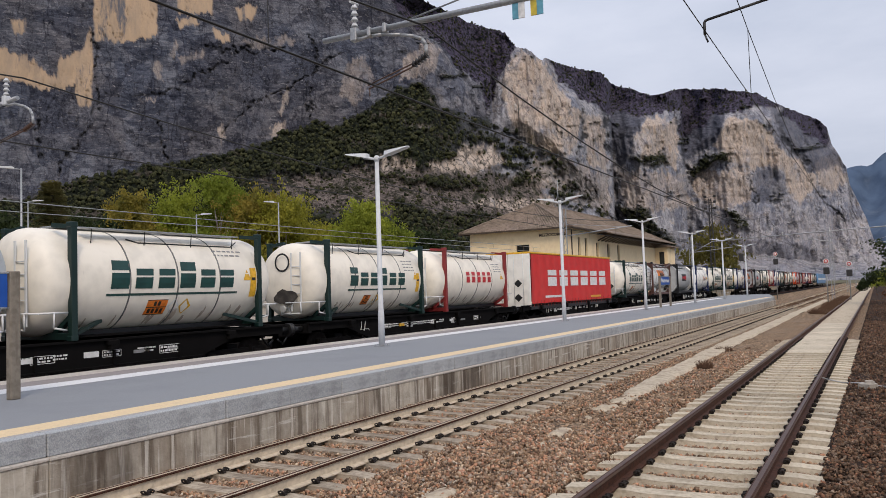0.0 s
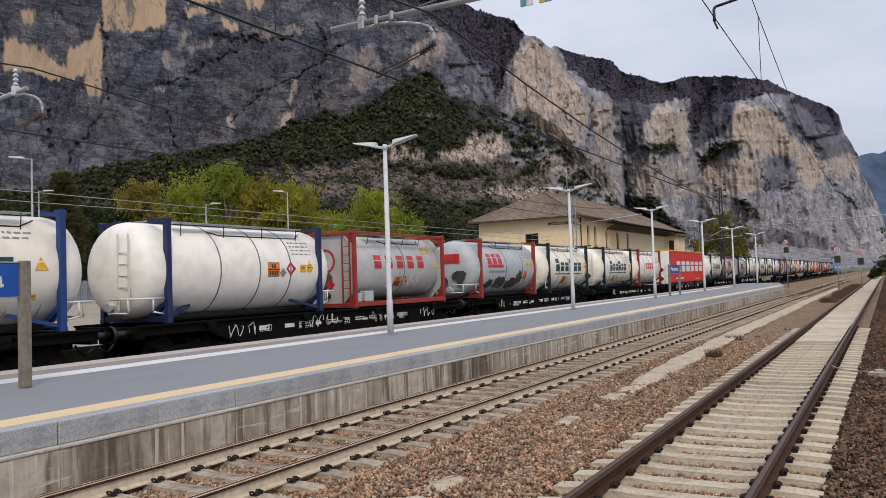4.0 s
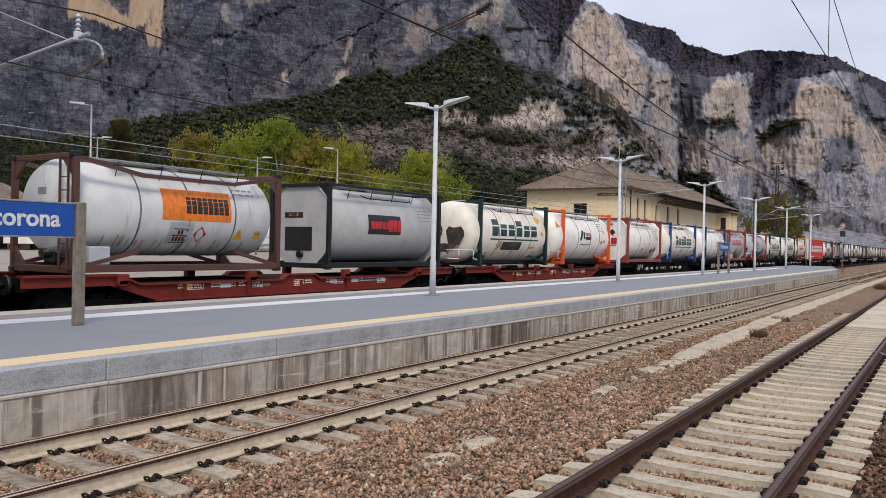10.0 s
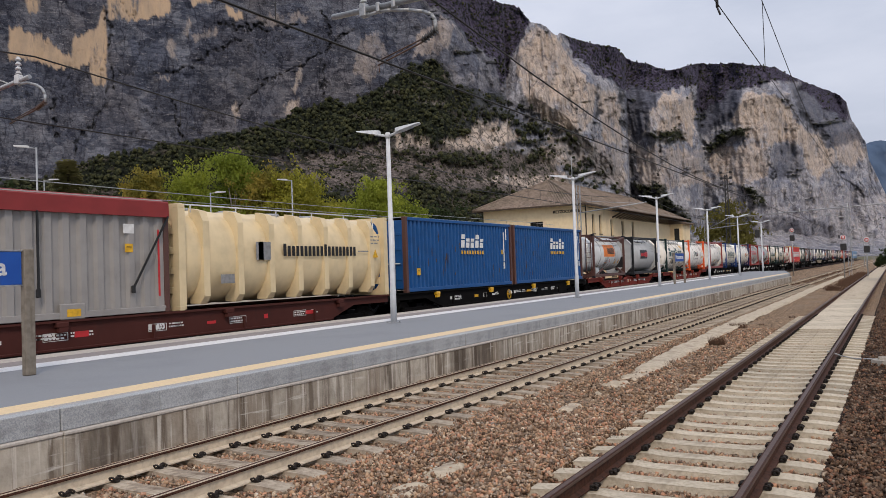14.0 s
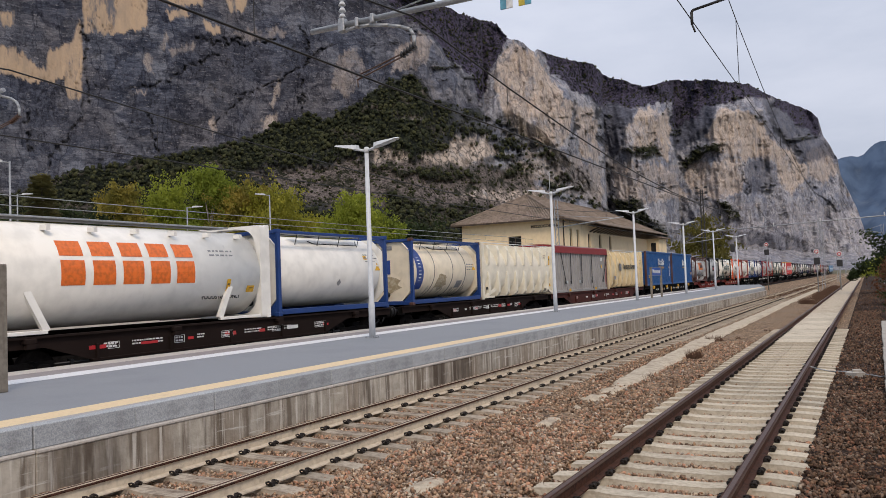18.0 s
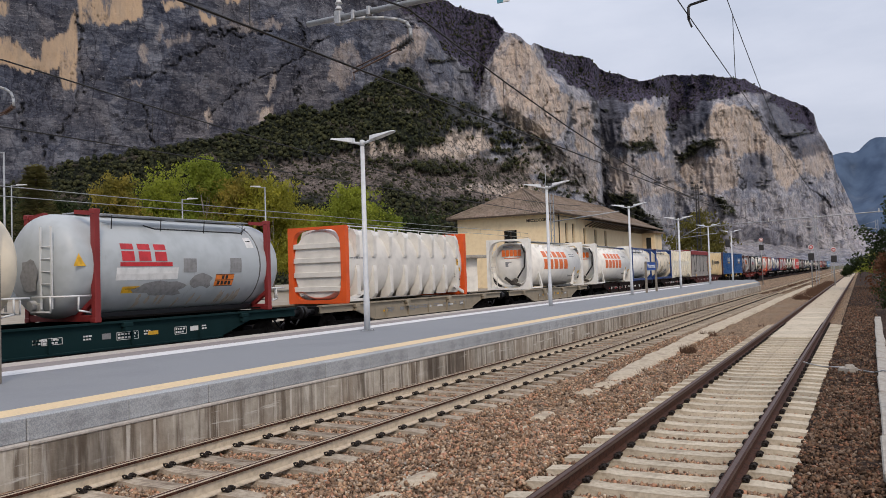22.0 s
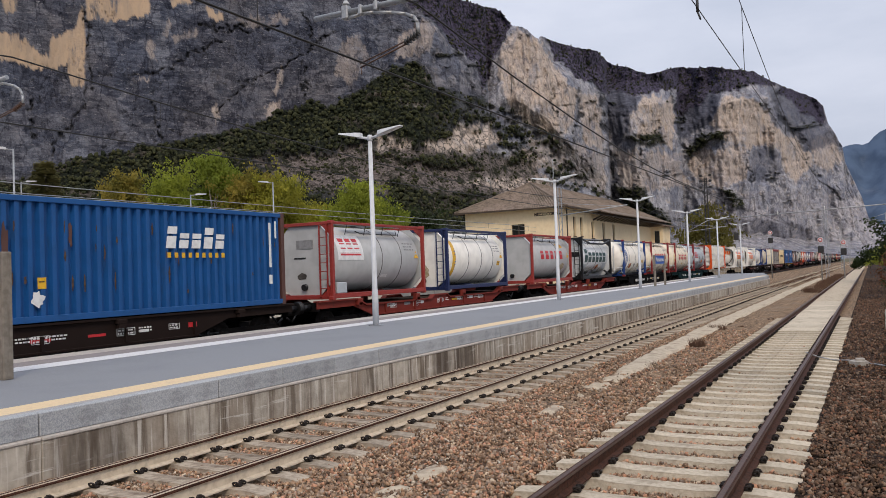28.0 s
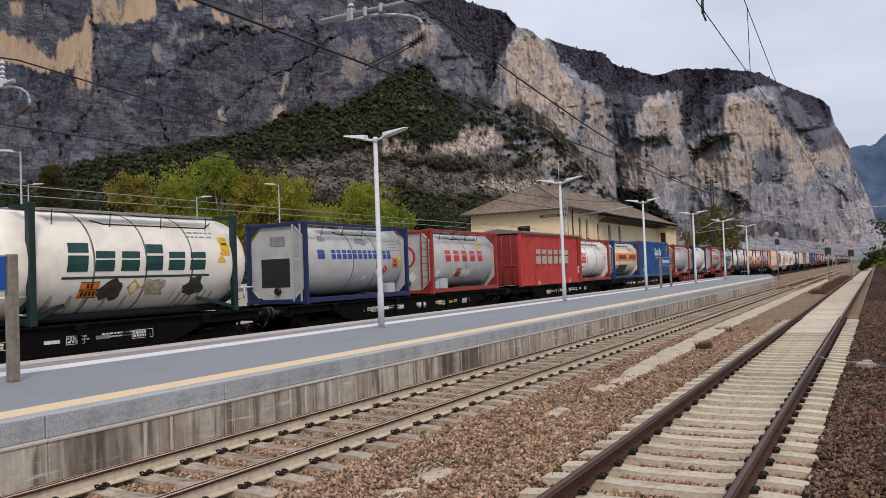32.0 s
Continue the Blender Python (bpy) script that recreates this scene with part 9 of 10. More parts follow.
def wires():
    """Contact and carrying wires over each track, hung with droppers."""
    for cx, label, zc, zm, sag, first in ((TRACK_A, "overhead line of the siding", 5.62, 7.55, 1.9, 12.06), (TRACK_B, "overhead line of the middle track", 5.36, 6.8, 1.4, 12.06), (TRACK_C, "overhead line of the goods track", 5.65, 7.15, 1.0, 10.9),
                                            (-26.5, "overhead line of the farthest track", 5.35, 5.75, 0.1, 10.9)):
        top = thing("overhead_line", label, "overhead line", "overhead lines", pose(cx, 0, 0))
        tagged(top, kind="structure")
        b = Build()
        for k in range(9):
            ya = first - 50 + 50 * k
            b.tube((0, ya, zc), (0, ya + 50, zc), 0.008 + 0.010 * (k > 2) if cx == TRACK_A else 0.017, 6, caps=False)
        metal = M["galv"] if cx < -20 else M["wire"]
        part("contact_wire", b, metal, top)
        b = Build()
        drops = Build()
        for k in range(9):
            ya = first - 50 + 50 * k
            pts = []
            for i in range(13):
                u = i / 12
                pts.append((0, ya + 50 * u, zm - sag * 4 * u * (1 - u)))
            for p, q in zip(pts, pts[1:]):
                b.tube(p, q, 0.008 + 0.010 * (k > 2) if cx == TRACK_A else 0.018, 6, caps=False)
            for i in range(1, 12, 2):
                p = pts[i]
                drops.tube(p, (0, p[1], zc), 0.007, 5, caps=False)
        part("carrying_wire", b, metal, top)
        part("droppers", drops, M["wire"], top)


wires()


def insulator(b, p, q, r=0.07, n=7):
    p, q = Vector(p), Vector(q)
    b.tube(p, q, r * 0.4, 8)
    for k in range(n):
        a = p.lerp(q, (k + 0.2) / n)
        c = p.lerp(q, (k + 0.75) / n)
        b.tube(a, c, r, 10, r * 0.55)


def boom_mast():
    """A mast beside the siding with one tube boom over both near tracks."""
    y, z = 12.06, 6.9
    top = thing("catenary_mast", "grey catenary mast with a tube boom over two tracks", "catenary mast", "catenary masts", pose(0, y, 0))
    b = Build()
    for s in (-1, 1):
        b.box(1.55 + s * 0.13 - 0.02, 1.55 + s * 0.13 + 0.02, -0.08, 0.08, -0.4, 8.4)
    b.box(1.42, 1.68, -0.01, 0.01, -0.4, 8.4)
    part("mast", b, M["galv"], top)
    b = Build()
    b.tube((1.5, 0, z - 0.05), (-9.1, 0, z + 0.02), 0.055, 12)
    part("boom", b, M["galv"], top)
    b = Build()
    b.tube((1.5, 0, 8.3), (-4.0, 0, z + 0.02), 0.016, 8)
    b.tube((1.5, 0, 8.3), (-7.4, 0, z + 0.04), 0.016, 8)
    part("stay", b, M["galv"], top)
    for cx in (TRACK_B,):
        b = Build()
        insulator(b, (cx - 1.5, 0, z + 0.14), (cx - 1.5, 0, z + 0.6), 0.075, 4)
        b.tube((cx - 1.5, -0.12, z + 0.62), (cx - 1.5, 0.12, z + 0.62), 0.03, 8)
        part("wire_holder", b, M["pole"], top)
        for x0, x1, z0, z1 in ((1.57, 1.43, 0.12, 0.14), (1.20, 1.12, 0.10, 0.09), (0.86, 0.78, 0.08, 0.10)):
            b = Build()
            b.box(cx - x0, cx - x1, -0.075, 0.075, z - z0, z + z1, 0.02)
            part("clamp", b, M["galv"], top)
        b = Build()
        b.bent([(cx - 1.5, 0, z - 0.10), (cx - 1.15, 0, z - 0.07), (cx - 0.9, 0, z - 0.09), (cx - 0.5, 0, z - 0.17), (cx - 0.22, 0, z - 0.25), (cx - 0.05, 0, z - 0.33), (cx + 0.02, 0, z - 0.45), (cx + 0.03, 0, z - 0.64)], 0.032, 10)
        part("bent_arm", b, M["galv"], top)
        b = Build()
        insulator(b, (cx + 0.05, 0, z - 0.63), (cx - 0.26, 0, z - 0.78), 0.075, 5)
        part("insulator", b, M["black"], top)
        b = Build()
        b.tube((cx - 0.2, 0, z - 0.78), (cx - 1.22, 0, z - 1.06), 0.018, 8)
        b.tube((cx - 0.2, 0.05, z - 0.70), (cx - 1.26, 0.05, z - 0.97), 0.016, 8)
        b.tube((cx - 1.2, 0, z - 1.05), (cx - 1.2, 0, z - 1.2), 0.012, 8)
        part("registration_arm", b, M["insulator"], top)
    b = Build()
    b.bent([(1.5, 0, 6.5), (-1.3, 0, 6.08), (-2.06, 0, 5.955), (-2.09, 0, 5.93), (-2.09, 0, 5.74)], 0.021, 8)
    b.tube((-2.09, 0, 5.74), (TRACK_A - 0.06, 0, 5.62), 0.014, 8)
    part("steady_arm", b, M["black"], top)
    b = Build()
    insulator(b, (0.9, 0, 6.41), (0.4, 0, 6.335), 0.06, 6)
    part("insulator", b, M["insulator"], top)
    b = Build()
    b.tube((TRACK_A, 0, z + 0.02), (TRACK_A, 0, 7.55), 0.02, 8)
    part("wire_holder", b, M["galv"], top)
    for x, m1, m2 in ((-5.05, "sign_cyan", "white"), (-4.72, "sign_yellow", "sign_cyan")):
        b = Build()
        b.box(x - 0.12, x - 0.01, -0.012, 0.012, z - 0.33, z - 0.06, 0.004)
        pl = part("tag", b, TAGS[m1], top, "small coloured number tag")
        b = Build()
        b.box(x - 0.01, x + 0.10, -0.012, 0.012, z - 0.33, z - 0.06, 0.004)
        part("tag_half", b, TAGS[m2], pl)
    return top


TAGS = {"sign_cyan": surface("cyan_enamel", (0.12, 0.36, 0.48), rough=0.4, bump=0), "sign_yellow": surface("yellow_enamel", (0.62, 0.48, 0.05), rough=0.4, bump=0), "white": M["white"]}
boom_mast()


def goods_mast():
    """A mast behind the goods track, with its tube arm reaching over the train."""
    y, z = 10.9, 6.75
    top = thing("catenary_mast", "grey catenary mast with a short tube arm over the goods track", "catenary mast", "catenary masts", pose(0, y, 0))
    x0 = -22.4
    b = Build()
    for s in (-1, 1):
        b.box(x0 + s * 0.13 - 0.02, x0 + s * 0.13 + 0.02, -0.08, 0.08, -0.4, 8.6)
    b.box(x0 - 0.13, x0 + 0.13, -0.01, 0.01, -0.4, 8.6)
    part("mast", b, M["galv"], top)
    b = Build()
    b.tube((x0, 0, z - 0.55), (TRACK_C - 0.2, 0, z - 0.02), 0.05, 12)
    part("boom", b, M["galv"], top)
    b = Build()
    b.tube((x0, 0, 8.4), (TRACK_C - 0.9, 0, z - 0.1), 0.015, 8)
    part("stay", b, M["galv"], top)
    b = Build()
    insulator(b, (TRACK_C - 0.62, 0, z + 0.08), (TRACK_C - 0.62, 0, z + 0.5), 0.075, 4)
    b.box(TRACK_C - 0.69, TRACK_C - 0.55, -0.08, 0.08, z - 0.14, z + 0.08, 0.02)
    part("wire_holder", b, M["pole"], top)
    b = Build()
    b.bent([(TRACK_C - 0.62, 0, z - 0.14), (TRACK_C - 0.3, 0, z - 0.14), (TRACK_C + 0.05, 0, z - 0.25), (TRACK_C + 0.25, 0, z - 0.36), (TRACK_C + 0.34, 0, z - 0.5), (TRACK_C + 0.35, 0, z - 0.68)], 0.03, 10)
    part("bent_arm", b, M["galv"], top)
    b = Build()
    insulator(b, (TRACK_C + 0.35, 0, z - 0.68), (TRACK_C + 0.02, 0, z - 0.8), 0.06, 6)
    b.tube((TRACK_C + 0.1, 0, z - 0.78), (TRACK_C - 1.0, 0, z - 1.0), 0.018, 8)
    b.tube((TRACK_C + 0.1, 0.05, z - 0.7), (TRACK_C - 1.0, 0.05, z - 0.92), 0.014, 8)
    part("registration_arm", b, M["insulator"], top)


goods_mast()


def far_masts():
    """Masts, a cross beam and signals where the tracks run out of sight."""
    for x, y, h in ((-4.45, 100, 7.7), (-4.45, 152, 7.7), (1.9, 112, 7.4), (-22.4, 62, 8.6), (-22.4, 112, 8.6), (-22.4, 165, 8.6), (-4.45, 210, 7.7), (-10.0, 240, 8)):
        top = thing("catenary_mast", "grey lattice catenary mast beside the track", "catenary mast", "catenary masts", pose(x, y, -0.3))
        b = Build()
        for sx in (-1, 1):
            b.box(sx * 0.14 - 0.03, sx * 0.14 + 0.03, -0.05, 0.05, 0, h + 0.3)
        for k in range(int(h / 0.6)):
            b.beam((-0.14, 0, 0.3 + 0.6 * k), (0.14, 0, 0.8 + 0.6 * k), 0.03)
        part("mast", b, M["galv"], top)
        b = Build()
        b.tube((0, 0, 6.6), (-2.4 if x > -20 else 5.6, 0, 7.1), 0.045, 8)
        b.tube((0, 0, 7.6), (-2.0 if x > -20 else 5.0, 0, 7.05), 0.02, 6)
        part("arm", b, M["galv"], top)
    top = thing("catenary_beam", "long grey catenary cross beam over the tracks", "catenary beam", "", pose(0, 101, 0))
    b = Build()
    b.tube((-17.5, 0, 7.15), (6, 0, 7.95), 0.06, 8)
    b.tube((-17.5, 0, 7.15), (-20, 0, 5.9), 0.04, 8)
    part("beam", b, M["galv"], top)
    for x in (-17, -9.5, -4.5, 2):
        b = Build()
        insulator(b, (x, 0, 7.3 + (x + 17.5) * 0.034 - 0.25), (x, 0, 7.3 + (x + 17.5) * 0.034 + 0.25), 0.09, 5)
        part("insulator", b, M["white"], top)
    for x, y, z, kind in ((-4.43, 88, 4.16, 1), (-2.5, 92, 3.89, 2), (-10.94, 106, 5.7, 1), (-15.5, 110, 5.6, 0)):
        top = thing("railway_signal", "railway signal on a thin post with a round red-rimmed head" if kind else "dark railway signal on a thin post", "signal", "signals", pose(x, y, -0.3))
        b = Build()
        b.tube((0, 0, 0), (0, 0, z), 0.06, 10)
        part("post", b, M["galv"], top)
        if kind:
            b = Build()
            b.turned([(-0.04, 0.27), (-0.08, 0.27), (-0.085, 0.20), (-0.04, 0.19)], 28, "y", (0, 0, z))
            rim = part("head_rim", b, M["white"], top)
            b = Build()
            b.turned([(-0.05, 0.20), (-0.09, 0.20), (-0.092, 0.12), (-0.05, 0.11)], 28, "y", (0, 0, z))
            part("red_ring", b, M["red_signal"], rim)
            b = Build()
            b.turned([(-0.04, 0.12), (-0.095, 0.11), (-0.10, 0.03)], 24, "y", (0, 0, z))
            part("head_face", b, M["white"], top)
        b = Build()
        b.box(-0.28, 0.28, -0.12, 0.12, z - (1.3 if kind else 0.5), z - (0.6 if kind else -0.5), 0.05)
        part("signal_box", b, M["black"], top)
    top = thing("lattice_tower", "tall dark lattice tower with lamp heads beyond the platform", "tower", "", pose(-20.5, 118, -0.3))
    b = Build()
    for sx in (-1, 1):
        for sy in (-1, 1):
            b.beam((sx * 0.35, sy * 0.35, 0), (sx * 0.14, sy * 0.14, 14.5), 0.07)
    for k in range(24):
        w = 0.35 - 0.21 * k / 24
        z0, z1 = 14.5 * k / 24, 14.5 * (k + 1) / 24
        for s in (-1, 1):
            b.beam((-w, s * w, z0), (w, s * w, z1), 0.035)
            b.beam((s * w, -w, z0), (s * w, w, z1), 0.035)
    part("lattice", b, M["black"], top)
    for z in (13.0, 13.9, 14.7):
        b = Build()
        b.box(-0.75, 0.75, -0.08, 0.08, z, z + 0.07)
        for x in (-0.65, 0.65):
            b.box(x - 0.2, x + 0.2, -0.2, 0.1, z - 0.05, z + 0.28, 0.05)
        part("lamp_head", b, M["black"], top)


far_masts()

# ---------------------------------------------------------------- station building


def station():
    """A two-storey cream station house with a hipped tile roof and a track-side eave on brackets."""
    xb, xw, y0, y1, eave = -24.0, -33.6, 66.8, 103.0, 7.55
    top = thing("station_building", "cream plastered two-storey station building with a hipped tile roof", "building", "", pose(xb, y0, 0))
    W, L = xb - xw, y1 - y0
    th = 0.4

    def wall(name, axis, fixed_at, a0, a1, holes):
        """A wall with window openings cut through it, as bands and piers."""
        b = Build()
        lo, hi = (fixed_at - th, fixed_at) if axis == "y" else (fixed_at, fixed_at + th)
        zs = sorted({0.0, eave} | {h[2] for h in holes} | {h[3] for h in holes})
        for z0, z1 in zip(zs, zs[1:]):
            cuts = sorted((h[0], h[1]) for h in holes if h[2] <= z0 + 1e-6 and h[3] >= z1 - 1e-6)
            p = a0
            for c0, c1 in cuts + [(a1, a1)]:
                if c0 > p:
                    if axis == "y":
                        b.box(lo, hi, p, c0, z0, z1)
                    else:
                        b.box(p, c0, lo, hi, z0, z1)
                p = c1
        w = part(name, b, M["plaster"], top)
        for h in holes:
            win = Build()
            fr = Build()
            c0, c1, z0, z1 = h
            if axis == "y":
                win.box(hi - 0.24, hi - 0.22, c0, c1, z0, z1)
                fr.box(hi - 0.22, hi - 0.16, c0, c0 + 0.07, z0, z1)
                fr.box(hi - 0.22, hi - 0.16, c1 - 0.07, c1, z0, z1)
                fr.box(hi - 0.22, hi - 0.16, (c0 + c1) / 2 - 0.04, (c0 + c1) / 2 + 0.04, z0, z1)
                fr.box(hi - 0.1, hi + 0.06, c0 - 0.08, c1 + 0.08, z0 - 0.08, z0)
            else:
                win.box(c0, c1, lo + 0.22, lo + 0.24, z0, z1)
                fr.box(c0, c0 + 0.07, lo + 0.16, lo + 0.22, z0, z1)
                fr.box(c1 - 0.07, c1, lo + 0.16, lo + 0.22, z0, z1)
                fr.box((c0 + c1) / 2 - 0.04, (c0 + c1) / 2 + 0.04, lo + 0.16, lo + 0.22, z0, z1)
                fr.box(c0 - 0.08, c1 + 0.08, lo - 0.06, lo + 0.1, z0 - 0.08, z0)
            g = part("window", win, M["window"], w, "dark window pane")
            part("window_frame", fr, M["dark_wood"], g)

    track_holes = [(3.0, 3.7, 4.9, 6.7), (5.0, 5.7, 4.9, 6.7), (8.4, 9.2, 4.8, 6.4), (12.0, 12.8, 4.8, 6.4), (15.6, 16.4, 4.8, 6.4), (33.6, 34.4, 4.9, 6.5)] + [(4 + 4.2 * k, 5.3 + 4.2 * k, 0.8, 3.2) for k in range(7)]
    end_holes = [(-W + 4.7, -W + 6.0, 4.3, 6.1), (-W + 3.2, -W + 4.4, 1.0, 3.0), (-3.4, -2.2, 1.0, 3.0)]
    wall("wall_track", "y", 0, 0, L, track_holes)
    wall("wall_end", "x", 0, -W, -th, end_holes)
    wall("wall_back", "y", -W + th, th, L, [])
    wall("wall_far_end", "x", L - th, -W + th, -th, [])
    b = Build()
    b.box(-W + th, -th, th, L - th, eave - 0.15, eave - 0.05)
    part("attic_floor", b, M["dark_wood"], top)
    text_mesh("name", "MEZZOCORONA", 0.35, M["dark_wood"], top, Matrix.Translation((-W + 8.35, -0.012, 6.85)) @ Euler((radians(90), 0, 0)).to_matrix().to_4x4(), "dark painted station name", 0.012, 0.03)
    # hipped roof with rows of tiles
    o, rise = 0.75, 2.75
    hip = W / 2 + o
    ridge = eave + rise
    corners = [(o, -o), (o, L + o), (-W - o, L + o), (-W - o, -o)]
    cx = -W / 2

    def slope(name, p0, p1, q1, q0):
        """One roof plane from an eave line p0-p1 up to q0-q1, ribbed like laid tiles."""
        p0, p1, q0, q1 = map(Vector, (p0, p1, q0, q1))
        n = max(8, int((p1 - p0).length / 0.125))
        m = 14
        nor = (p1 - p0).cross(q0 - p0).normalized()
        nor = nor if nor.z > 0 else -nor
        px, py, pz = (np.zeros((m + 1, n + 1)) for _ in range(3))
        rng = np.random.RandomState(len(name))
        for j in range(m + 1):
            a, c = p0.lerp(q0, j / m), p1.lerp(q1, j / m)
            for i in range(n + 1):
                p = a.lerp(c, i / n)
                d = (p - p0).dot((p1 - p0).normalized())
                r = nor * (0.05 * math.cos(d * 2 * math.pi / 0.25) + 0.02 * rng.rand() + (0.03 if j % 2 else 0))
                px[j, i], py[j, i], pz[j, i] = p + r
        ob = sheet(name, px, py, pz, M["roof_tile"], False)
        ob.parent = top
        return ob

    r0, r1 = (cx, hip - o, ridge), (cx, L - hip + o, ridge)
    e = eave - 0.12
    c0, c1, c2, c3 = [(x, y, e) for x, y in corners]
    slope("roof_track_side", c0, c1, r1, r0)
    slope("roof_end", c3, c0, r0, r0)
    slope("roof_back", c2, c3, r0, r1)
    slope("roof_far", c1, c2, r1, r1)
    b = Build()
    for p, q in ((c0, r0), (c3, r0), (c1, r1), (c2, r1), (r0, r1)):
        b.tube(p, q, 0.14, 8)
    part("ridge_tiles", b, M["roof_tile"], top)
    b = Build()
    for (xa, ya), (xc, yc) in zip(corners, corners[1:] + corners[:1]):
        b.beam((xa, ya, e - 0.06), (xc, yc, e - 0.06), 0.16, 0.14)
    part("gutter", b, M["dark_wood"], top)
    # track-side eave boards on brackets, from the middle on
    for k in range(22):
        y = 9.0 + k * 1.18
        b = Build()
        b.beam((0.0, y, eave - 0.95), (1.35, y, eave - 0.35), 0.10, 0.14)
        b.box(0.0, 1.4, y - 0.05, y + 0.05, eave - 0.36, eave - 0.22)
        part("eave_bracket", b, M["dark_wood"], top)
    b = Build()
    b.prism([(0.02, eave + 0.12), (1.75, eave - 0.42), (1.75, eave - 0.32), (0.02, eave + 0.28)], 8.2, L + 0.4, "y")
    part("eave_roof", b, M["roof_tile"], top)
    b = Build()
    b.box(0.0, 1.5, L - 4.2, L - 0.2, 0, eave - 0.9)
    wing = part("bay", b, M["plaster"], top, "projecting cream bay at the far end")
    b = Build()
    b.box(0.5, 1.1, L - 4.23, L - 4.2, 4.6, 6.1)
    part("window", b, M["window"], wing)
    b = Build()
    b.prism([(-0.2, eave - 0.2), (2.0, eave - 0.75), (2.0, eave - 0.9), (-0.2, eave - 0.9)], L - 4.6, L + 0.2, "y")
    part("bay_roof", b, M["roof_tile"], wing)
    b = Build()
    b.tube((-W / 2 + 2.6, 4.2, ridge - 1.0), (-W / 2 + 2.6, 4.2, ridge + 2.0), 0.035, 8)
    part("roof_pole", b, M["galv"], top)
    b = Build()
    b.tube((0.05, 1.2, 0), (0.05, 1.2, eave - 0.2), 0.06, 8)
    part("downpipe", b, M["dark_wood"], top)


station()

# ---------------------------------------------------------------- trees


def tree(name, seed, h, spread, leaf, base, label, lobes=9, count=5200, size=0.22, shape=0.72):
    """A tapered trunk with limbs and a broken crown of small leaf clumps."""
    rng = np.random.RandomState(seed)
    top = thing(name, label, "tree", "trees behind the station", base)
    b = Build()
    pts = [(0.25 * math.sin(k * 1.3 + seed) * k / 6, 0.2 * math.cos(k * 1.7 + seed) * k / 6, h * 0.82 * k / 6) for k in range(7)]
    for k in range(6):
        r0, r1 = h * 0.017 * (1 - k / 7), h * 0.017 * (1 - (k + 1) / 7)
        b.tube(pts[k], pts[k + 1], r0, 8, r1)
    heads = []
    for k in range(lobes):
        u = 0.25 + 0.7 * (k + rng.rand()) / lobes
        a = rng.rand() * 6.283
        reach = spread * (1 - abs(u - 0.42) * 1.35) * rng.uniform(0.55, 1.0)
        st = Vector(pts[min(5, int(u * 6 * 0.8))])
        en = Vector((math.cos(a) * reach, math.sin(a) * reach, h * (u + 0.05)))
        b.tube(st, st.lerp(en, 0.55) + Vector((0, 0, 0.25)), h * 0.006, 6, h * 0.004)
        b.tube(st.lerp(en, 0.55) + Vector((0, 0, 0.25)), en, h * 0.004, 6, h * 0.0015)
        heads.append((en, spread * rng.uniform(0.32, 0.6)))
    heads.append((Vector((pts[-1][0], pts[-1][1], h * 0.9)), spread * 0.42))
    part("trunk", b, M["birch_bark" if name in ("birch_tree", "poplar_tree") else "bark"], top)
    c = np.array([list(p) for p, _ in heads])
    rad = np.array([r for _, r in heads])
    # leaves sit along thin twigs that rise and spread from each limb's end and droop at their tips
    per = 46
    twigs = max(1, count // per)
    count = twigs * per
    pick = rng.choice(len(c), twigs, p=rad ** 2 / (rad ** 2).sum())
    d = rng.normal(size=(twigs, 3))
    d[:, 2] = np.abs(d[:, 2]) * 1.25 - 0.35
    d /= np.linalg.norm(d, axis=1)[:, None]
    start = c[pick] + rng.normal(size=(twigs, 3)) * (rad[pick] * 0.34)[:, None]
    reach = rad[pick] * rng.uniform(0.55, 1.45, twigs)
    u = rng.rand(twigs, per) ** 0.8
    sag = rng.uniform(0.05, 0.55, twigs)
    p = start[:, None, :] + d[:, None, :] * (reach[:, None] * u)[:, :, None]
    p[:, :, 2] -= (sag * reach)[:, None] * u ** 2
    p = p + rng.normal(size=(twigs, per, 3)) * (0.16 + 0.05 * reach)[:, None, None] * (0.35 + size / 0.3)
    p = p.reshape(-1, 3)
    p[:, 2] = np.clip(p[:, 2], h * 0.06, None)
    if name in ("birch_tree", "poplar_tree"):
        p[:, 2] = np.maximum(p[:, 2], h * 0.2 + 0.8 * rng.rand(len(p)))
    nrm = rng.normal(size=(count, 3))
    nrm /= np.linalg.norm(nrm, axis=1)[:, None]
    t1 = np.cross(nrm, rng.normal(size=(count, 3)))
    t1 /= np.linalg.norm(t1, axis=1)[:, None]
    if name in ("birch_tree", "poplar_tree"):
        t1 = t1 * 0.7 + np.array([0, 0, -0.75])
        t1 /= np.linalg.norm(t1, axis=1)[:, None]
    t2 = np.cross(nrm, t1)
    t2 /= np.linalg.norm(t2, axis=1)[:, None]
    s = (size * rng.uniform(0.5, 1.3, count))[:, None]
    v = np.stack([p - t1 * s, p - t2 * s * 0.55, p + t1 * s, p + t2 * s * 0.55], 1)
    me = bpy.data.meshes.new("crown")
    me.vertices.add(count * 4)
    me.vertices.foreach_set("co", v.astype(np.float32).ravel())
    me.loops.add(count * 4)
    me.loops.foreach_set("vertex_index", np.arange(count * 4, dtype=np.int32))
    me.polygons.add(count)
    me.polygons.foreach_set("loop_start", (np.arange(count) * 4).astype(np.int32))
    me.update(calc_edges=True)
    me.materials.append(M[leaf])
    ob = new("crown", me)
    ob.parent = top
    return top


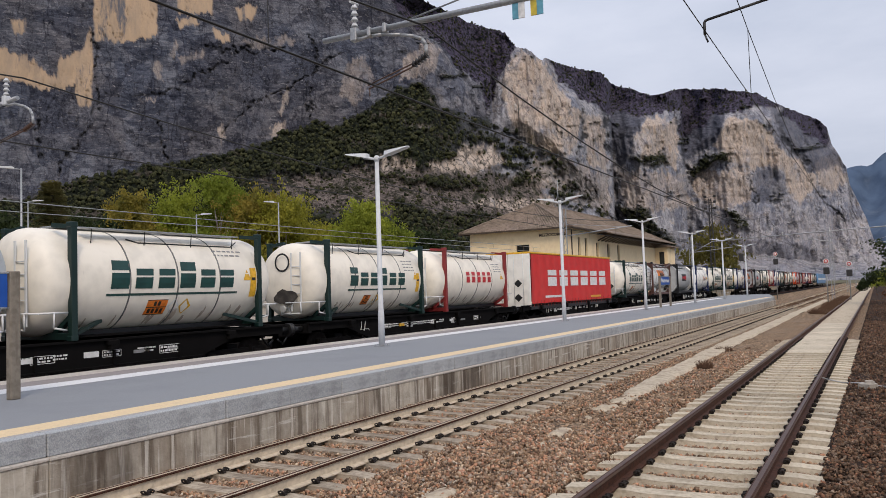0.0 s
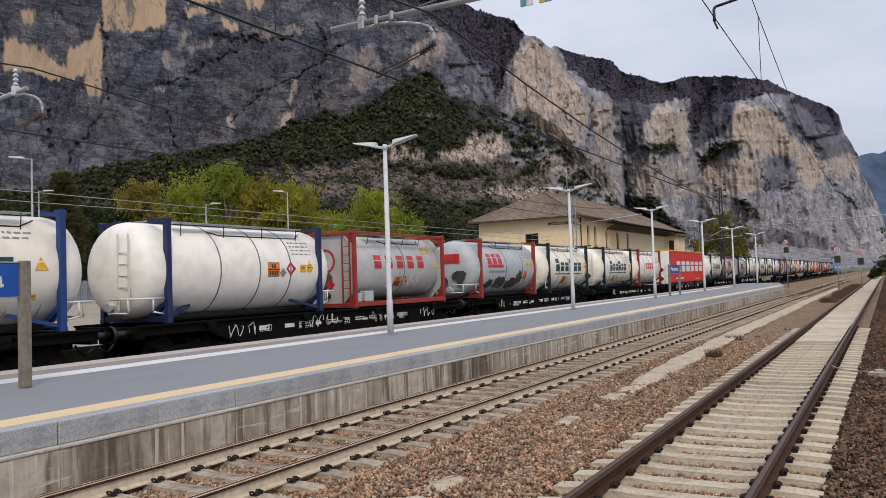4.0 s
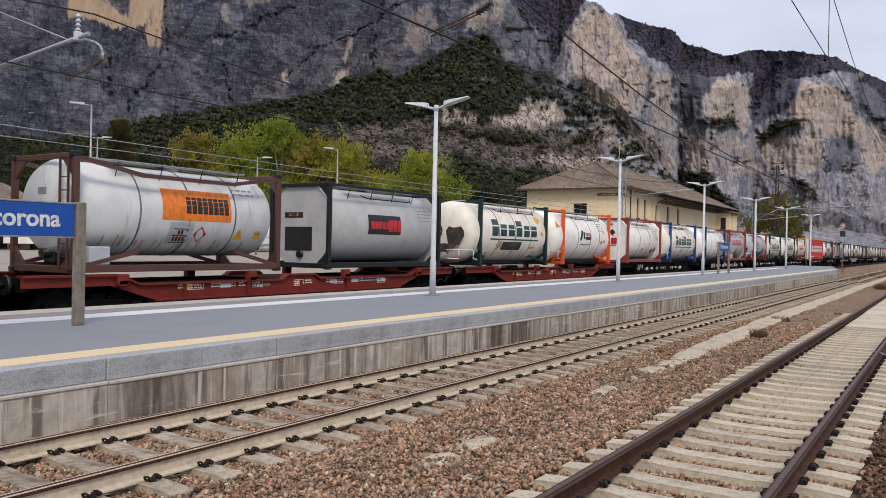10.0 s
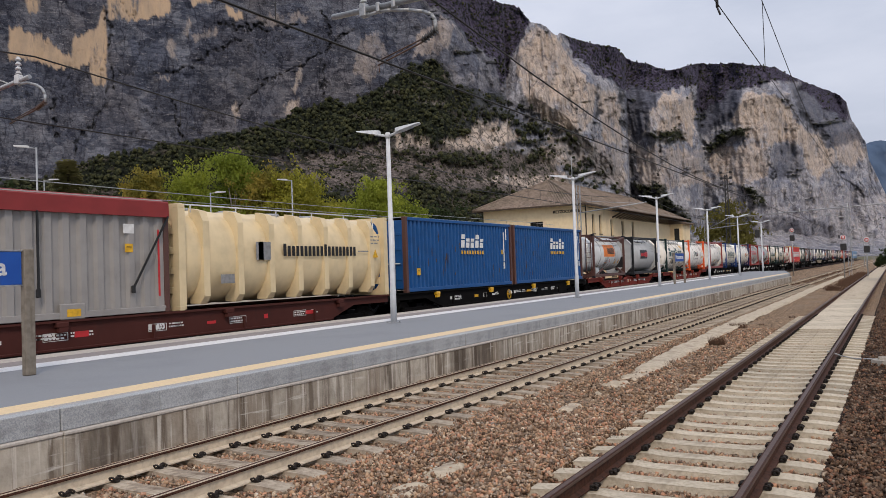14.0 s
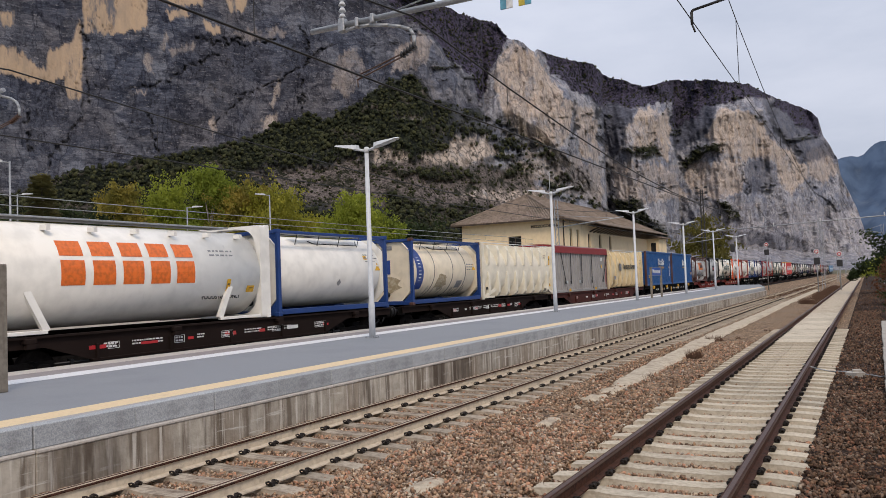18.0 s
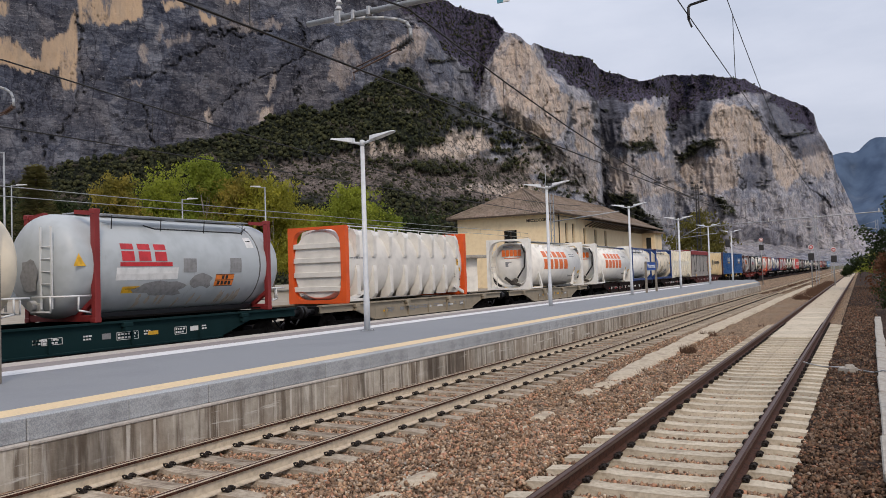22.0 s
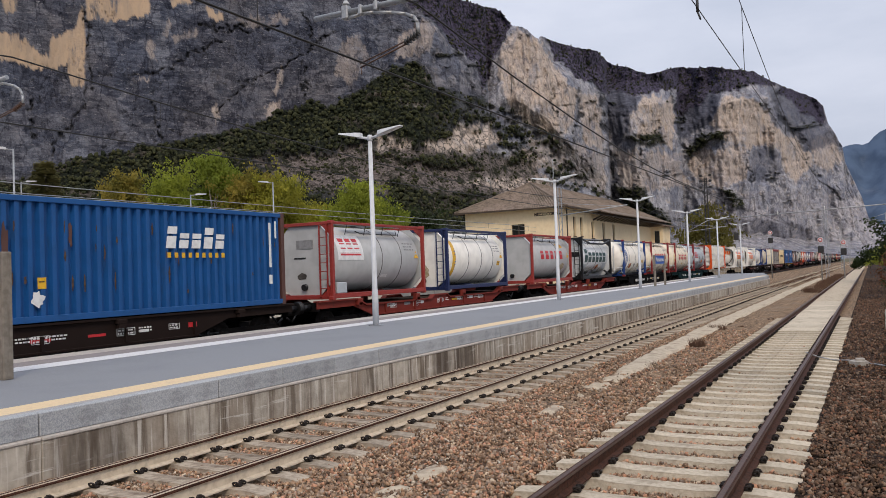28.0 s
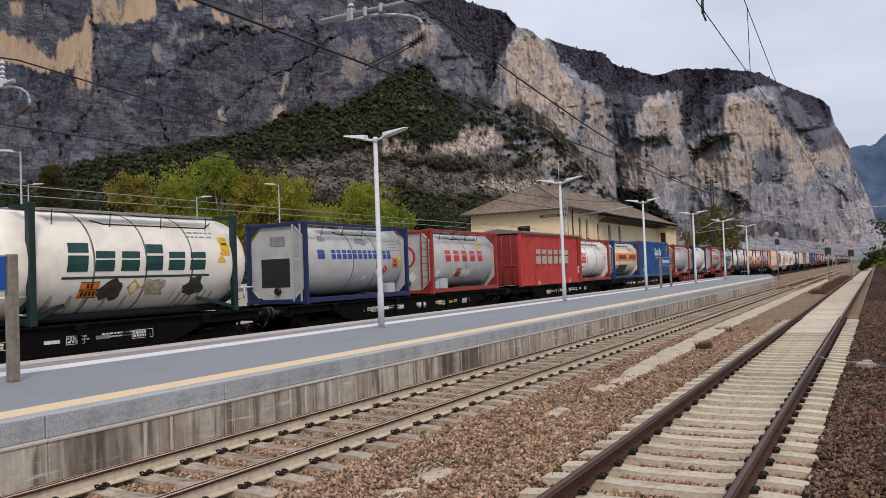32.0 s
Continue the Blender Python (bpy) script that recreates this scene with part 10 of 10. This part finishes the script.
def grove():
    def place(az, d):
        return pose(-math.sin(radians(az)) * d, math.cos(radians(az)) * d, 1.2 if 36 < az < 60 else 0.3, 0, 0, az * 37)

    tree("birch_tree", 1, 8.2, 2.2, "leaf_warm", place(50.3, 64), "slim birch with bronze spring leaves", 10, 14490, 0.11)
    tree("poplar_tree", 2, 8.4, 3.0, "leaf", place(47.4, 66), "light green spreading tree in young leaf", 12, 22423, 0.11)
    tree("poplar_tree", 3, 9.9, 2.8, "leaf_green", place(44.4, 64), "tall light green tree in young leaf", 14, 25875, 0.11)
    tree("birch_tree", 4, 8.3, 2.6, "leaf_warm", place(42.0, 63), "bronze-green tree in young leaf beside a taller one", 10, 15525, 0.11)
    tree("poplar_tree", 5, 7.9, 3.2, "leaf_yellow", place(40.0, 63), "broad yellowish green tree in young leaf", 12, 22423, 0.11)
    tree("poplar_tree", 6, 6.2, 2.6, "leaf_yellow", place(37.6, 66), "small yellowish green tree behind the lamps", 10, 15525, 0.11)
    tree("poplar_tree", 7, 8.2, 2.9, "leaf", place(34.7, 63), "round light green tree", 11, 20698, 0.11)
    tree("poplar_tree", 8, 7.0, 2.6, "leaf_green", place(32.4, 66), "low light green tree beside a round one", 10, 17250, 0.11)
    tree("pine_tree", 9, 8.0, 4.0, "leaf_dark", place(54.8, 82), "dark conifer clump behind the car park", 12, 6000, 0.25)
    tree("laurel_shrub", 22, 2.9, 2.4, "leaf_dark", place(51.2, 65), "dark evergreen shrub behind the fence", 10, 5000, 0.14)
    tree("laurel_shrub", 23, 2.7, 2.2, "leaf_dark", place(53.6, 60), "dark green shrub behind the slat fence", 10, 5000, 0.14)
    tree("laurel_shrub", 24, 2.6, 2.2, "leaf_dark", place(48.6, 68), "dark shrub beside the caravan", 10, 5000, 0.14)
    tree("pine_tree", 10, 8.0, 4.5, "leaf_dark", place(51.8, 88), "dark bushy tree at the foot of the slope", 12, 6000, 0.3)
    tree("pine_tree", 11, 8.5, 5.0, "leaf_dark", place(58.5, 90), "dark bushy tree below the cliffs", 12, 6000, 0.3)
    tree("pine_tree", 15, 7.5, 5.0, "leaf_dark", place(30.2, 95), "dark bushy tree beside the station building", 12, 6000, 0.3)
    tree("poplar_tree", 12, 8.5, 4.6, "leaf_olive", place(9.9, 128), "olive green tree beyond the platform", 10, 5000, 0.26)
    tree("yew_tree", 13, 7.4, 3.0, "leaf_dark", pose(3.7, 76, -0.3), "tall dark evergreen beside the siding", 20, 12000, 0.16)
    tree("hedge_shrub", 14, 3.0, 1.5, "leaf_rust", pose(2.0, 47, -0.3), "reddish brown shrub leaning over the gravel", 9, 4500, 0.09)
    tree("hedge_shrub", 18, 3.3, 1.8, "leaf_rust", pose(2.5, 53, -0.3), "rusty brown hedge shrub beside the siding", 9, 4500, 0.09)
    tree("hedge_shrub", 19, 1.3, 0.9, "leaf_dark", pose(1.45, 40, -0.3), "low green shrub at the edge of the gravel", 7, 3000, 0.07)
    tree("hedge_shrub", 20, 1.6, 1.0, "leaf_dark", pose(1.6, 57, -0.3), "green shrub below a rusty hedge", 7, 2500, 0.08)
    tree("far_shrub", 16, 3.0, 2.0, "leaf_dark", pose(-0.2, 156, -0.3), "dark shrub where the siding ends", 9, 3000, 0.16)
    tree("far_shrub", 17, 1.7, 1.3, "leaf_dark", pose(-1.9, 158, -0.3), "small dark shrub where the siding ends", 9, 2500, 0.14)
    tree("far_shrub", 21, 3.6, 2.4, "leaf", pose(2.2, 150, -0.3), "light green shrub beyond the siding", 9, 3000, 0.16)


grove()


def weeds():
    """Dry tufts and low weeds between the tracks."""
    rng = np.random.RandomState(8)
    b = Build()

    def tuft(x, y, r, n, h):
        for _ in range(n):
            a, q = rng.rand() * 6.283, rng.rand() ** 0.5 * r
            px, py = x + math.cos(a) * q, y + math.sin(a) * q
            hh = h * rng.uniform(0.4, 1.0)
            lx, ly = rng.uniform(-0.5, 0.5, 2) * hh
            w = 0.006 + 0.004 * rng.rand()
            b.add([(px - w, py, -0.23), (px + w, py, -0.23), (px + lx, py + ly, -0.23 + hh)], [(0, 1, 2)])

    tuft(-4.15, 21.7, 0.2, 220, 0.32)
    tuft(-4.6, 27.5, 0.3, 160, 0.25)
    for _ in range(110):
        tuft(rng.uniform(-4.0, -3.15), rng.uniform(57, 112), 0.4, 60, 0.32)
    tuft(-3.7, 58.0, 0.35, 300, 0.5)
    for _ in range(70):
        tuft(rng.uniform(-7.9, -5.6), rng.uniform(70, 150), 0.5, 40, 0.25)
    for _ in range(26):
        tuft(rng.uniform(-5.6, -3.2), rng.uniform(8, 34), 0.12, 22, 0.12)
    for _ in range(40):
        tuft(rng.uniform(1.2, 4.5), rng.uniform(14, 70), 0.3, 40, 0.3)
    tagged(part("dry_weeds", b, M["dry_weed"]), "dry reddish weeds between the tracks", "weeds", "", "stuff")


weeds()

# ---------------------------------------------------------------- beyond the goods track


def yard_lamps():
    for az, d, h, s in ((56.8, 42, 8.1, 1), (56.4, 62, 8.9, -1), (46.0, 53, 7.12, -1), (40.4, 54, 8.0, 1)):
        x, y = -math.sin(radians(az)) * d, math.cos(radians(az)) * d
        top = thing("street_lamp", "thin grey street lamp with one flat head", "street lamp", "lamps behind the tracks", pose(x, y, 0.4))
        b = Build()
        b.turned([(0, 0.065), (h, 0.04)], 12, "z")
        part("post", b, M["galv"], top)
        b = Build()
        b.tube((0, 0, h - 0.05), (-0.4 * s, -0.48 * s, h + 0.04), 0.025, 8)
        arm = part("arm", b, M["galv"], top)
        b = Build()
        b.prism([(0.30, -0.03), (0.95, 0.02), (0.97, 0.07), (0.42, 0.08), (0.30, 0.05)], -0.11, 0.11, "x")
        part("lantern", b, M["pole"], arm).matrix_basis = pose(0, 0, h, 0, 0, 140 if s > 0 else -40)


yard_lamps()


def car(at, paint, label, van=False):
    top = thing("parked_van" if van else "parked_car", label, "van" if van else "car", "parked vehicles", at)
    L, H = (5.6, 2.4) if van else (4.2, 1.48)
    b = Build()
    if van:
        o = [(-L / 2, 0.35), (L / 2, 0.35), (L / 2, 0.95), (L / 2 - 0.6, 1.15), (L / 2 - 1.3, H - 0.15), (L / 2 - 1.6, H), (-L / 2 + 0.05, H), (-L / 2, H - 0.1)]
    else:
        o = [(-L / 2, 0.3), (L / 2, 0.3), (L / 2, 0.7), (L / 2 - 0.25, 0.85), (L / 2 - 1.1, 0.98), (L / 2 - 1.75, H - 0.06), (L / 2 - 2.1, H), (-L / 2 + 0.7, H - 0.02), (-L / 2 + 0.12, 1.0), (-L / 2, 0.9)]
    b.prism(o, -0.85, 0.85, "x")
    part("body", b, paint, top)
    b = Build()
    if van:
        for s in (-1, 1):
            b.prism([(L / 2 - 2.3, 1.25), (L / 2 - 1.0, 1.25), (L / 2 - 1.5, H - 0.25), (L / 2 - 2.3, H - 0.25)], s * 0.852, s * 0.86, "x")
    else:
        for s in (-1, 1):
            b.prism([(-L / 2 + 0.4, 1.0), (L / 2 - 1.25, 1.0), (L / 2 - 1.85, H - 0.1), (-L / 2 + 0.8, H - 0.1)], s * 0.852, s * 0.86, "x")
    part("windows", b, M["glass_dark"], top)
    for y in (-L / 2 + 0.8, L / 2 - 0.8):
        for s in (-1, 1):
            b = Build()
            b.turned([(s * 0.66, 0.2), (s * 0.66, 0.32), (s * 0.87, 0.32), (s * 0.87, 0.2)], 22, "x", (0, y, 0.32))
            wheel = part("wheel", b, M["rubber"], top)
            b = Build()
            b.turned([(s * 0.86, 0.2), (s * 0.88, 0.18), (s * 0.88, 0.03)], 16, "x", (0, y, 0.32))
            part("rim", b, M["galv"], wheel)
    return top


car(pose(-45.5, 25.4, 1.36, 0, 0, 62), PAINT["clean"], "white parked car behind the goods track")
car(pose(-44.2, 27.4, 1.33, 0, 0, 60), PAINT["clean"], "white parked car in the station car park")


def caravan():
    """A white motorhome beside the fence."""
    top = thing("caravan", "white motorhome with a grey skirt parked behind the wire fence", "caravan", "parked vehicles", pose(-43.9, 40.8, 1.36, 0, 0, -42.3))
    b = Build()
    b.prism([(-2.46, 0.5), (3.2, 0.5), (3.25, 1.3), (3.2, 2.42), (3.1, 2.52), (-1.0, 2.6), (-1.1, 2.55), (-2.25, 2.5), (-2.42, 2.36), (-2.5, 1.2)], -1.05, 1.05, "x")
    part("body", b, PAINT["clean"], top)
    b = Build()
    b.prism([(-2.4, 0.24), (0.55, 0.24), (0.72, 0.52), (1.38, 0.52), (1.55, 0.24), (3.1, 0.24), (3.2, 0.5), (-2.46, 0.5)], -1.06, 1.06, "x")
    part("skirt", b, PAINT["pale_grey"], top, "grey lower skirt")
    b = Build()
    b.box(1.052, 1.064, -2.42, 3.15, 0.52, 1.22, 0.004)
    part("lower_panel", b, M["pole"], top, "pale grey lower panel")
    b = Build()
    b.box(1.05, 1.068, -0.98, -0.93, 0.3, 2.5)
    part("body_seam", b, PAINT["ink_grey"], top)
    b = Build()
    b.box(1.052, 1.068, 0.3, 2.9, 1.0, 1.05)
    part("trim_strip", b, PAINT["ink_grey"], top)
    b = Build()
    for y0, y1, z0, z1 in ((-0.36, 0.42, 1.58, 1.63), (-0.36, 0.42, 2.07, 2.12), (-0.36, -0.31, 1.63, 2.07), (0.37, 0.42, 1.63, 2.07)):
        b.box(1.05, 1.075, y0, y1, z0, z1)
    part("window_frame", b, PAINT["black"], top)
    b = Build()
    b.box(1.05, 1.06, -0.31, 0.37, 1.63, 2.07)
    part("window", b, M["glass_dark"], top)
    b = Build()
    b.box(1.05, 1.058, 2.2, 2.7, 1.3, 2.0, 0.004)
    part("hatch", b, PAINT["bulk2"], top)
    b = Build()
    b.box(-0.35, 0.35, -0.3, 0.3, 2.55, 2.68, 0.03)
    part("roof_hatch", b, PAINT["clean"], top)
    for y in (-1.4, 1.05):
        for q in (-1, 1):
            b = Build()
            b.turned([(q * 0.8, 0.2), (q * 0.8, 0.33), (q * 1.03, 0.33), (q * 1.05, 0.2)], 22, "x", (0, y, 0.33))
            wheel = part("wheel", b, M["rubber"], top)
            b = Build()
            b.turned([(q * 1.03, 0.19), (q * 1.056, 0.17), (q * 1.058, 0.02)], 18, "x", (0, y, 0.33))
            part("hub_cap", b, M["pole"], wheel)


caravan()


def fence():
    """Dense upright slats beside the car park."""
    top = thing("fence", "dark bluish grey slat fence beside the car park", "fence", "", pose(-51.1, 26.7, 1.40, 0, 0, -36.87))
    b = Build()
    b.box(0.06, 0.26, 0, 16, -0.2, 0.17, 0.015)
    part("base_kerb", b, M["concrete"], top, "pale concrete kerb below the slats")
    for z in (0.25, 1.15):
        b = Build()
        b.box(-0.04, 0.0, 0, 13, z, z + 0.05)
        part("rail", b, M["slat"], top)
    me = None
    for i in range(96):
        if me is None:
            b = Build()
            b.box(0.0, 0.025, -0.062, 0.062, 0.0, 1.45, 0.006)
            ob = part("slat", b, M["slat"], top)
            me = ob.data
        else:
            ob = new("slat", me)
            ob.parent = top
        ob.matrix_basis = pose(0.03 * (i % 2), 0.1 + 0.135 * i, 0)


fence()


def cedar(seed, h, spread, base, label):
    """A conifer with flat tiers of branches."""
    rng = np.random.RandomState(seed)
    top = thing("cedar_tree", label, "tree", "trees behind the station", base)
    b = Build()
    b.tube((0, 0, 0), (0, 0, h), 0.2, 10, 0.03)
    tips = []
    for k in range(17):
        z = h * (0.14 + 0.84 * k / 16)
        reach = spread * (1.05 - 0.85 * k / 16)
        for j in range(7):
            a = j * 0.9 + k * 0.5 + rng.uniform(-0.2, 0.2)
            r = reach * rng.uniform(0.7, 1.0)
            e = (math.cos(a) * r, math.sin(a) * r, z - 0.12 * r)
            b.tube((0, 0, z), e, 0.05, 6, 0.012)
            tips.append((z, a, r))
    part("trunk", b, M["bark"], top)
    n = 120
    v = []
    for z, a, r in tips:
        u = rng.uniform(0.25, 1.05, n)
        side = rng.normal(0, 0.16, n) * r * (0.4 + 0.6 * u)
        x = math.cos(a) * r * u - math.sin(a) * side
        y = math.sin(a) * r * u + math.cos(a) * side
        zz = z - 0.12 * r * u + rng.normal(0, 0.13, n) - 0.1 * np.abs(side)
        t = rng.uniform(0, 6.283, n)
        q = rng.uniform(0.07, 0.16, n)
        dx, dy = np.cos(t) * q, np.sin(t) * q
        v.append(np.stack([np.stack([x - dx, y - dy, zz], 1), np.stack([x + dy * 0.6, y - dx * 0.6, zz + 0.03], 1), np.stack([x + dx, y + dy, zz - 0.02], 1), np.stack([x - dy * 0.6, y + dx * 0.6, zz + 0.02], 1)], 1))
    v = np.concatenate(v)
    c = len(v)
    me = bpy.data.meshes.new("crown")
    me.vertices.add(c * 4)
    me.vertices.foreach_set("co", v.astype(np.float32).ravel())
    me.loops.add(c * 4)
    me.loops.foreach_set("vertex_index", np.arange(c * 4, dtype=np.int32))
    me.polygons.add(c)
    me.polygons.foreach_set("loop_start", (np.arange(c) * 4).astype(np.int32))
    me.update(calc_edges=True)
    me.materials.append(M["leaf_cedar"])
    new("crown", me).parent = top


cedar(31, 9.7, 3.7, pose(-52.4, 36.7, 1.3), "dark cedar with flat tiers of branches")


def excavator():
    """A yellow rail excavator parked beyond the train."""
    top = thing("excavator", "yellow excavator parked behind the goods track", "excavator", "", pose(-29.5, 41.5, 0.4, 0, 0, -70))
    Y = PAINT["yellow"]
    b = Build()
    b.box(-1.2, 1.2, -2.0, 1.4, 1.0, 1.7, 0.12)
    b.box(-1.2, 1.2, -2.2, -0.6, 1.6, 2.3, 0.15)
    part("body", b, Y, top)
    b = Build()
    b.prism([(-0.5, 1.7), (1.4, 1.7), (1.5, 2.3), (1.1, 3.0), (-0.4, 3.0)], -1.15, -0.1, "x")
    part("cab", b, M["glass_dark"], top)
    for s in (-1, 1):
        b = Build()
        b.box(s * 1.3, s * 0.75, -1.8, 1.8, 0.0, 0.85, 0.3)
        part("crawler", b, M["rubber"], top)
    b = Build()
    b.beam((0.4, 1.2, 1.8), (0.4, 3.2, 4.0), 0.4, 0.5)
    b.beam((0.4, 3.2, 4.0), (0.4, 4.6, 3.4), 0.35, 0.45)
    part("boom", b, Y, top)
    b = Build()
    b.beam((0.4, 4.6, 3.4), (0.4, 5.0, 1.6), 0.3, 0.35)
    part("stick", b, Y, top)
    b = Build()
    b.prism([(4.7, 1.7), (5.3, 1.6), (5.2, 0.9), (4.5, 0.8)], 0.0, 0.8, "x")
    part("bucket", b, M["black"], top)


excavator()


def far_house():
    top = thing("house", "low house with a brown tile roof behind the car park", "house", "", pose(-48, 22, 0.2, 0, 0, 25))
    b = Build()
    b.box(-4, 4, -5, 5, 0, 3.4)
    part("wall", b, M["plaster"], top)
    b = Build()
    b.prism([(-4.6, 3.3), (4.6, 3.3), (0, 5.2)], -5.5, 5.5, "y")
    part("roof", b, M["roof_tile"], top)
    for y in (-3, 0, 3):
        b = Build()
        b.box(4.0, 4.03, y - 0.5, y + 0.5, 1.1, 2.5)
        part("window", b, M["window"], top)


far_house()


def yard_shed():
    """A flat-roofed white shed and a steel skip beside the building."""
    top = thing("shed", "low white shed with a flat overhanging roof", "shed", "", pose(-27.6, 49.8, 0.9, 0, 0, -29))
    b = Build()
    b.box(-2, 2, -3, 3, 0, 2.4)
    part("wall", b, PAINT["clean"], top)
    b = Build()
    b.box(-2.5, 2.6, -3.6, 3.6, 2.4, 2.62, 0.03)
    part("roof", b, M["concrete"], top)
    b = Build()
    b.box(2.0, 2.03, -1.6, 0.4, 0.9, 2.0)
    part("window", b, M["window"], top)
    top = thing("skip", "grey steel skip standing behind the goods track", "skip", "", pose(-22.6, 40.3, 0.4, 0, 0, -29))
    b = Build()
    for s in (-1, 1):
        b.box(s * 1.1, s * 1.16, -2.2, 2.2, 0.1, 1.55)
        b.box(-1.1, 1.1, s * 2.14, s * 2.2, 0.1, 1.55)
    b.box(-1.1, 1.1, -2.14, 2.14, 0.1, 0.16)
    part("bin", b, PAINT["box_grey"], top)
    for k in range(4):
        b = Build()
        b.box(1.16, 1.24, -1.8 + k * 1.2, -1.7 + k * 1.2, 0.1, 1.5)
        part("rib", b, PAINT["box_grey"], top)
    b = Build()
    b.box(1.12, 1.26, -2.25, 2.25, 1.5, 1.6, 0.02)
    part("rim", b, PAINT["steel"], top)


yard_shed()
# ---------------------------------------------------------------- motion along the goods track
SPEED = (6.4758, 0.084909, 0.00100115, -0.0000196326)


def travelled(t):
    """Metres that the train has gone since the start."""
    return SPEED[0] * t + SPEED[1] * t * t + SPEED[2] * t ** 3 + SPEED[3] * t ** 4


def motions():
    for ob, y, z in MOVERS:
        walk(ob, [(t, pose(TRACK_C, y + travelled(t), z)) for t in range(0, 33)])


motions()
